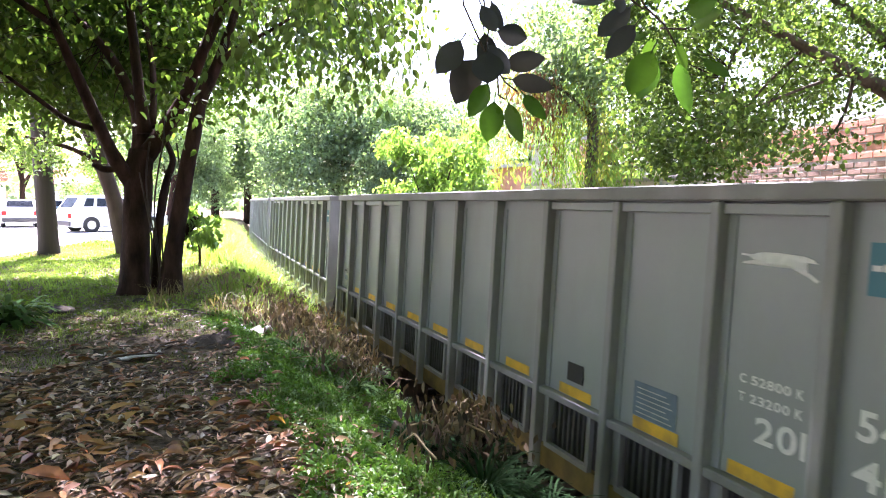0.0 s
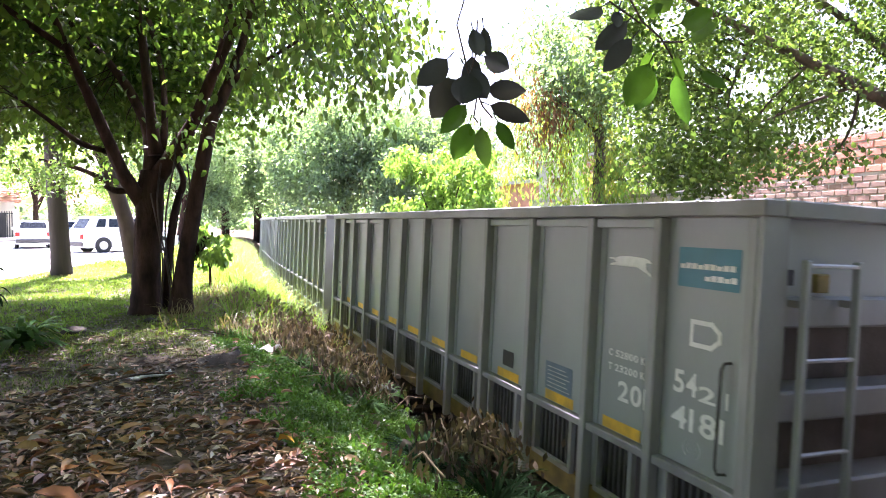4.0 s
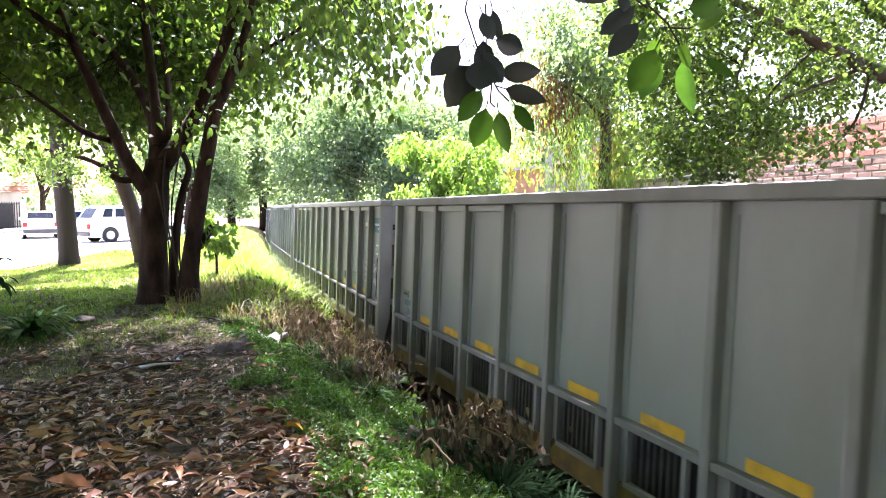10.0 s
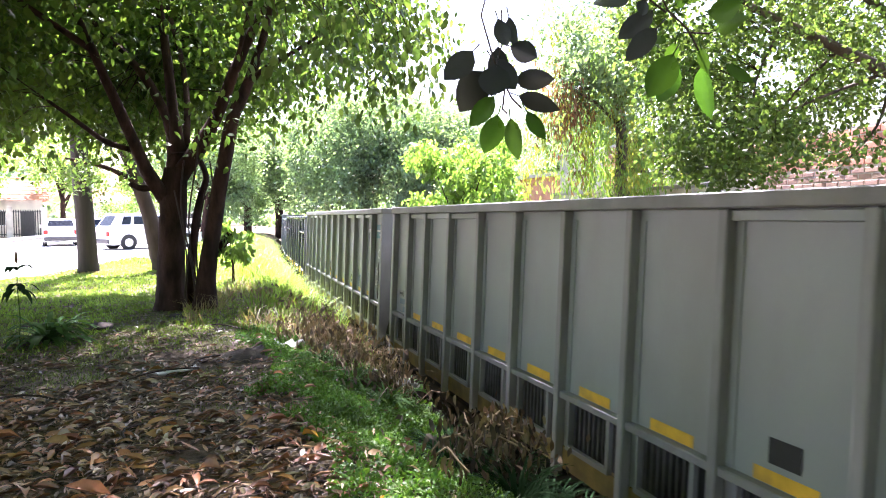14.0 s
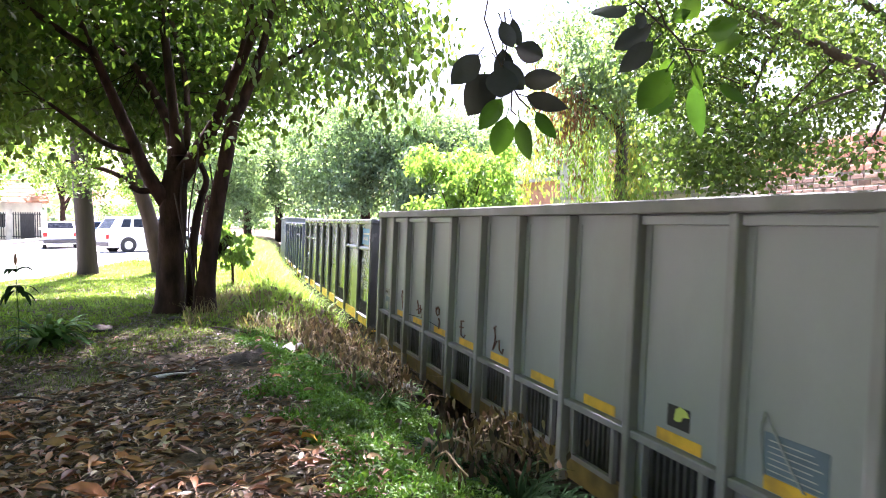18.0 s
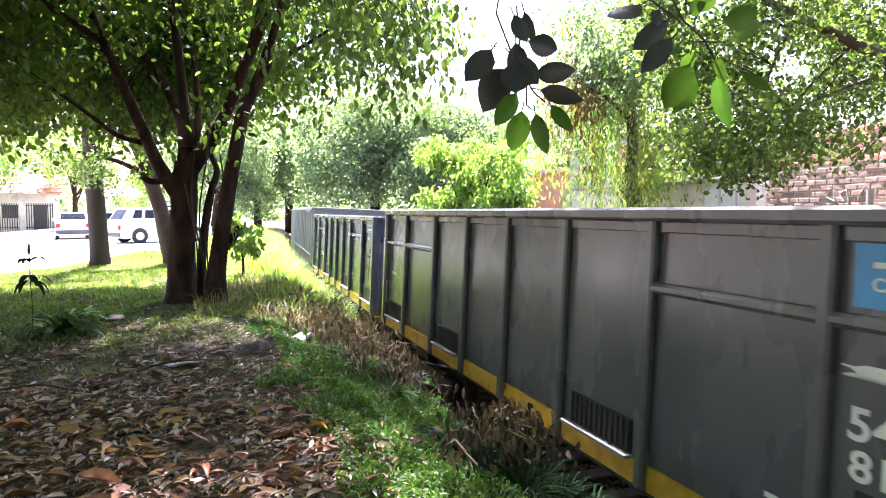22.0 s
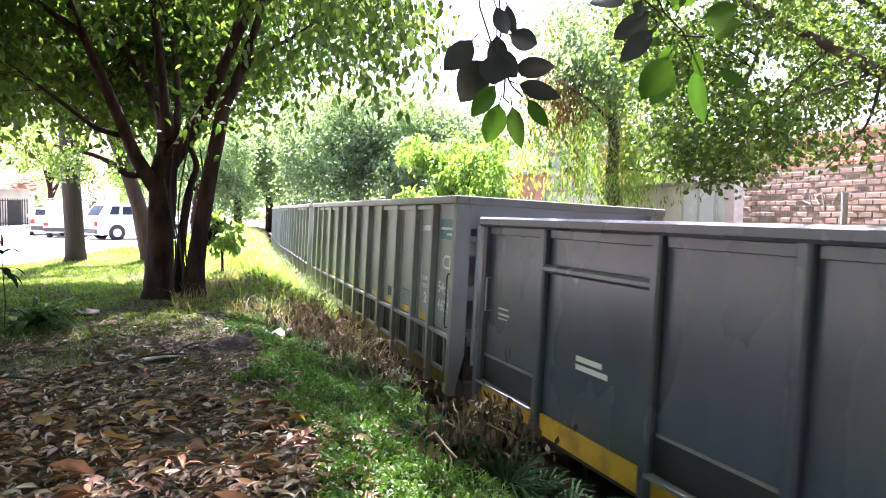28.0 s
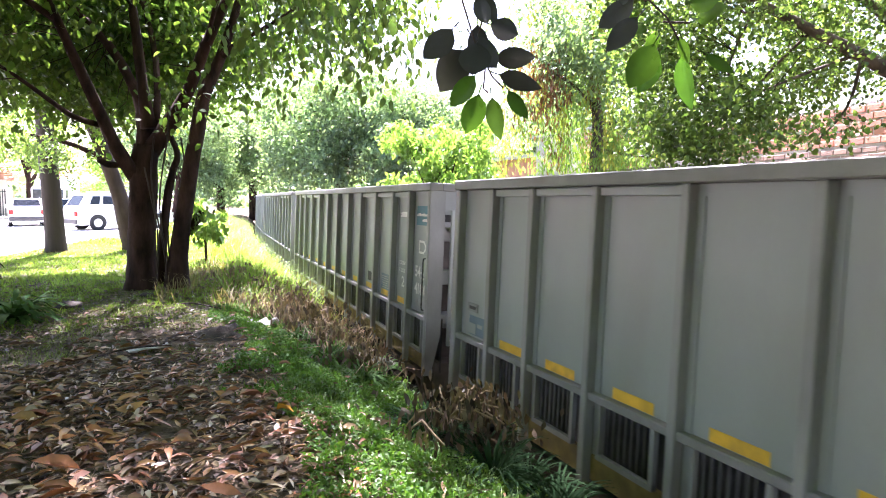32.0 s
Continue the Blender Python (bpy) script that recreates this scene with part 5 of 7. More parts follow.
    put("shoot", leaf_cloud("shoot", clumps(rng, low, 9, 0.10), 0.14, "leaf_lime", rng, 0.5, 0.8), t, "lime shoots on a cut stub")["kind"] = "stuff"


main_tree()


def simple_tree(name, x, y, base_z, height, spread, material, label, n, leaf, seed, trunk_r=0.2, bark="bark", low=0.25, lean=(0, 0), droop=0.4, flat=0.8):
    """A tapered trunk, a fan of limbs and an uneven crown of leaf clumps."""
    rng = np.random.default_rng(seed)
    t = empty(name, pose(x, y, base_z), label, "tree")
    bm = bmesh.new()
    limb_tube(bm, [(0, 0, -0.2, trunk_r * 1.25), (lean[0] * 0.3, lean[1] * 0.3, height * 0.2, trunk_r), (lean[0] * 0.7, lean[1] * 0.7, height * 0.5, trunk_r * 0.75), (lean[0], lean[1], height * 0.8, trunk_r * 0.3)], 9, 0.06, rng)
    part("trunk", bm, bark, t, smooth=True)
    heads = []
    for k in range(9):
        a, h = rng.uniform(0, 6.28), height * rng.uniform(0.45, 0.92)
        r = spread * rng.uniform(0.35, 0.8)
        heads.append((lean[0] * 0.8 + r * math.cos(a), lean[1] * 0.8 + r * math.sin(a), h))
        bm = bmesh.new()
        h0 = height * rng.uniform(0.22, 0.5)
        limb_tube(bm, [(lean[0] * 0.5, lean[1] * 0.5, h0, trunk_r * 0.45), (r * 0.5 * math.cos(a) + lean[0] * 0.6, r * 0.5 * math.sin(a) + lean[1] * 0.6, (h0 + h) / 2 + 0.2, trunk_r * 0.28), (heads[-1][0], heads[-1][1], h, trunk_r * 0.08)], 6, 0.06, rng)
        part("limb", bm, bark, t, smooth=True)
    C = []
    while len(C) < n:
        h = rng.choice(len(heads))
        c = np.array(heads[h]) + rng.normal(size=3) * spread * 0.33 * np.array([1, 1, flat])
        if c[2] < height * low or c[2] > height * 1.02 or np.hypot(c[0] - lean[0] * 0.8, c[1] - lean[1] * 0.8) > spread * 1.05:
            continue
        C.append(c)
    C = np.array(C)
    put("crown", leaf_cloud("crown", clumps(rng, C, 42, spread * 0.085, 0.8), leaf, material, rng, 0.55, droop, 0.4), t)["kind"] = "stuff"
    return t


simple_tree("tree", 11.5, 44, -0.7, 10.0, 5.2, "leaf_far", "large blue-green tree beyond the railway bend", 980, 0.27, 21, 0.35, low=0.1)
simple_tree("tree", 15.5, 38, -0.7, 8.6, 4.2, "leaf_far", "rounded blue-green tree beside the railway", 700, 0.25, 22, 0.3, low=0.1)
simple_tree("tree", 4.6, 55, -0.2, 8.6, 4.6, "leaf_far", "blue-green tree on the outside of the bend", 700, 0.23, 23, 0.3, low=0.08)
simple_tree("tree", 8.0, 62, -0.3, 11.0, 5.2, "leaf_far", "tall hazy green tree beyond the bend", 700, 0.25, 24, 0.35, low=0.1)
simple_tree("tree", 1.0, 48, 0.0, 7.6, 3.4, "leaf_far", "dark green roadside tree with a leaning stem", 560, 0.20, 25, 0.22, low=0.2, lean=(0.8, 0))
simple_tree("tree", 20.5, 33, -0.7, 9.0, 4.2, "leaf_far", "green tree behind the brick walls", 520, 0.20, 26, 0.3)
simple_tree("shrub", 8.55, 20.0, -0.7, 4.5, 1.9, "leaf_lime", "bright lime-green bush of long pinnate leaves", 330, 0.19, 28, 0.10, low=0.2, droop=0.7)
simple_tree("shrub", 1.0, 16.2, 0.0, 1.35, 0.5, "leaf_lime", "small lime-green bush on the sunlit verge", 16, 0.15, 35, 0.03, low=0.15, droop=0.7)
simple_tree("shrub", 12.0, 25.0, -0.7, 4.6, 2.3, "leaf_far", "rounded green bush beside the track", 207, 0.15, 29, 0.10, low=0.1)
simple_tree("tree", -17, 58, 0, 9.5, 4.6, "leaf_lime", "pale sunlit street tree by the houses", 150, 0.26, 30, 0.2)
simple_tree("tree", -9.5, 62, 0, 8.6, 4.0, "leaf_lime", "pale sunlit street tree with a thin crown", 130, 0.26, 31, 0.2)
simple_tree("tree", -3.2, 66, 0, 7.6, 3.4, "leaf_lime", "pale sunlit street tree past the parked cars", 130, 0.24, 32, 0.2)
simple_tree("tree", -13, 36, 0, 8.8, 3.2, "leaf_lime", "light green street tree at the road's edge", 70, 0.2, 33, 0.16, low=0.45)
simple_tree("hedge", -5.5, 70, 0, 3.0, 3.0, "leaf_far", "clipped dark hedge behind the cars", 226, 0.15, 34, 0.1, low=0.05)


def leaning_tree():
    rng = np.random.default_rng(41)
    t = empty("tree", pose(0, 0, 0), "leaning tree with pale peeling bark on the lawn", "tree")
    bm = bmesh.new()
    limb_tube(bm, [(-0.60, 20.4, -0.1, 0.34), (-0.70, 20.3, 0.4, 0.26), (-1.02, 20.2, 1.85, 0.20), (-1.42, 20.1, 3.1, 0.17), (-1.8, 20.0, 4.2, 0.16), (-2.3, 20, 5.4, 0.1)], 12, 0.07, rng)
    part("trunk", bm, "bark_pale", t, smooth=True)
    bm = bmesh.new()
    limb_tube(bm, [(-1.2, 20.1, 2.5, 0.09), (-2.0, 19.8, 2.95, 0.06), (-2.9, 19.5, 3.1, 0.03)], 8, 0.07, rng)
    part("limb", bm, "bark", t, smooth=True)
    C = np.array([(-2.0 + rng.normal() * 1.3, 20 + rng.normal() * 1.2, 5.2 + rng.normal() * 1.3) for _ in range(90)])
    C = C[C[:, 2] > 3.0]
    put("crown", leaf_cloud("crown", clumps(rng, C, 60, 0.3), 0.13, "leaf", rng), t)["kind"] = "stuff"
    C = np.array([(-2.6 + rng.normal() * 0.6, 19.6 + rng.normal() * 0.5, 2.9 + rng.normal() * 0.35) for _ in range(26)])
    put("low_spray", leaf_cloud("low_spray", clumps(rng, C, 40, 0.16), 0.11, "leaf_dark", rng), t)["kind"] = "stuff"


leaning_tree()


def willow():
    rng = np.random.default_rng(42)
    t = empty("tree", pose(0, 0, 0), "tree with a bare bent trunk and drooping yellow-green foliage", "tree")
    bm = bmesh.new()
    limb_tube(bm, [(10.2, 13.0, -0.9, 0.30), (9.95, 13.0, 0.9, 0.235), (9.60, 13.0, 2.2, 0.165), (9.64, 13.0, 3.21, 0.135), (9.56, 13.0, 4.0, 0.107), (9.39, 13.0, 4.91, 0.08), (9.29, 13, 5.9, 0.05)], 11, 0.08, rng)
    part("trunk", bm, "bark_grey", t, smooth=True)
    for a, b, c in (((9.6, 13, 2.7), (10.3, 12.8, 2.55), (11.2, 12.6, 2.5)), ((9.6, 13, 3.3), (10.6, 12.6, 3.3), (11.3, 12.2, 3.7)), ((9.6, 13, 3.6), (8.9, 13, 4.2), (8.0, 13.2, 4.6)), ((9.5, 13, 4.4), (10.3, 12.7, 5.2), (11.2, 12.5, 5.8))):
        bm = bmesh.new()
        limb_tube(bm, [(*a, 0.05), (*b, 0.035), (*c, 0.015)], 6, 0.07, rng)
        part("limb", bm, "bark_grey", t, smooth=True)
    # hanging strands
    n = 170
    top = np.stack([rng.normal(9.6, 0.95, n), rng.normal(13.3, 1.0, n), rng.uniform(2.6, 6.0, n)], 1)
    ln = rng.uniform(0.7, 1.9, n)
    k = 46
    f = rng.uniform(0, 1, (n, k, 1))
    P = top[:, None] - f * np.array([0, 0, 1.0]) * ln[:, None, None] + rng.normal(size=(n, k, 3)) * 0.07
    sel = rng.uniform(size=n)
    for nm, lo, hi, mt, lb in (("hanging_foliage", 0, 0.42, "leaf_yellow", "drooping yellow-green strands"), ("hanging_foliage", 0.42, 0.94, "leaf_lime", "drooping green strands"), ("hanging_foliage", 0.94, 1.0, "leaf_rust", "dead rusty strands")):
        Q = P[(sel >= lo) & (sel < hi)].reshape(-1, 3)
        Q = Q[Q[:, 2] > 0.9]
        put(nm, leaf_cloud(nm, Q, 0.13, mt, rng, 0.28, 1.6, 0.1), t, lb)["kind"] = "stuff"
    m_ = 80
    Q = np.stack([rng.normal(10.2, 0.9, m_), rng.normal(13.0, 0.8, m_), rng.uniform(2.4, 3.9, m_)], 1)[:, None] - rng.uniform(0, 1, (m_, 40, 1)) * np.array([0, 0, 1.2]) + rng.normal(size=(m_, 40, 3)) * 0.08
    put("hanging_foliage", leaf_cloud("hanging_foliage", Q.reshape(-1, 3), 0.14, "leaf_lime", rng, 0.3, 1.5, 0.1), t, "low hanging lime strands")["kind"] = "stuff"
    C = np.stack([rng.normal(8.15, 0.3, 17), rng.normal(13.2, 0.35, 17), rng.normal(4.05, 0.3, 17)], 1)
    put("dead_tuft", leaf_cloud("dead_tuft", clumps(rng, C, 46, 0.2, 1.5), 0.16, "leaf_rust", rng, 0.25, 1.5, 0.1), t, "hanging tuft of dead rusty foliage")["kind"] = "stuff"
    C = np.stack([rng.normal(9.3, 0.85, 190), rng.normal(13.0, 0.8, 190), rng.normal(5.2, 0.75, 190)], 1)
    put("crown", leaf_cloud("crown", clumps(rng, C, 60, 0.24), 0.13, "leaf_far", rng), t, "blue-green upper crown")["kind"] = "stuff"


willow()


def right_tree():
    rng = np.random.default_rng(43)
    t = empty("tree", Matrix.Translation((0, 0, 1.55)) @ Matrix.Scale(0.68, 4) @ Matrix.Translation((0, 0, -1.55)), "broad dark green tree leaning over the wagons", "tree")
    bm = bmesh.new()
    limb_tube(bm, [(13.7, 5.3, -2.3, 0.40), (13.3, 5.8, 1.2, 0.30), (12.6, 6.5, 2.7, 0.25), (11.76, 7.0, 3.28, 0.16), (10.62, 7.3, 3.82, 0.105), (9.80, 7.6, 4.20, 0.085), (8.87, 7.9, 4.63, 0.065), (8.32, 8.2, 4.96, 0.055), (7.77, 8.5, 5.34, 0.032)], 12, 0.06, rng)
    part("trunk", bm, "bark_grey", t, smooth=True)
    limbs = (((10.63, 7.4, 3.86, 0.036), (9.70, 7.6, 3.52, 0.026), (8.71, 7.7, 3.14, 0.015)), ((9.8, 7.6, 4.2, 0.032), (9.5, 8.2, 3.6, 0.022), (9.3, 8.7, 2.8, 0.02)), ((8.9, 7.9, 4.6, 0.028), (8.6, 8.2, 3.7, 0.018), (8.8, 8.3, 3.0, 0.015)),
             ((12.6, 6.5, 2.7, 0.16), (12.0, 7.6, 4.5, 0.1), (11.0, 8.6, 5.8, 0.05)), ((12.6, 6.5, 2.7, 0.14), (12.6, 6.0, 5.0, 0.09), (11.2, 6.0, 6.6, 0.04)), ((10.6, 7.3, 3.8, 0.034), (10.8, 7.6, 3.0, 0.022), (10.3, 8.0, 2.3, 0.015)))
    for pts in limbs:
        bm = bmesh.new()
        limb_tube(bm, pts, 7, 0.07, rng)
        part("limb", bm, "bark_grey", t, smooth=True)
    C = []
    while len(C) < 440:
        x, y, z = rng.uniform(6.3, 14.5), rng.uniform(5.4, 11.0), rng.uniform(1.9, 7.4)
        e = ((x - 10.4) / 4.1) ** 2 + ((y - 7.9) / 3.1) ** 2 + ((z - 4.6) / 2.7) ** 2
        az = math.degrees(math.atan2(x, y))
        el = math.degrees(math.atan2(z - 1.55, math.hypot(x, y)))
        if e > 1 or az < 35 or (el < 6 and az < 41.5) or el < 2.6 or (el < 4.6 and math.sin(1.3 * az + 0.6) > 0.35) or (az > 49.5 and el < 6.8 and rng.uniform() < 0.75):
            continue
        if y < 7.4 + 0.4 * (x < 10) and el < 16 and rng.uniform() < 0.85:
            continue
        gap = math.sin(0.55 * az + 0.4) * math.sin(0.62 * el + 1.0)
        if gap > 0.42 and el > 7:
            continue
        C.append((x, y, z))
    for _ in range(52):          # sprays hanging before the wall
        az, el, r = radians(rng.uniform(40.5, 50)), radians(rng.uniform(2.9, 8.0)), rng.uniform(9.5, 12.0)
        if math.sin(38 * az + 60 * el) + 0.6 * math.sin(90 * az) > -0.1:
            C.append((r * math.sin(az), r * math.cos(az), 1.55 + r * math.tan(el)))
    C = np.array(C)
    put("crown", leaf_cloud("crown", clumps(rng, C, 84, 0.23), 0.085, "leaf_dark", rng, 0.75, 0.35, 0.5, oval=True), t, "dense lobed dark green leaves")["kind"] = "stuff"
    S = np.array([[p[k] + (q[k] - p[k]) * f for k in range(3)] for l in limbs for p, q in zip(l, l[1:]) for f in (0.2, 0.4, 0.6, 0.8, 1.0)])
    near = np.argmin(((C[:, None] - S[None]) ** 2).sum(2), 1)
    close = np.linalg.norm(S[near] - C, axis=1) < 1.4
    put("branchlet", twigs_mesh("branchlet", S[near][close], C[close], 0.009, "bark", rng), t)["kind"] = "stuff"


right_tree()


def shade_tree():
    """The unseen tree whose boughs hang over the path where the camera stands."""
    rng = np.random.default_rng(44)
    t = empty("tree", pose(0, 0, 0), "unseen broad-leaved tree, its crown added to shade the leaf-strewn bank", "tree")
    bm = bmesh.new()
    limb_tube(bm, [(-2.6, -3.2, -0.1, 0.34), (-2.4, -3.0, 1.4, 0.27), (-1.8, -2.4, 2.9, 0.22), (-0.8, -1.2, 4.0, 0.15), (0.3, 0.6, 4.5, 0.08), (1.0, 2.0, 4.4, 0.03)], 12, 0.06, rng)
    part("trunk", bm, "bark", t, smooth=True)
    for pts in (((-1.8, -2.4, 2.9, 0.16), (-3.2, -0.8, 4.4, 0.1), (-4.4, 1.6, 5.2, 0.04)), ((-0.8, -1.2, 4.0, 0.1), (-1.2, 1.0, 5.0, 0.07), (-1.6, 3.4, 5.4, 0.03)), ((-1.8, -2.4, 2.9, 0.14), (0.2, -3.0, 4.6, 0.09), (2.4, -2.6, 5.4, 0.03))):
        bm = bmesh.new()
        limb_tube(bm, pts, 8, 0.07, rng)
        part("limb", bm, "bark", t, smooth=True)
    # crown kept above the view and spread wide to shade bank and wagons
    C = []
    while len(C) < 1220:
        x, y, z = rng.uniform(-8, 6.5), rng.uniform(-6, 12.0), rng.uniform(3.8, 9.0)
        if ((x + 0.8) / 7.2) ** 2 + ((y - 2.0) / 7.7) ** 2 > 1 or z > 9.0 - 0.05 * (y * y) * (y < 0) or (y > 0 and (z - 1.9) < 0.50 * math.hypot(x, y)):
            continue
        C.append((x, y, z))
    put("crown", leaf_cloud("crown", clumps(rng, np.array(C), 44, 0.32), 0.22, "leaf_dark", rng, 0.5, 0.4, 0.6), t)["kind"] = "stuff"


shade_tree()
# Trees added out of view; their crowns cut the skylight on bank and train.
for x, y, h, sp, sd in ((-9, -6, 9, 5.0, 51), (-12, 3, 9, 4.6, 52), (-6, -13, 10, 5.2, 53), (1.5, -12, 9, 4.6, 54), (-14, -14, 10, 5, 55), (9.5, -7, 9, 4.6, 56)):
    simple_tree("tree", x, y, -0.7 if x > 5 else 0.0, h, sp, "leaf_dark", "unseen tree added behind the leaf litter to hold back skylight", 240, 0.3, sd, 0.25, low=0.22)


# ---- grass, litter and weeds ----
def scatter(rng, n, x0, x1, y0, y1, keep):
    X, Y = rng.uniform(x0, x1, n), rng.uniform(y0, y1, n)
    k = keep(X, Y)
    return X[k], Y[k]


def patchy(X, Y, s=1.0, o=0.0):
    return np.sin(1.9 * s * X + o) * np.sin(1.3 * s * Y + 2 * o) + 0.6 * np.sin(3.7 * s * X - 1.1 * s * Y + o) + 0.5 * np.sin(5.3 * s * Y + 0.7 * X)


def road_edge(y):
    """x of the road's near edge."""
    return np.interp(y, [0, 12, 20, 25.5, 29, 34, 60, 200], [-26, -9.5, -3.66, -2.5, -1.2, 0.2, 1.0, 2.0])


def build_cover():
    rng = np.random.default_rng(7)
    lawn = lambda X, Y: (lateral(X, Y) < 2.3) & (X > road_edge(Y) + 0.15) & (patchy(X, Y) > -0.9 - 0.25 * (Y - 12)) & (rng.uniform(size=X.shape) < np.clip((Y - 7.6) / 4.0, 0.05, 1))
    X, Y = scatter(rng, 120000, -9, 3, 8.2, 24, lawn)
    tagged(put("lawn_grass", blades("lawn_grass", X, Y, 0.075, 0.016, "grass", rng, 0.8)), "short sunlit yellow-green lawn grass", "grass", kind="stuff")
    X, Y = scatter(rng, 45000, -4, 5, 24, 62, lambda X, Y: (lateral(X, Y) < 2.3) & (X > road_edge(Y) + 0.2))
    tagged(put("far_grass", blades("far_grass", X, Y, 0.16, 0.05, "grass", rng, 0.8)), "sunlit grass strip beside the track", "grass", kind="stuff")
    X, Y = scatter(rng, 58000, 0.2, 5.5, 10.6, 44, lambda X, Y: (lateral(X, Y) > 1.0 + 0.25 * np.sin(Y)) & (lateral(X, Y) < 2.35 + 0.4 * np.clip((Y - 11) / 4, 0, 1)) & (patchy(X, Y, 0.7) > -0.8))
    tagged(put("tall_grass", blades("tall_grass", X, Y, 0.55, 0.016, "grass", rng, 0.9)), "tall unmown grass along the cutting's edge", "grass", kind="stuff")
    X, Y = scatter(rng, 2500, 0.0, 2.6, 9.0, 15, lambda X, Y: (lateral(X, Y) < 2.6) & (patchy(X, Y, 1.1, 2) > 0.0))
    tagged(put("straw_grass", blades("straw_grass", X, Y, 0.34, 0.011, "grass_dry", rng, 1.2)), "bleached straw-coloured grass stalks", "grass", kind="stuff")
    X, Y = scatter(rng, 110000, -6, 1.5, 4.6, 12.8, lambda X, Y: (lateral(X, Y) < 1.5) & (patchy(X, Y, 0.9, 1) > 1.2 - 0.6 * (Y - 4.8)) & (rng.uniform(size=X.shape) < np.clip(0.45 + 0.2 * (Y - 6.5), 0.2, 1)))
    tagged(put("sparse_grass", blades("sparse_grass", X, Y, 0.045, 0.010, "grass_shade", rng, 1.2)), "sparse grass tufts on shaded soil", "grass", kind="stuff")
    # low green plants on the slope
    X, Y = scatter(rng, 110000, 0.4, 2.6, 2.6, 9.6, lambda X, Y: (lateral(X, Y) > 0.62 + 0.13 * np.sin(2 * Y) + 0.10 * patchy(X, Y, 1.5)) & (lateral(X, Y) < 2.35 + 0.1 * np.sin(3 * Y)) & (patchy(X, Y, 1.2, 3) > -1.0) & (rng.uniform(size=X.shape) < 0.75))
    Z = ground_z(X, Y) + rng.uniform(0.0, 0.10, len(X)) * (0.5 + 0.5 * np.sin(7 * X + 3 * Y) ** 2)
    tagged(put("ground_cover", leaf_cloud("ground_cover", np.stack([X, Y, Z], 1), 0.037, "cover", rng, 0.55, 0.05, 0.6)), "fresh green low plants covering the slope", "ground cover", kind="stuff")
    X, Y = scatter(rng, 15000, 0.5, 2.5, 3.0, 10.5, lambda X, Y: (lateral(X, Y) > 0.75) & (lateral(X, Y) < 2.4) & (patchy(X, Y, 1.6, 5) > 0.1))
    tagged(put("slope_grass", blades("slope_grass", X, Y, 0.13, 0.008, "cover", rng, 1.1)), "thin green grass among the slope plants", "grass", kind="stuff")
    # fallen leaves
    for nm, n, size, mt, lab, zo in (("fallen_leaves", 24000, 0.07, "litter_dark", "dark rotting fallen leaves on soil", 0.004), ("fallen_leaves", 20000, 0.08, "litter_leaf", "brown curled fallen leaves", 0.018), ("fallen_leaves", 3600, 0.085, "litter_red", "rust-red curled fallen leaves", 0.028), ("fallen_leaves", 2600, 0.07, "litter_pale", "pale grey-tan fallen leaves, some standing in for sky glints", 0.034)):
        X, Y = scatter(rng, n, -5.5, 1.15, 2.0, 9.6, lambda X, Y: (lateral(X, Y) < 0.95 + 0.12 * np.sin(2 * Y)) & (rng.uniform(size=X.shape) < np.clip(1.3 - (Y - 4.2 + 0.5 * np.clip(X + 1, -0.6, 1)) / 3.3, 0.05, 1)) & (patchy(X, Y, 1.0, 4) > -1.7 + 0.25 * (Y - 4)))
        tagged(put(nm, curled(nm, X, Y, size, mt, rng, zo)), lab, "fallen leaves", kind="stuff")
    X, Y = scatter(rng, 620, -3.5, 0.95, 2.0, 5.6, lambda X, Y: (lateral(X, Y) < 0.9) & (rng.uniform(size=X.shape) < np.clip(1.3 - (Y - 3.4) / 2.4, 0.1, 1)))
    tagged(put("fallen_leaves", curled("fallen_leaves", X, Y, 0.135, "litter_red", rng, 0.03)), "large reddish-brown leathery fallen leaves", "fallen leaves", kind="stuff")
    X, Y = scatter(rng, 5200, -5.5, 1.3, 6.5, 13.0, lambda X, Y: (lateral(X, Y) < 1.4) & (patchy(X, Y, 0.8, 2) > -0.6))
    tagged(put("fallen_leaves", curled("fallen_leaves", X, Y, 0.065, "litter_dark", rng, 0.008)), "crumbled brown leaf litter round the tree foot", "fallen leaves", kind="stuff")
    X, Y = scatter(rng, 160, 0.6, 2.3, 2.6, 9.0, lambda X, Y: (lateral(X, Y) < 2.2))
    tagged(put("fallen_leaves", curled("fallen_leaves", X, Y, 0.10, "litter_leaf", rng, 0.05)), "brown leaves caught in the slope plants", "fallen leaves", kind="stuff")


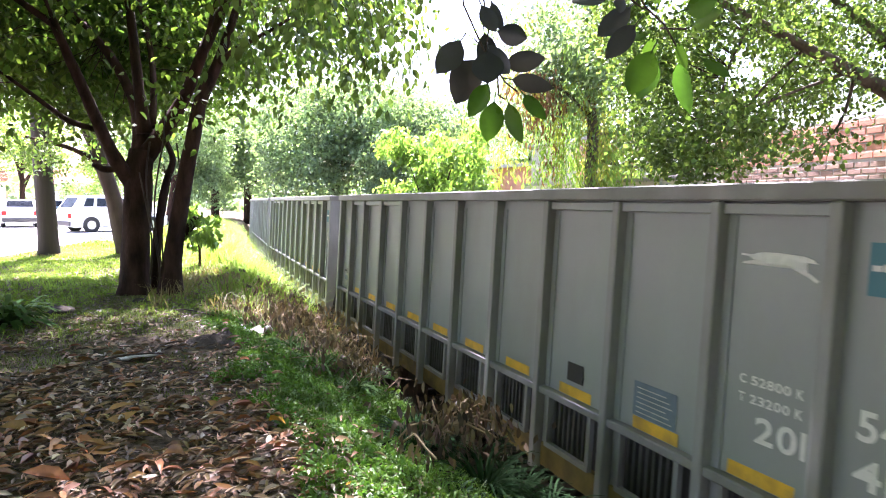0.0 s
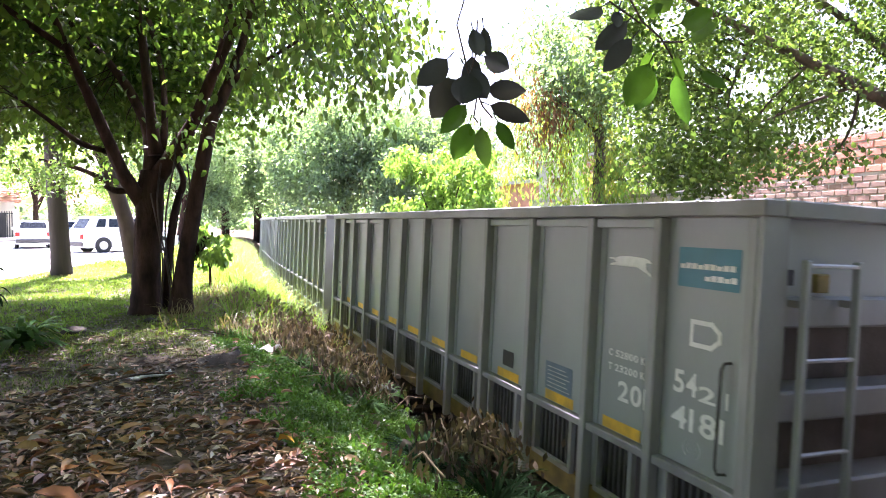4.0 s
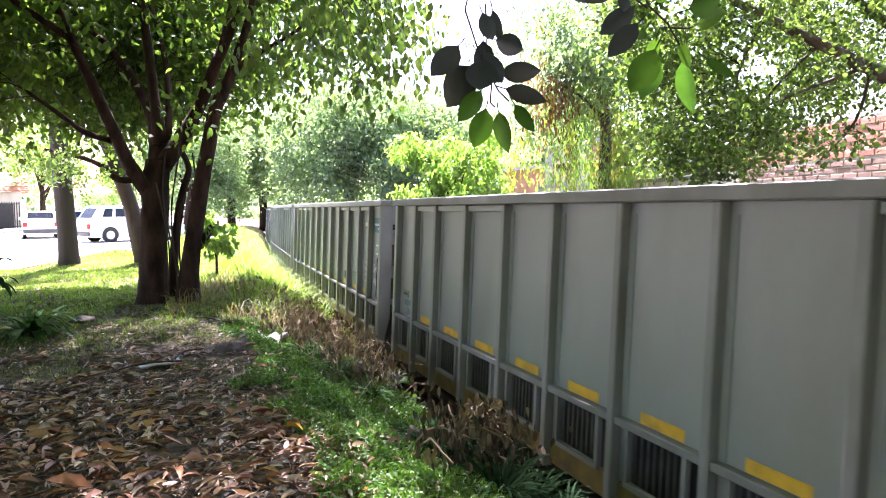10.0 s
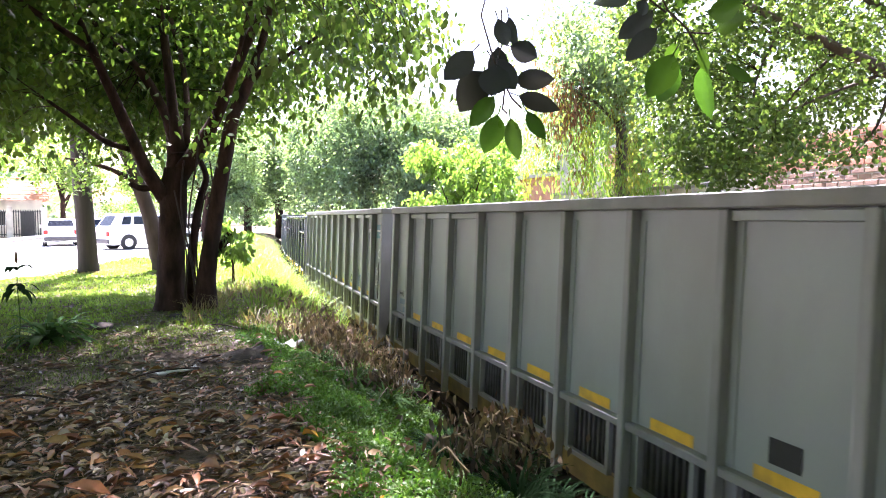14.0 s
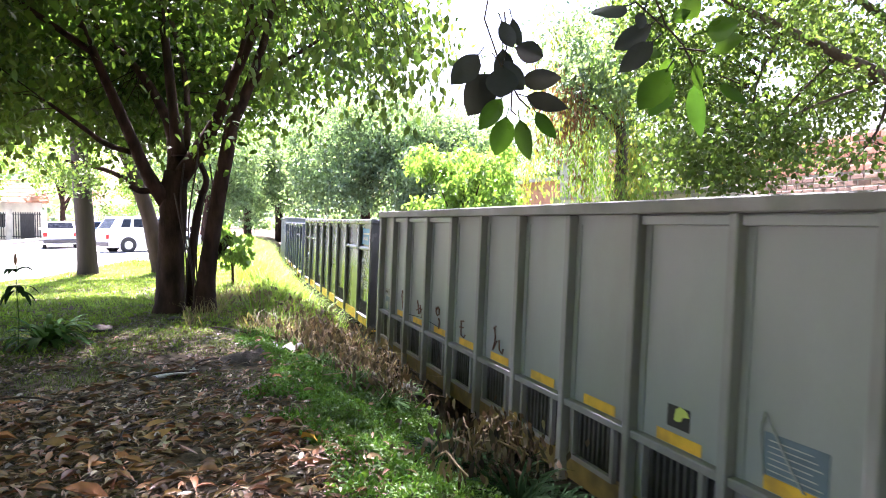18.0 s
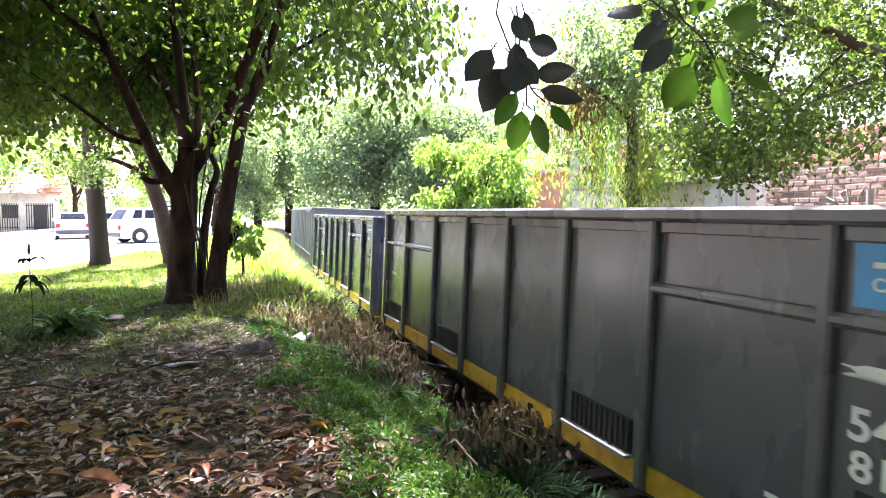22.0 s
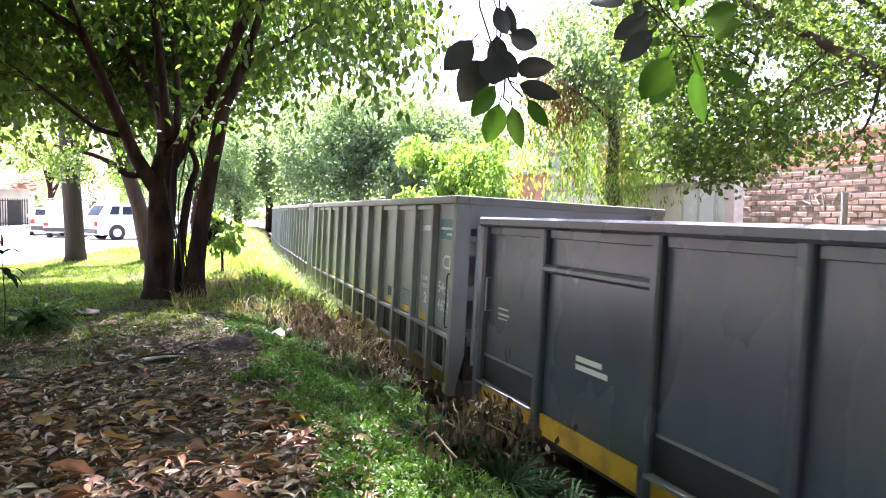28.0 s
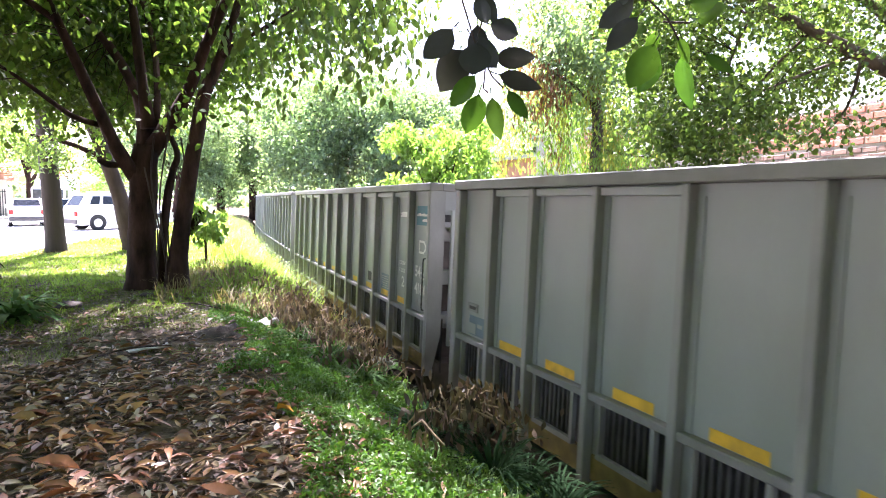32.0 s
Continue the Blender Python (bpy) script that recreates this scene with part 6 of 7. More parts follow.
def curled(name, X, Y, size, material, rng, zo):
    """Long curled fallen leaves lying on the ground: 8 triangles each."""
    n = len(X)
    a = rng.uniform(0, 2 * np.pi, n)
    ln = size * rng.uniform(0.55, 1.6, n)
    wd = ln * rng.uniform(0.13, 0.32, n)
    cup = wd * rng.uniform(0.0, 0.9, n)
    arch = ln * rng.uniform(-0.08, 0.16, n)
    tilt = np.abs(rng.normal(0, 0.22, n))
    roll = rng.normal(0, 0.65, n)
    prof = ((0.0, 0.06), (0.3, 0.9), (0.65, 0.85), (1.0, 0.03))
    d = np.stack([np.cos(a), np.sin(a), np.zeros(n)], 1)
    s = np.stack([-np.sin(a), np.cos(a), np.zeros(n)], 1)
    z0 = ground_z(X, Y) + zo + rng.uniform(0, 0.015, n)
    V = []
    for f, w in prof:
        for e in (-1, 0, 1):
            z = z0 + arch * 4 * f * (1 - f) + cup * abs(e) * w + np.maximum(0, tilt * (f - 0.5) * ln) + e * w * wd * 0.5 * np.sin(roll)
            V.append(np.stack([X, Y, z], 1) + d * ((f - 0.5) * ln)[:, None] + s * (e * 0.5 * w * wd)[:, None])
    V = np.stack(V, 1).reshape(-1, 3)
    i = 12 * np.arange(n)[:, None]
    F = np.concatenate([i + [3 * r + c, 3 * r + c + 1, 3 * r + c + 4, 3 * r + c + 3] for r in range(3) for c in range(2)], 1).reshape(-1, 4)
    return mesh_np(name, V, F, material)


build_cover()


def one_leaf(name, x, y, size, heading, material, label, zo=0.045):
    rng = np.random.default_rng(int(1000 * (x + y)) % 9999)
    me = curled(name, np.array([0.0]), np.array([0.0]), size, material, rng, 0.0)
    me.transform(Matrix.Translation((0, 0, -gz(0, 0))))
    tagged(put(name, me, m=pose(x, y, gz(x, y) + zo, 0, 0, heading)), label, "leaf")


one_leaf("fallen_leaf", 0.74, 4.36, 0.15, 20, "yellow_leaf", "single bright yellow fallen leaf")
one_leaf("fallen_leaf", 0.95, 3.35, 0.09, 80, "yellow_leaf", "small yellow fallen leaf in the grass", 0.06)
for x, y, s, h in ((-1.0, 3.05, 0.19, 30), (-0.55, 4.05, 0.2, 60), (-0.05, 4.25, 0.2, 100), (-0.9, 3.55, 0.2, 150), (-0.3, 3.1, 0.2, 10), (0.25, 3.35, 0.2, 70), (0.45, 3.9, 0.2, 130), (-1.2, 4.4, 0.2, 0)):
    one_leaf("fallen_leaf", x, y, s, h, "litter_red", "large brown leathery fallen leaf", 0.06)


def strap_plant(name, x, y, n, length, width, label, seed, material="strap", z=None, fan=1.0):
    rng = np.random.default_rng(seed)
    t = empty(name, pose(x, y, gz(x, y) if z is None else z), label, "plant")
    for b in range(3):
        V, F = [], []
        for k in range(n // 3):
            a = rng.uniform(0, 2 * math.pi)
            ln, up = length * rng.uniform(0.6, 1.15), rng.uniform(0.5, 1.35)
            r0 = rng.uniform(0, 0.10)
            d = np.array([math.cos(a), math.sin(a), 0])
            s = np.array([-math.sin(a), math.cos(a), 0])
            p = d * r0
            ang = up
            i0 = len(V)
            for j in range(7):
                w = width * (0.5 + 0.9 * math.sin(math.pi * min(1, (j + 0.8) / 7.2))) * 0.5
                V += [p - s * w + [0, 0, 0.3 * w], p + s * w + [0, 0, 0.3 * w]]
                if j:
                    F.append((i0 + 2 * j - 2, i0 + 2 * j - 1, i0 + 2 * j + 1, i0 + 2 * j))
                p = p + (d * math.cos(ang) + np.array([0, 0, math.sin(ang)])) * ln / 6
                ang -= rng.uniform(0.18, 0.42) * fan
        put("foliage", mesh_np("foliage", np.array(V), np.array(F), material), t)
    return t


strap_plant("strap_plant", -1.62, 9.3, 84, 0.62, 0.045, "green strap-leaved plant clump on shaded soil", 1, "strap_green")
strap_plant("strap_plant", -2.55, 8.6, 60, 0.6, 0.045, "green strap-leaved plant clump at the bed's edge", 2, "strap_green")
strap_plant("strap_plant", 1.72, 4.3, 189, 0.45, 0.012, "dark strappy plant clump low on the cutting slope", 3)
strap_plant("strap_plant", 2.12, 4.2, 198, 0.46, 0.012, "dark strappy plant clump beside dead stalks", 4)
strap_plant("strap_plant", 2.42, 4.05, 198, 0.5, 0.012, "strappy plant clump with long arching leaves", 5)
strap_plant("strap_plant", 1.95, 3.7, 168, 0.45, 0.012, "dark strappy plant clump in green cover", 6)
strap_plant("strap_plant", 2.35, 3.55, 168, 0.5, 0.012, "dark strappy plant clump at the ballast's edge", 13)
strap_plant("strap_plant", 1.85, 4.6, 90, 0.42, 0.018, "dark strappy plant clump under the dead stalks", 14)
strap_plant("strap_plant", 1.55, 6.6, 120, 0.36, 0.015, "green tussock of strap leaves on the slope", 7, "strap_green")
strap_plant("strap_plant", 1.35, 7.3, 105, 0.30, 0.014, "fresh green tussock on the slope", 8, "strap_green")
strap_plant("strap_plant", 1.75, 6.0, 120, 0.34, 0.015, "arching green tussock on the slope", 9, "strap_green")
strap_plant("strap_plant", -1.95, 3.9, 24, 0.3, 0.03, "small green plant among fallen leaves", 10, "cover")
strap_plant("strap_plant", 2.45, 7.7, 40, 0.32, 0.06, "broad-leaved weed beside the ballast", 12, "cover")


def sprout():
    rng = np.random.default_rng(3)
    t = empty("seedling", pose(-1.90, 9.1, gz(-1.90, 9.1)), "slender seedling with a whorl of long dark leaves", "plant")
    part("stem", rod([(0, 0, 0), (0.02, 0, 0.4), (0.0, 0.0, 0.8), (0.01, 0, 1.05)], 0.006, 6), "strap_green", t)
    for k in range(16):
        a = 2 * math.pi * k / 5.5 + rng.normal() * 0.2
        z = (0.96, 0.78, 0.74)[k % 3]
        d, s = np.array([math.cos(a), math.sin(a), 0]), np.array([-math.sin(a), math.cos(a), 0])
        V, F, p, ang = [], [], np.array([0, 0, z]), 0.55 - 0.35 * (k % 3)
        for j in range(7):
            w = 0.036 * math.sin(math.pi * (j + 0.4) / 6.8)
            V += [p - s * w + [0, 0, 0.4 * w], p + s * w + [0, 0, 0.4 * w]]
            if j:
                F.append((2 * j - 2, 2 * j - 1, 2 * j + 1, 2 * j))
            p = p + (d * math.cos(ang) + np.array([0, 0, math.sin(ang)])) * 0.048
            ang -= 0.22
        put("leaf", mesh_np("leaf", np.array(V), np.array(F), "strap"), t)
    part("bud", lathe([(1.05, 0.009), (1.09, 0.020), (1.15, 0.016), (1.20, 0.005)], "z", 8), "leaf_rust", t)


sprout()


def dead_weeds():
    rng = np.random.default_rng(8)
    # a heap of dead stalks with hanging shrivelled leaves above the strappy plants
    t = empty("dead_stalks", pose(1.90, 4.35, gz(1.90, 4.35) - 0.08), "heap of dead brown stalks with shrivelled hanging leaves", "dead plant")
    L = []
    for k in range(13):
        a = -0.75 + 0.14 * k + rng.normal() * 0.05
        pts = [(-0.50 + 0.045 * k, -0.1 + rng.normal() * 0.1, 0.05)]
        for j in range(1, 6):
            f = j / 5
            pts.append((pts[0][0] + 0.75 * f * math.cos(a * 1.5), pts[0][1] + 0.5 * f * math.sin(a), 0.05 + 0.46 * math.sin(math.pi * (0.08 + 0.62 * f)) * rng.uniform(0.7, 1.0)))
        part("stalk", rod(pts, 0.008, 5), "dead", t)
        for p in pts[2:]:
            L += [np.array(p) + rng.normal(size=3) * 0.07 for _ in range(10)]
    put("dead_foliage", leaf_cloud("dead_foliage", np.array(L), 0.085, "dead_heap", rng, 0.36, 1.8, 0.1, oval=True), t, "curled dead leaves")
    L = [np.array((rng.normal() * 0.34 - 0.15, rng.normal() * 0.16 - 0.05, 0.12 + abs(rng.normal()) * 0.12)) for _ in range(900)]
    put("dead_foliage", leaf_cloud("dead_foliage", np.array(L), 0.075, "litter_dark", rng, 0.5, 1.2, 0.1), t)
    # tangled dead weeds along the slope: arching stalks with curled leaves hanging from them
    band = lambda X, Y: (lateral(X, Y) > 1.30 - 0.08 * (Y - 6.5) + 0.15 * np.sin(2 * Y)) & (lateral(X, Y) < 2.15 + 0.12 * np.clip(Y - 7, 0, 5)) & (patchy(X, Y, 1.0, 6) > -0.9)
    X, Y = scatter(rng, 1500, 0.3, 2.8, 6.3, 14.0, band)
    tagged(put("dead_weeds", blades("dead_weeds", X, Y, 0.34, 0.012, "dead", rng, 2.2)), "thin dead straw among the weeds", "dead weeds", kind="stuff")
    X, Y = scatter(rng, 700, 0.3, 2.8, 6.3, 12.2, band)
    A = np.stack([X, Y, ground_z(X, Y) - 0.02], 1)
    a = rng.uniform(0, 6.28, len(A))
    B = A + np.stack([np.cos(a), np.sin(a), np.zeros(len(A))], 1) * rng.uniform(0.10, 0.42, (len(A), 1)) + np.array([0, 0, 1]) * rng.uniform(0.05, 0.42, (len(A), 1))
    tagged(put("dead_stems", twigs_mesh("dead_stems", A, B, 0.007, "dead", rng, 0.12)), "arching dead brown stems", "dead weeds", kind="stuff")
    P = np.concatenate([clumps(rng, B, 5, 0.05), clumps(rng, (A + 2 * B) / 3, 4, 0.06)])
    P[:, 2] = np.maximum(P[:, 2], ground_z(P[:, 0], P[:, 1]) + 0.02)
    tagged(put("dead_leaves", leaf_cloud("dead_leaves", P, 0.098, "dead_dark", rng, 0.34, 1.3, 0.1, oval=True)), "shrivelled brown leaves hanging on dead weeds", "dead weeds", kind="stuff")
    P = clumps(rng, B[::3], 4, 0.06)
    tagged(put("dead_leaves", leaf_cloud("dead_leaves", P, 0.10, "litter_dark", rng, 0.4, 1.0, 0.1, oval=True)), "dark rotten leaves under the dead weeds", "dead weeds", kind="stuff")
    X, Y = scatter(rng, 3600, 0.3, 2.75, 9.2, 14.0, lambda X, Y: (lateral(X, Y) > 1.0) & (patchy(X, Y, 1.4, 3) > 0.1))
    tagged(put("weed_grass", blades("weed_grass", X, Y, 0.42, 0.012, "grass", rng, 1.1)), "green grass growing through the dead weeds", "grass", kind="stuff")
    X, Y = scatter(rng, 2600, 1.6, 2.8, 2.8, 10, lambda X, Y: (lateral(X, Y) > 2.2) & (patchy(X, Y, 1.3, 1) > 0.2))
    P = np.stack([X, Y, ground_z(X, Y) + rng.uniform(0.0, 0.2, len(X))], 1)
    tagged(put("weeds", leaf_cloud("weeds", P, 0.06, "cover", rng, 0.6, 0.2, 0.8)), "green weeds beside the ballast", "weeds", kind="stuff")


dead_weeds()


def loose_bits():
    def slab(name, x, y, lx, ly, h, rz, mt, label, cat, rx=0, ry=0, zo=0.02):
        rng = np.random.default_rng(int(99 * (x + 3 * y)))
        bm = bmesh.new()
        bmesh.ops.create_grid(bm, x_segments=5, y_segments=3, size=0.5)
        for v in bm.verts:
            v.co = Vector((v.co.x * lx, v.co.y * ly * (1 + 0.2 * rng.normal()), h * rng.uniform(-0.6, 1.0)))
        r = bmesh.ops.solidify(bm, geom=bm.faces[:], thickness=0.012)
        ob = part(name, bm, mt, None)
        ob.matrix_basis = pose(x, y, gz(x, y) + zo + 0.01, rx, ry, rz)
        tagged(ob, label, cat)
    slab("plastic_scrap", 2.22, 7.25, 0.62, 0.13, 0.06, 128, "plastic", "dirty white plastic strip lying on the slope", "litter", zo=0.10)
    slab("plastic_scrap", 2.62, 7.0, 0.3, 0.1, 0.03, 110, "plastic", "dirty white plastic scrap beside the ballast", "litter", zo=0.06)
    slab("plastic_bag", 1.10, 7.95, 0.36, 0.15, 0.06, 150, "plastic", "crumpled white plastic bag on the slope", "litter", zo=0.07)
    slab("paper_scrap", -0.12, 7.0, 0.42, 0.12, 0.03, 20, "plastic", "crumpled pale paper among fallen leaves", "litter", zo=0.03)
    slab("paper_scrap", -2.7, 5.6, 0.14, 0.10, 0.02, 60, "plastic", "small pale scrap on the leaf litter", "litter", zo=0.03)
    # heaped soil
    rng = np.random.default_rng(17)
    n = 18
    X, Y = np.meshgrid(np.linspace(-0.5, 0.5, n), np.linspace(-0.4, 0.4, n))
    Z = 0.11 * np.exp(-(X / 0.28) ** 2 - (Y / 0.22) ** 2) * (1 + 0.3 * np.sin(17 * X + 5) * np.sin(21 * Y)) + 0.018 * rng.normal(size=X.shape) * np.exp(-(X / 0.3) ** 2 - (Y / 0.3) ** 2) - 0.02
    x0, y0 = 0.62, 7.6
    Z = Z + ground_z(X + x0, Y + y0) - gz(x0, y0)
    i = (np.arange(n - 1)[:, None] * n + np.arange(n - 1)[None]).ravel()
    me = mesh_np("soil_mound", np.stack([X, Y, Z], -1).reshape(-1, 3), np.stack([i, i + 1, i + n + 1, i + n], 1), "soil", True)
    tagged(put("soil_mound", me, m=pose(x0, y0, gz(x0, y0))), "small dark mound of heaped soil", "mound")
    for x, y, ln, rz in ((-0.25, 6.9, 0.7, 25), (0.15, 7.3, 0.5, 60), (-1.3, 6.2, 0.6, -20), (0.5, 9.4, 0.8, 130), (-0.4, 5.0, 0.35, 80)):
        pts = [(ln * (f - 0.5), 0.04 * math.sin(5 * f + x), 0.02 + 0.03 * math.sin(3 * f)) for f in (0, 0.25, 0.5, 0.75, 1)]
        ob = part("fallen_stick", rod(pts, 0.009, 5), "bark_pale", None)
        ob.matrix_basis = pose(x, y, gz(x, y) + 0.03, 0, 0, rz)
        tagged(ob, "dry fallen stick on leaf litter", "stick")
    for x, y, s in ((-1.15, 10.2, 0.16), (-2.1, 10.6, 0.12), (-0.2, 10.9, 0.1)):
        bm = bmesh.new()
        bmesh.ops.create_icosphere(bm, subdivisions=2, radius=s)
        for v in bm.verts:
            v.co *= 1 + 0.15 * math.sin(9 * v.co.x / s + 5 * v.co.y / s)
            v.co.z *= 0.5
        ob = part("stone", bm, "soil", None, smooth=True)
        ob.matrix_basis = pose(x, y, gz(x, y) + s * 0.25)
        tagged(ob, "half-buried dark stone on the bank", "stone")


loose_bits()


# ---- hanging boughs close to the eye ----
def big_leaf(length, width, droop, fold=0.25):
    """One leathery leaf along +x from its stalk, drooping in z."""
    bm = bmesh.new()
    n = 7
    rows_ = []
    for j in range(n):
        f = j / (n - 1)
        w = width * 0.5 * (math.sin(math.pi * min(1, f ** 0.85)) ** 0.75 if 0 < f < 1 else 0.02)
        z = -droop * length * f * f
        x = 0.03 + length * f
        rows_.append([bm.verts.new((x, e * w, z + fold * abs(e) * w)) for e in (-1, -0.5, 0, 0.5, 1)])
    for a, b in zip(rows_, rows_[1:]):
        for j in range(4):
            bm.faces.new((a[j], a[j + 1], b[j + 1], b[j]))
    tube_into(bm, [(0, 0, 0), (0.02, 0, 0.003), (0.04, 0, -0.001)], [0.0025, 0.002, 0.0015], 5)
    return bm


BOUGHS = []          # (thing, pivot, metres per unit)
RIGHT, UP, AHEAD = Vector((0.92, -0.392, 0.0)), Vector((0.023, 0.055, 0.998)), Vector((0.391, 0.918, -0.06))


def bough_pose(pivot, swing, sink, k):
    """Swing in degrees to the right, sink in units."""
    m = Matrix((RIGHT, UP, AHEAD)).transposed().to_4x4()
    return Matrix.Translation(Vector(pivot) - UP * (sink * k)) @ m @ Matrix.Rotation(radians(swing), 4, "Z")


def bough(pivot, k, stalks, leaves, label, seed, leafage, dark=()):
    """A hanging twig: stalks and leaves are laid out in units of k metres right of and below the pivot."""
    rng = np.random.default_rng(seed)
    t = new("hanging_twig")
    tagged(t, label, "twig", "hanging twigs")
    for pts in stalks:
        part("stalk", rod([(x * k, -y * k, rng.normal() * 0.01) for x, y in pts], 0.0028, 6), "bark_pale", t)
    for x0, y0, x1, y1, w in leaves + dark:
        ln = math.hypot(x1 - x0, y1 - y0) * k * (1.12 if seed == 1 else 0.98)
        bm = big_leaf(ln, w * k * (1.12 if seed == 1 else 0.95), rng.uniform(0.0, 0.18), rng.uniform(0.08, 0.3))
        a = math.atan2(-(y1 - y0), x1 - x0)
        m = Matrix.Translation((x0 * k, -y0 * k, rng.uniform(-0.05, 0.05))) @ Matrix.Rotation(a, 4, "Z") @ Matrix.Rotation(rng.normal() * 0.28, 4, "Y") @ Matrix.Rotation(rng.normal() * 0.35, 4, "X")
        part("leaf", bm, "leaf_silhouette" if (x0, y0, x1, y1, w) in dark[:4] else ("leaf_big" if y1 > 235 else leafage), t, m=m, smooth=True)
    t.matrix_basis = bough_pose(pivot, 0, 0, k)
    BOUGHS.append((t, pivot, k))


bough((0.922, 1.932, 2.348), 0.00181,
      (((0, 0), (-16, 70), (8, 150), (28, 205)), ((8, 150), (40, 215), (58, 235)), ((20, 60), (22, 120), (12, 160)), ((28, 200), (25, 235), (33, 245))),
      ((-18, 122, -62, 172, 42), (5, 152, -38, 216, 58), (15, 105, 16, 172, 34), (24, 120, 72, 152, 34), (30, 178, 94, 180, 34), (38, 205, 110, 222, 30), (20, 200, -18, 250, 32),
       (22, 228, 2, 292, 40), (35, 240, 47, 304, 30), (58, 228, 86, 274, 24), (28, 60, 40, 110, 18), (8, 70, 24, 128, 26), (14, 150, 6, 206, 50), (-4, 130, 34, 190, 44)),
      "hanging twig of leathery leaves, coloured dark as silhouettes against the sky", 1, "leaf_silhouette")
bough((1.197, 1.481, 2.237), 0.00155,
      (((0, 0), (4, 35), (24, 75), (53, 110), (85, 141)), ((24, 75), (-33, 38)), ((53, 110), (99, 112))),
      ((39, 139, -1, 218, 56), (67, 145, 31, 211, 44), (79, 118, 90, 168, 23), (99, 112, 169, 71, 40), (121, 146, 166, 188, 28), (27, 102, 12, 124, 25), (24, 71, 56, 47, 25)),
      "hanging twig of broad backlit green leaves overhead", 2, "leaf_big",
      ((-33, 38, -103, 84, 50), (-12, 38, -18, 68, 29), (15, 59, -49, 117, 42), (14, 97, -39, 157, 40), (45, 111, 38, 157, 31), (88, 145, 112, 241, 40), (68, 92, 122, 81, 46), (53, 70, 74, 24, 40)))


# ---- the street ----
def build_street():
    near = [(float(road_edge(np.array(y))), y) for y in (-60, 0, 8, 12, 16, 20, 25.5, 29, 34, 60, 160)]
    bm = bmesh.new()
    left = ((-112, -60), (-70, 4), (-52, 17), (-34, 26), (-24, 31), (-16, 36), (-12, 41), (-10.5, 44), (-10, 50), (-9.5, 60), (-12, 160))
    p = [bm.verts.new((x, y, 0.03)) for x, y in near]
    q = [bm.verts.new((x, y, 0.03)) for x, y in left]
    for j in range(len(p) - 1):
        bm.faces.new((p[j], p[j + 1], q[j + 1], q[j]))
    bmesh.ops.recalc_face_normals(bm, faces=bm.faces)
    if bm.faces[0].normal.z < 0:
        bmesh.ops.reverse_faces(bm, faces=bm.faces)
    tagged(part("road", bm, "asphalt", None), "sun-bleached pale street past the lawn", "road", kind="structure")
    pts = ((-9.5, 60), (-10.5, 44), (-16, 36), (-34, 26), (-70, 10))
    bm = bmesh.new()
    inner = [bm.verts.new((x, y, 0.16)) for x, y in pts]
    outer = [bm.verts.new((x - 1.6, y + 1.6, 0.16)) for x, y in pts]
    low = [bm.verts.new((x, y, 0.0)) for x, y in pts]
    for j in range(len(pts) - 1):
        bm.faces.new((inner[j], inner[j + 1], outer[j + 1], outer[j]))
        bm.faces.new((low[j], low[j + 1], inner[j + 1], inner[j]))
    bmesh.ops.recalc_face_normals(bm, faces=bm.faces)
    tagged(part("pavement", bm, "concrete", None), "pale concrete pavement with kerb before the houses", "pavement", kind="structure")
    rng = np.random.default_rng(71)
    X, Y = scatter(rng, 14000, -24, -9, 30, 52, lambda X, Y: (X < np.interp(Y, [26, 36, 44, 60], [-36, -17.8, -12.3, -11.3])) & (X > np.interp(Y, [26, 36, 44, 60], [-42, -22, -15, -13])))
    tagged(put("verge_grass", blades("verge_grass", X, Y, 0.16, 0.05, "grass", rng, 0.8)), "sunlit grass verge before the houses", "grass", kind="stuff")
    # pole
    p = empty("utility_pole", pose(-2.62, 21.0, gz(-2.62, 21.0)), "stout weathered grey-brown timber utility pole", "pole")
    bm = bmesh.new()
    limb_tube(bm, [(0, 0, -0.2, 0.30), (-0.01, 0, 0.06, 0.285), (-0.02, 0, 0.5, 0.255), (-0.10, 0, 2.4, 0.235), (-0.19, 0, 4.6, 0.215), (-0.27, 0, 9.2, 0.18)], 16, 0.02, rng)
    part("shaft", bm, "pole", p, smooth=True)
    part("cross_arm", boxes((-1.2, 0.8, -0.08, 0.08, 8.5, 8.64)), "pole", p)
    for z in (5.2, 5.5):
        pts = [(-2.75 - 1.2 * k, 21.0 + 2.6 * k, z - 0.05 * k * (12 - k) * 0.35) for k in range(13)]
        tagged(part("cable", rod(pts, 0.018, 5), "black", None), "black overhead cable slung from the pole", "cable")
    C = np.array([(-2.5 + rng.normal() * 0.4, 21.0 + rng.normal() * 0.3, 0.05) for _ in range(700)])
    tagged(put("dry_grass_ring", blades("dry_grass_ring", C[:, 0], C[:, 1], 0.1, 0.018, "grass_dry", rng, 1.0)), "dry grass round the pole's foot", "grass", kind="stuff")
    part_slab = boxes((-0.55, 0.55, -0.3, 0.3, -0.02, 0.10))
    ob = part("concrete_slab", part_slab, "concrete", None, bevel=0.02)
    ob.matrix_basis = pose(-1.2, 26.6, gz(-1.2, 26.6), 0, 2, 18)
    tagged(ob, "broken pale concrete slab at the kerb", "slab")
    X, Y = rng.normal(-1.7, 0.22, 200), rng.normal(26.8, 0.2, 200)
    tagged(put("kerb_weeds", blades("kerb_weeds", X, Y, 0.28, 0.03, "leaf_far", rng, 1.0)), "tuft of dark weeds at the kerb", "weeds", kind="stuff")


build_street()


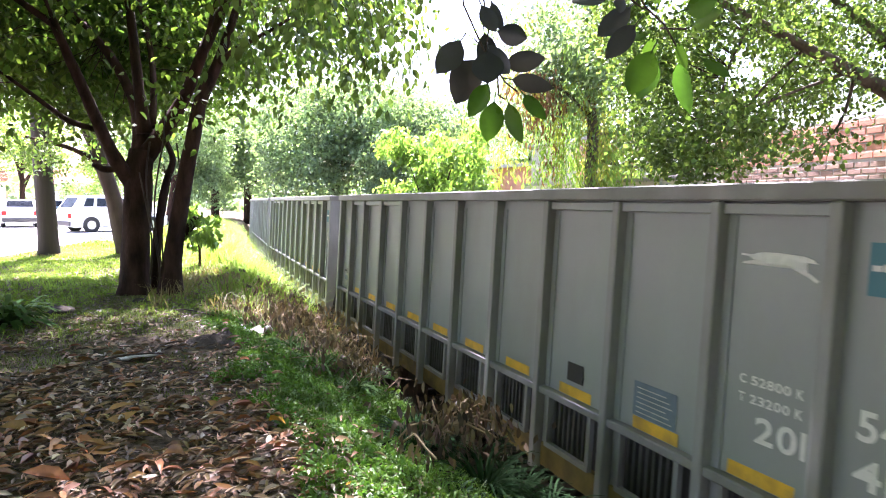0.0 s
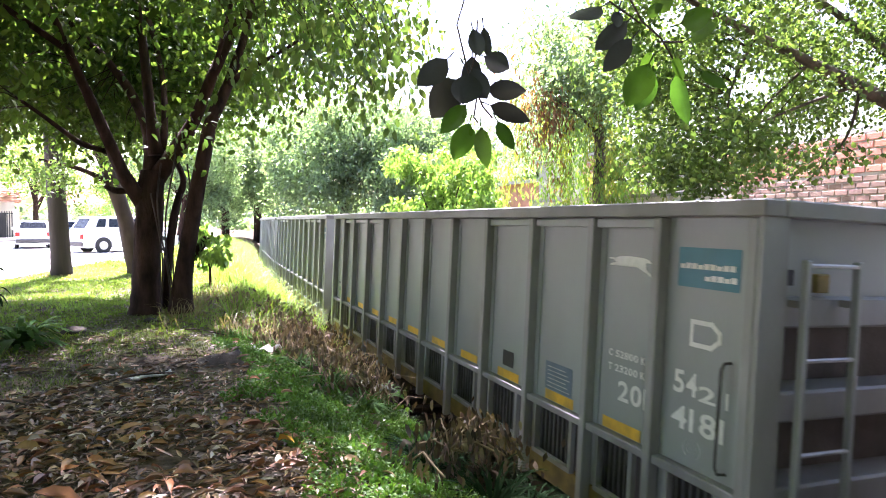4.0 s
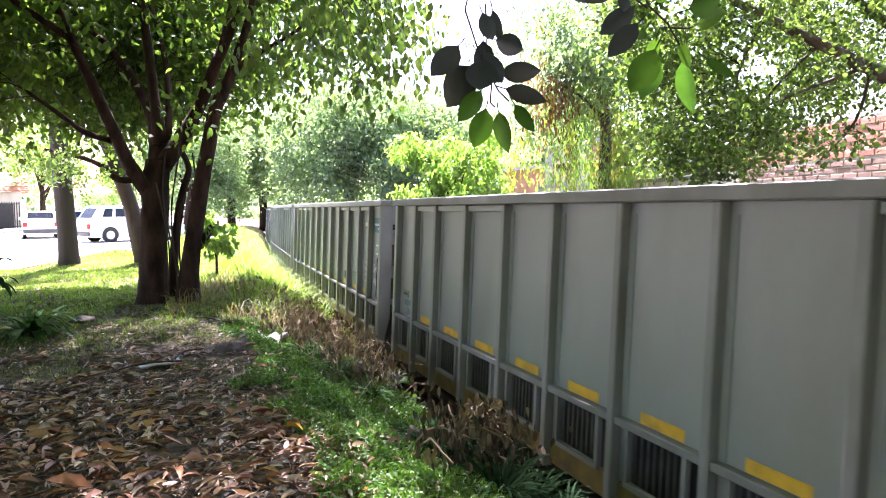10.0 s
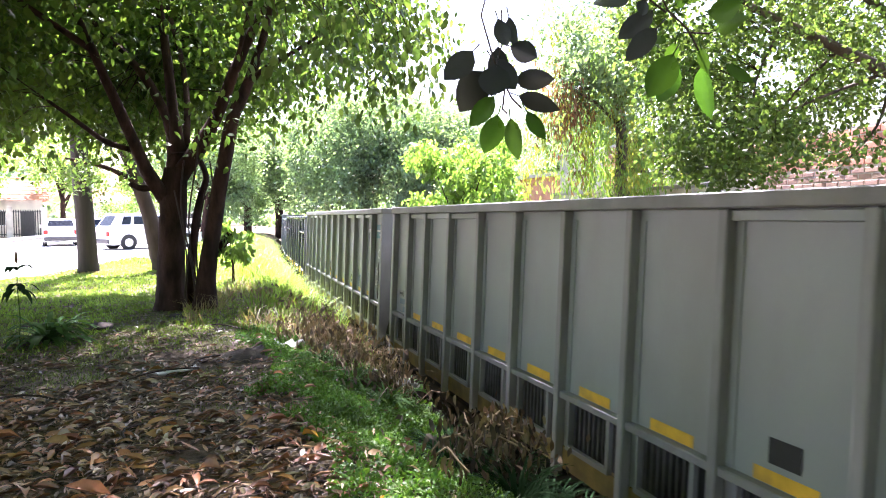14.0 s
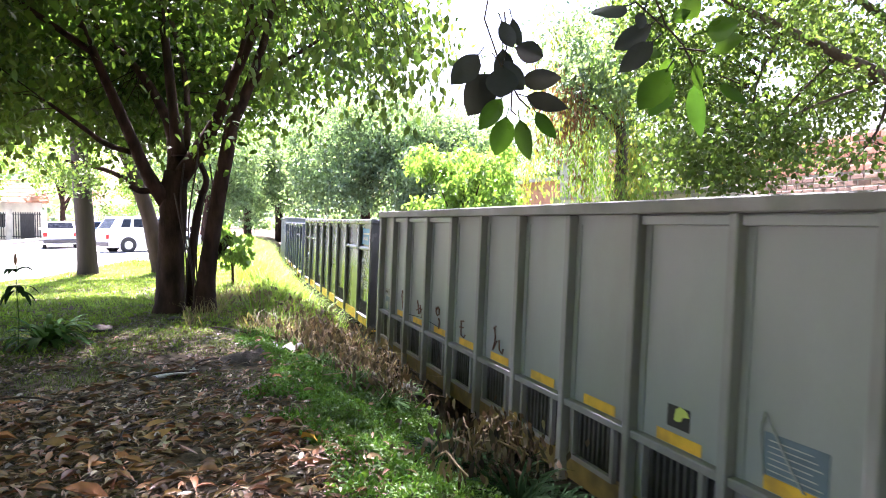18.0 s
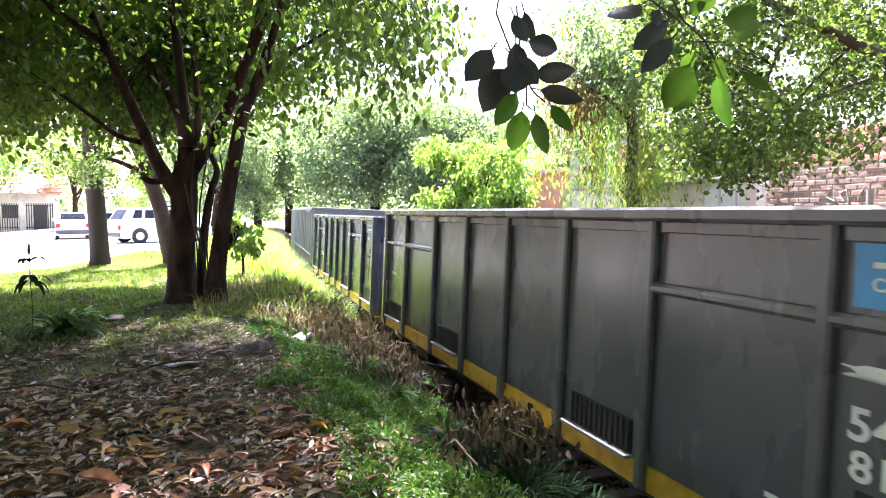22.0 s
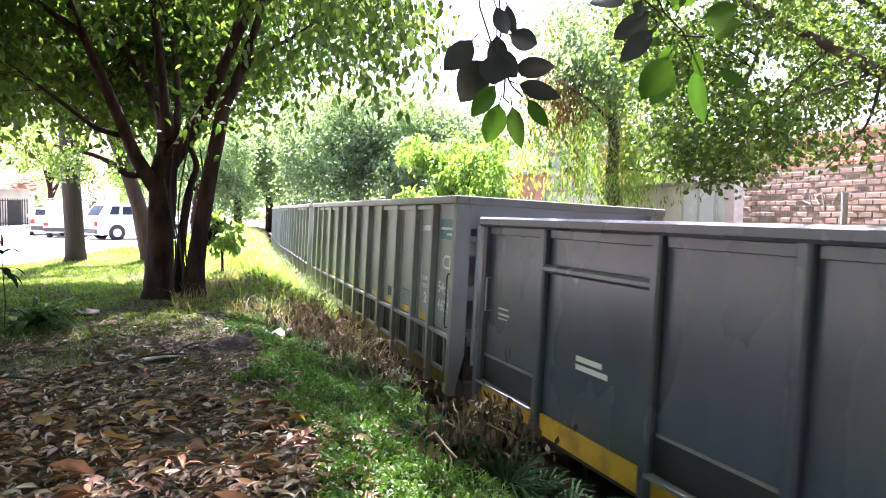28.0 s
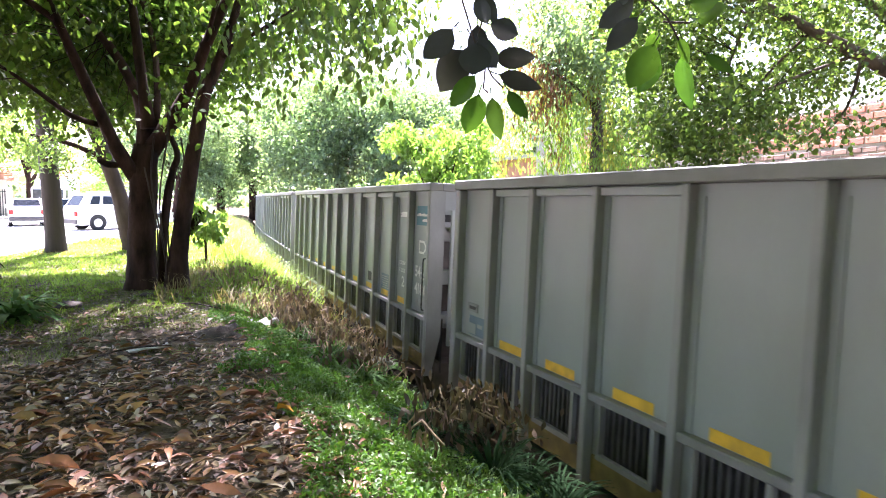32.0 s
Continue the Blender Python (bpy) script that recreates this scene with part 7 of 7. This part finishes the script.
def car(name, m, label, category, length=4.5, width=1.74, height=1.62, hood=0.27, glass_rake=(0.2, 0.12), belt=0.98, paint="car_white", van=False, rack=False):
    """A vehicle along +y (its front), built from a bevelled lower body, a narrower cabin, panes, wheels and lamps."""
    t = new(name)
    tagged(t, label, category)
    L, W = length / 2, width / 2
    bm = bmesh.new()
    low = [(-L, 0.32), (-L + 0.04, belt - 0.12), (-L + 0.12, belt), (L * (1 - 2 * hood), belt), (L - 0.25, belt - 0.13), (L - 0.03, belt - 0.32), (L, 0.34), (L - 0.12, 0.22), (-L + 0.12, 0.22)]
    a = [bm.verts.new((-W, y, z)) for y, z in low]
    b = [bm.verts.new((W, y, z)) for y, z in low]
    bm.faces.new(a)
    bm.faces.new(b[::-1])
    for j in range(len(low)):
        k = (j + 1) % len(low)
        bm.faces.new((a[j], b[j], b[k], a[k]))
    bmesh.ops.recalc_face_normals(bm, faces=bm.faces)
    part("body", bm, paint, t, bevel=0.05)
    y0, y1 = -L + 0.10, L * (1 - 2 * hood)
    ty0, ty1 = y0 + glass_rake[1] * 2, y1 - glass_rake[0] * 3
    tw = W - 0.16
    bm = bmesh.new()
    quad = lambda w0, w1: [(-w0, y0, belt - 0.02), (w0, y0, belt - 0.02), (w0, y1, belt - 0.02), (-w0, y1, belt - 0.02), (-w1, ty0, height), (w1, ty0, height), (w1, ty1, height), (-w1, ty1, height)]
    v = [bm.verts.new(p) for p in quad(W - 0.03, tw)]
    for f in ((0, 1, 2, 3), (7, 6, 5, 4), (0, 4, 5, 1), (1, 5, 6, 2), (2, 6, 7, 3), (3, 7, 4, 0)):
        bm.faces.new([v[j] for j in f])
    bmesh.ops.recalc_face_normals(bm, faces=bm.faces)
    part("cabin", bm, paint, t, bevel=0.04)

    def pane(c0, c1, c2, c3, out):
        bm = bmesh.new()
        f = bm.faces.new([bm.verts.new(Vector(c) + Vector(out) * 0.012) for c in (c0, c1, c2, c3)])
        bmesh.ops.solidify(bm, geom=[f], thickness=0.01)
        part("window", bm, "glass", t)
    lerp = lambda p, q, f: tuple(pp + (qq - pp) * f for pp, qq in zip(p, q))
    P = quad(W - 0.03, tw)

    def face(bl, br, tr_, tl, u0, u1, v0, v1, out):
        g = lambda u, w: lerp(lerp(bl, br, u), lerp(tl, tr_, u), w)
        pane(g(u0, v0), g(u1, v0), g(u1, v1), g(u0, v1), out)
    for s, (bl, br, tr_, tl) in ((-1, (P[0], P[3], P[7], P[4])), (1, (P[1], P[2], P[6], P[5]))):
        cuts = ((0.12, 0.26), (0.31, 0.58), (0.62, 0.90)) if not van else ((0.66, 0.95),)
        for u0, u1 in cuts:
            face(bl, br, tr_, tl, u0, u1, 0.30 if not van else 0.16, 0.82, (s, 0, 0.2))
    face(P[3], P[2], P[6], P[7], 0.08, 0.92, 0.14, 0.9, (0, 1, 0.4))
    if not van:
        face(P[0], P[1], P[5], P[4], 0.10, 0.90, 0.24, 0.86, (0, -1, 0.2))
    for sx in (-1, 1):
        for y in (-L * 0.60, L * 0.62):
            wh = part("wheel", lathe([(-0.09, 0.20), (-0.10, 0.30), (-0.07, 0.33), (0.07, 0.33), (0.10, 0.30), (0.09, 0.20)], "x", 18), "tyre", t, m=pose(sx * (W - 0.08), y, 0.33))
            part("wheel_arch", lathe([(-0.05, 0.32), (-0.05, 0.385), (0.05, 0.385), (0.05, 0.32)], "x", 18), "black", t, m=pose(sx * (W - 0.04), y, 0.34))
            part("rim", lathe([(-0.105, 0.20), (-0.06, 0.10), (0.06, 0.10), (0.105, 0.20)], "x", 14), "alloy", wh)
        part("tail_lamp", boxes((sx * (W - 0.22), sx * (W - 0.02), -L - 0.012, -L + 0.06, belt - 0.34 - 0.1 * van, belt - 0.12 - 0.16 * van)), "tail_red", t)
        part("headlamp", boxes((sx * (W - 0.36), sx * (W - 0.05), L - 0.16, L + 0.004, belt - 0.36, belt - 0.22)), "alloy", t)
        part("mirror", boxes((sx * (W - 0.02), sx * (W + 0.16), y1 - 0.45, y1 - 0.35, belt + 0.0, belt + 0.13)), paint, t, bevel=0.02)
    part("bumper", boxes((-W + 0.02, W - 0.02, -L - 0.04, -L + 0.10, 0.30, 0.50)), "dark_gate", t, bevel=0.03)
    part("bumper", boxes((-W + 0.02, W - 0.02, L - 0.10, L + 0.04, 0.28, 0.46)), "dark_gate", t, bevel=0.03)
    if rack:
        for y in (ty0 + 0.2, (ty0 + ty1) / 2, ty1 - 0.3):
            part("rack_bar", boxes((-tw, tw, y - 0.025, y + 0.025, height + 0.07, height + 0.11), (-tw + 0.05, -tw + 0.09, y - 0.02, y + 0.02, height - 0.01, height + 0.07), (tw - 0.09, tw - 0.05, y - 0.02, y + 0.02, height - 0.01, height + 0.07)), "alloy", t)
    t.matrix_basis = m
    return t


car("parked_car", pose(-1.75, 35.9, 0.035, 0, 0, -62), "white sport utility car parked side-on by the road", "car", 4.7, 1.8, 1.70, 0.23, (0.26, 0.24))
car("parked_car", pose(-6.6, 42.0, 0.035, 0, 0, 10), "white hatchback parked at the kerb, tail towards the lawn", "car", 3.9, 1.66, 1.46, 0.2, (0.24, 0.22))
car("parked_car", pose(-5.2, 46.5, 0.035, 0, 0, -8), "grey hatchback parked beyond the others", "car", 3.9, 1.66, 1.46, 0.2, paint="plate")
VAN = car("van", pose(-60, -60, 0.035), "white utility van with a roof rack driving along the street", "van", 4.2, 1.72, 1.84, 0.2, (0.14, 0.04), 1.02, van=True, rack=True)


def box_truck():
    t = new("truck")
    tagged(t, "white box truck rolling slowly up the street", "truck")
    part("cargo_box", boxes((-1.05, 1.05, -3.0, 0.9, 0.75, 2.75)), "car_white", t, bevel=0.04)
    part("cab", boxes((-0.98, 0.98, 0.95, 2.55, 0.55, 2.25)), "car_white", t, bevel=0.12)
    part("windscreen", boxes((-0.86, 0.86, 2.552, 2.565, 1.35, 2.05)), "glass", t)
    for sx in (-1, 1):
        part("side_window", boxes((sx * 0.982, sx * 0.99, 1.5, 2.3, 1.40, 2.0)), "glass", t)
        part("headlamp", boxes((sx * 0.55, sx * 0.88, 2.552, 2.57, 0.78, 0.96)), "alloy", t)
        for y in (-1.9, 1.75):
            part("wheel", lathe([(-0.12, 0.2), (-0.13, 0.36), (-0.09, 0.4), (0.09, 0.4), (0.13, 0.36), (0.12, 0.2)], "x", 16), "tyre", t, m=pose(sx * 0.86, y, 0.40))
    part("chassis", boxes((-0.5, 0.5, -2.9, 2.3, 0.48, 0.75)), "black", t)
    part("bumper", boxes((-0.95, 0.95, 2.5, 2.64, 0.42, 0.66)), "dark_gate", t, bevel=0.03)
    return t


TRUCK = box_truck()
TRUCK.matrix_basis = pose(6, 150, 0.035, 0, 0, 180)


def house(x, y, w, d, h, rz, label, wall, gate=True):
    t = empty("house", pose(x, y, 0.0, 0, 0, rz), label, "house")
    part("wall", boxes((-w / 2, w / 2, 0, d, -0.1, h)), wall, t)
    bm = bmesh.new()
    o = 0.5
    v = [bm.verts.new(p) for p in ((-w / 2 - o, -o, h), (w / 2 + o, -o, h), (w / 2 + o, d + o, h), (-w / 2 - o, d + o, h), (-w / 2 - o, d / 2, h + 1.7), (w / 2 + o, d / 2, h + 1.7))]
    for f in ((0, 1, 5, 4), (2, 3, 4, 5), (0, 4, 3), (1, 2, 5), (3, 2, 1, 0)):
        bm.faces.new([v[j] for j in f])
    bmesh.ops.recalc_face_normals(bm, faces=bm.faces)
    part("roof", bm, "roof_tile", t, "clay tiled roof")
    for k in range(6):
        part("tile_course", boxes((-w / 2 - o, w / 2 + o, -0.5 + 0.75 * k, -0.44 + 0.75 * k, h + 0.08 + 1.7 * (0.75 * k) / (d / 2 + o), h + 0.14 + 1.7 * (0.75 * k) / (d / 2 + o))), "roof_tile", t)
    for cx, ww in ((-w * 0.28, 1.3), (w * 0.05, 1.1)):
        win = part("window", boxes((cx - ww / 2, cx + ww / 2, -0.03, 0.02, 1.0, 2.1)), "glass", t)
        part("window_frame", boxes((cx - ww / 2 - 0.07, cx + ww / 2 + 0.07, -0.06, -0.03, 2.1, 2.18), (cx - ww / 2 - 0.07, cx + ww / 2 + 0.07, -0.06, -0.03, 0.92, 1.0), (cx - ww / 2 - 0.07, cx - ww / 2, -0.06, -0.03, 1.0, 2.1), (cx + ww / 2, cx + ww / 2 + 0.07, -0.06, -0.03, 1.0, 2.1)), "car_white", win)
    part("door", boxes((w * 0.28, w * 0.28 + 0.95, -0.04, 0.02, 0.0, 2.1)), "dark_gate", t)
    if gate:
        g = new("gate")
        g.parent = t
        part("gate_rail", boxes((-w / 2, w / 2, -2.55, -2.5, 0.25, 0.31), (-w / 2, w / 2, -2.55, -2.5, 2.0, 2.06)), "dark_gate", g)
        for k in range(int(w / 0.16)):
            xx = -w / 2 + 0.16 * k
            part("gate_bar", boxes((xx - 0.035, xx + 0.035, -2.54, -2.51, 0.1, 2.2)), "dark_gate", g)
        for xx in (-w / 2, -w / 6, w / 6, w / 2):
            part("gate_pillar", boxes((xx - 0.2, xx + 0.2, -2.7, -2.35, 0, 2.4)), wall, t)


house(-14.5, 62.0, 7.0, 6.0, 3.0, 12, "low plastered house with clay roof and dark barred gate", "plaster")
house(-18.0, 47.0, 6.0, 6.0, 3.1, 30, "plastered house with clay roof behind a dark fence", "plaster")
house(-24.0, 36.0, 6.5, 6.0, 3.1, 45, "brick-fronted house with clay roof and barred gate", "brick_old")
house(-5.0, 84.0, 9.0, 6.0, 3.2, 4, "pale house at the far end of the street", "plaster")


# ---- walls beyond the railway ----
def back_walls():
    x = 10.4
    skew = pose(x, 8.0, 0, 0, 0, -11) @ pose(0, -8.0, 0)
    w = empty("wall_1", skew, "grimy old brick boundary wall with scrawled white paint", "wall", kind="structure")
    part("wall_core", boxes((0.027, 0.26, -2.0, 10.3, -0.9, 2.34)), "mortar", w)
    part("lower_bricks", boxes((0.012, 0.026, -2.0, 10.3, -0.9, 1.05)), "brick_old", w)
    for k, pts in enumerate((((7.9, 1.75), (7.75, 1.95), (7.65, 1.7)), ((8.1, 1.7), (8.15, 1.92), (8.3, 1.85), (8.2, 1.72)), ((8.45, 1.9), (8.4, 1.72), (8.6, 1.8), (8.55, 1.95)))):
        part("scrawl", rod([(0.008, a, b) for a, b in pts], 0.012, 4), "white", w)
    p = empty("wall_2", pose(x, 0, 0), "stained pale plaster wall behind the railway", "wall", kind="structure")
    part("plaster_face", boxes((0.02, 0.26, 10.3, 17.5, -0.9, 2.15)), "plaster", p)
    part("coping", boxes((-0.03, 0.30, 10.3, 17.5, 2.15, 2.23)), "concrete", p)
    g = part("metal_gate", boxes((-0.02, 0.018, 10.5, 11.5, -0.9, 2.05)), "car_white", p, "white sheet metal gate")
    part("gate_frame", boxes((-0.03, -0.02, 10.5, 10.56, -0.9, 2.15), (-0.03, -0.02, 11.44, 11.5, -0.9, 2.15), (-0.03, -0.02, 10.97, 11.03, -0.9, 2.15)), "alloy", g)
    b = empty("building_1", skew, "orange hollow-brick building side above the old wall", "building")
    part("wall_core", boxes((0.026, 5.0, -2.0, 10.9, 2.34, 2.98)), "mortar", b)
    part("roof", boxes((0.02, 5.2, -2.0, 10.9, 2.98, 3.02)), "concrete", b)
    d = empty("building_2", pose(11.6, 0, 0), "orange hollow-brick house side beyond the plaster wall", "building")
    part("wall_core", boxes((0.026, 5.0, 13.6, 19.0, -0.9, 3.5)), "mortar", d)
    part("roof", boxes((-0.1, 5.2, 13.4, 19.2, 3.5, 3.58)), "concrete", d)
    f = empty("building_3", pose(0, 0, 0), "low orange brick shed beside the bushes", "building")
    part("wall", boxes((12.6, 16, 20.0, 24.0, -0.9, 3.0)), "brick", f)
    part("roof", boxes((12.4, 16.2, 19.8, 24.2, 3.0, 3.12)), "concrete", f)
    part("fence_post", rod([(-0.12, 7.5, -0.9), (-0.12, 7.5, 1.9)], 0.05, 10), "concrete", w)
    # bricks, one by one where they show
    rng = random.Random(4)
    for owner, ys, zs, ln, ht, mt, xo in ((b, (3.6, 10.8), (2.36, 2.98), 0.30, 0.125, "brick", 0.0), (w, (5.4, 10.2), (1.07, 2.30), 0.28, 0.105, "brick_old", 0.0), (d, (13.8, 16.4), (2.2, 3.5), 0.30, 0.125, "brick", 0.0)):
        me = bpy.data.meshes.new("brick")
        bm = boxes((0.0, 0.1, 0.010, ln - 0.014, 0.010, ht - 0.014))
        bmesh.ops.bevel(bm, geom=bm.edges[:], offset=0.006, segments=1, affect="EDGES")
        bm.to_mesh(me)
        bm.free()
        me.materials.append(M[mt])
        row, z = 0, zs[0]
        while z < zs[1] - ht * 0.5:
            yy = ys[0] + (ln / 2 if row % 2 else 0)
            while yy < ys[1] - ln * 0.6:
                put("brick", me, owner, "", pose(0.012 + rng.uniform(-0.006, 0.008), yy, z))
                yy += ln
            z += ht
            row += 1


back_walls()


def far_woods():
    """A distant belt of trees that closes the view all round."""
    rng = np.random.default_rng(90)
    a = rng.uniform(0, 2 * np.pi, 900)
    r = rng.uniform(95, 150, 900)
    C = np.stack([r * np.sin(a), r * np.cos(a), rng.uniform(0.5, 10, 900)], 1)
    C[:, 2] *= 0.7 + 0.3 * np.sin(5 * a) * np.sin(11 * a + 1)
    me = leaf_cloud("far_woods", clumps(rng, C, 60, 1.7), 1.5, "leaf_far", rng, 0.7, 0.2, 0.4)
    tagged(put("far_woods", me), "distant hazy belt of green trees", "trees", kind="stuff")


far_woods()


def heading_rows(rows_, speed_scale=1.0):
    out = []
    for i, (t, x, y) in enumerate(rows_):
        a, b = rows_[max(0, i - 1)], rows_[min(len(rows_) - 1, i + 1)]
        out.append((t, pose(x, y, 0.035, 0, 0, math.degrees(math.atan2(-(b[1] - a[1]), b[2] - a[2])))))
    return out


def motions():
    for w, u, ln in TRAIN:
        walk(w, [(float(t), place_wagon(u, ln, t)) for t in list(range(29)) + [29, 29.5, 30, 30.5, 31, 31.5, 32]])
        for ob in w.children:
            if ob.name.split(".")[0] == "wheelset":
                m0 = ob.matrix_basis.copy()
                rows_ = []
                for k in range(129):
                    t = k * 0.25
                    dist = travelled(t)
                    rows_.append((t, m0 @ pose(0, 0, 0, math.degrees(dist / 0.46))))
                walk(ob, rows_)
    walk(VAN, heading_rows([(0, -60, -60), (15, -33, -9), (20, -17.5, 8), (22.5, -10.8, 15.5), (24, -6.9, 21.9), (24.8, -5.7, 25.4), (25.5, -5.4, 28.5), (27.5, -5.2, 37), (30, -3.9, 47.5), (32, -3.4, 51)]))
    walk(TRUCK, heading_rows([(0, 6, 150), (20, -1.5, 76), (24.2, -3.9, 62), (27.5, -5.9, 57.5), (30, -6.3, 54), (32, -6.4, 52.0)]))
    t, p, k = BOUGHS[0]
    walk(t, [(s, bough_pose(p, a, d, k)) for s, a, d in (
(0.0, 8.0, 15), (0.5, 2.8, 24), (1.0, 3.3, 33), (1.5, 3.3, 33), (2.0, -1.1, 31), (2.5, -1.3, 24), (3.0, -0.2, 18), (3.5, -2.4, 13), (5.5, -4.3, -2), (6.0, -2.9, -8), (6.5, -6.7, -10), (7.0, -1.5, -8), (7.5, 1.0, -15), (8.0, 2.5, -2), (8.5, 3.4, -6), (9.0, -0.0, -0), (9.5, -3.4, 6), (10.0, 1.0, 13), (10.5, 6.3, 5), (11.0, 5.7, -4), (11.5, 0.4, -5), (12.0, -3.3, 7), (12.5, -0.8, 13), (13.0, 0.1, 9), (13.5, -2.1, 12), (14.0, -1.4, 10), (14.5, 5.0, 32), (16.5, -2.6, 2), (17.0, -0.5, 0), (17.5, -0.3, 7), (18.0, 2.0, 9), (18.5, 5.1, 18), (19.0, 4.8, 27), (19.5, 1.7, 20), (20.0, -5.0, 17), (20.5, -3.5, 20), (21.0, 1.0, 20), (21.5, 2.1, 23), (22.0, 4.1, 24), (22.5, 2.8, 9), (23.0, -0.1, 12), (23.5, -1.2, 31), (24.0, 1.2, 36), (24.5, 1.4, 24), (25.0, -3.3, 19), (25.5, -5.2, 14), (27.5, 5.4, 15), (28.0, 1.5, 39), (28.5, 4.5, 45), (29.0, 4.8, 43), (29.5, 1.5, 39), (30.0, -3.0, 32), (30.5, -1.9, 25), (31.0, 4.9, 40), (31.5, 5.8, 45), (32.0, -0.0, 41),)])
    t, p, k = BOUGHS[1]
    walk(t, [(s, bough_pose(p, a, d, k)) for s, a, d in (
(0.0, 1.1, 15), (1.0, 1.9, 19), (2.0, -6.3, 18), (3.0, 3.2, 11), (3.5, 0.5, -2), (5.5, 4.2, 1), (6.0, 4.2, -6), (7.0, 3.6, 5), (8.0, 1.7, 12), (9.0, 0.1, 0), (10.0, -1.0, 6), (11.0, -2.3, 8), (12.0, 0.2, 3), (13.0, -5.2, 15), (14.0, -2.1, 3), (14.5, -1.9, 8), (16.5, -6.4, 19), (17.0, -7.1, 19), (18.0, -6.1, 21), (19.0, -6.3, 20), (20.0, -5.9, 27), (21.0, -3.9, 36), (22.0, -0.2, 41), (23.0, -0.7, 38), (24.0, -0.3, 37), (25.0, -10.1, 41), (28.0, -2.7, 56), (29.0, -2.6, 51), (30.0, 0.4, 55), (31.0, -0.3, 58), (32.0, -1.1, 56),)])


motions()
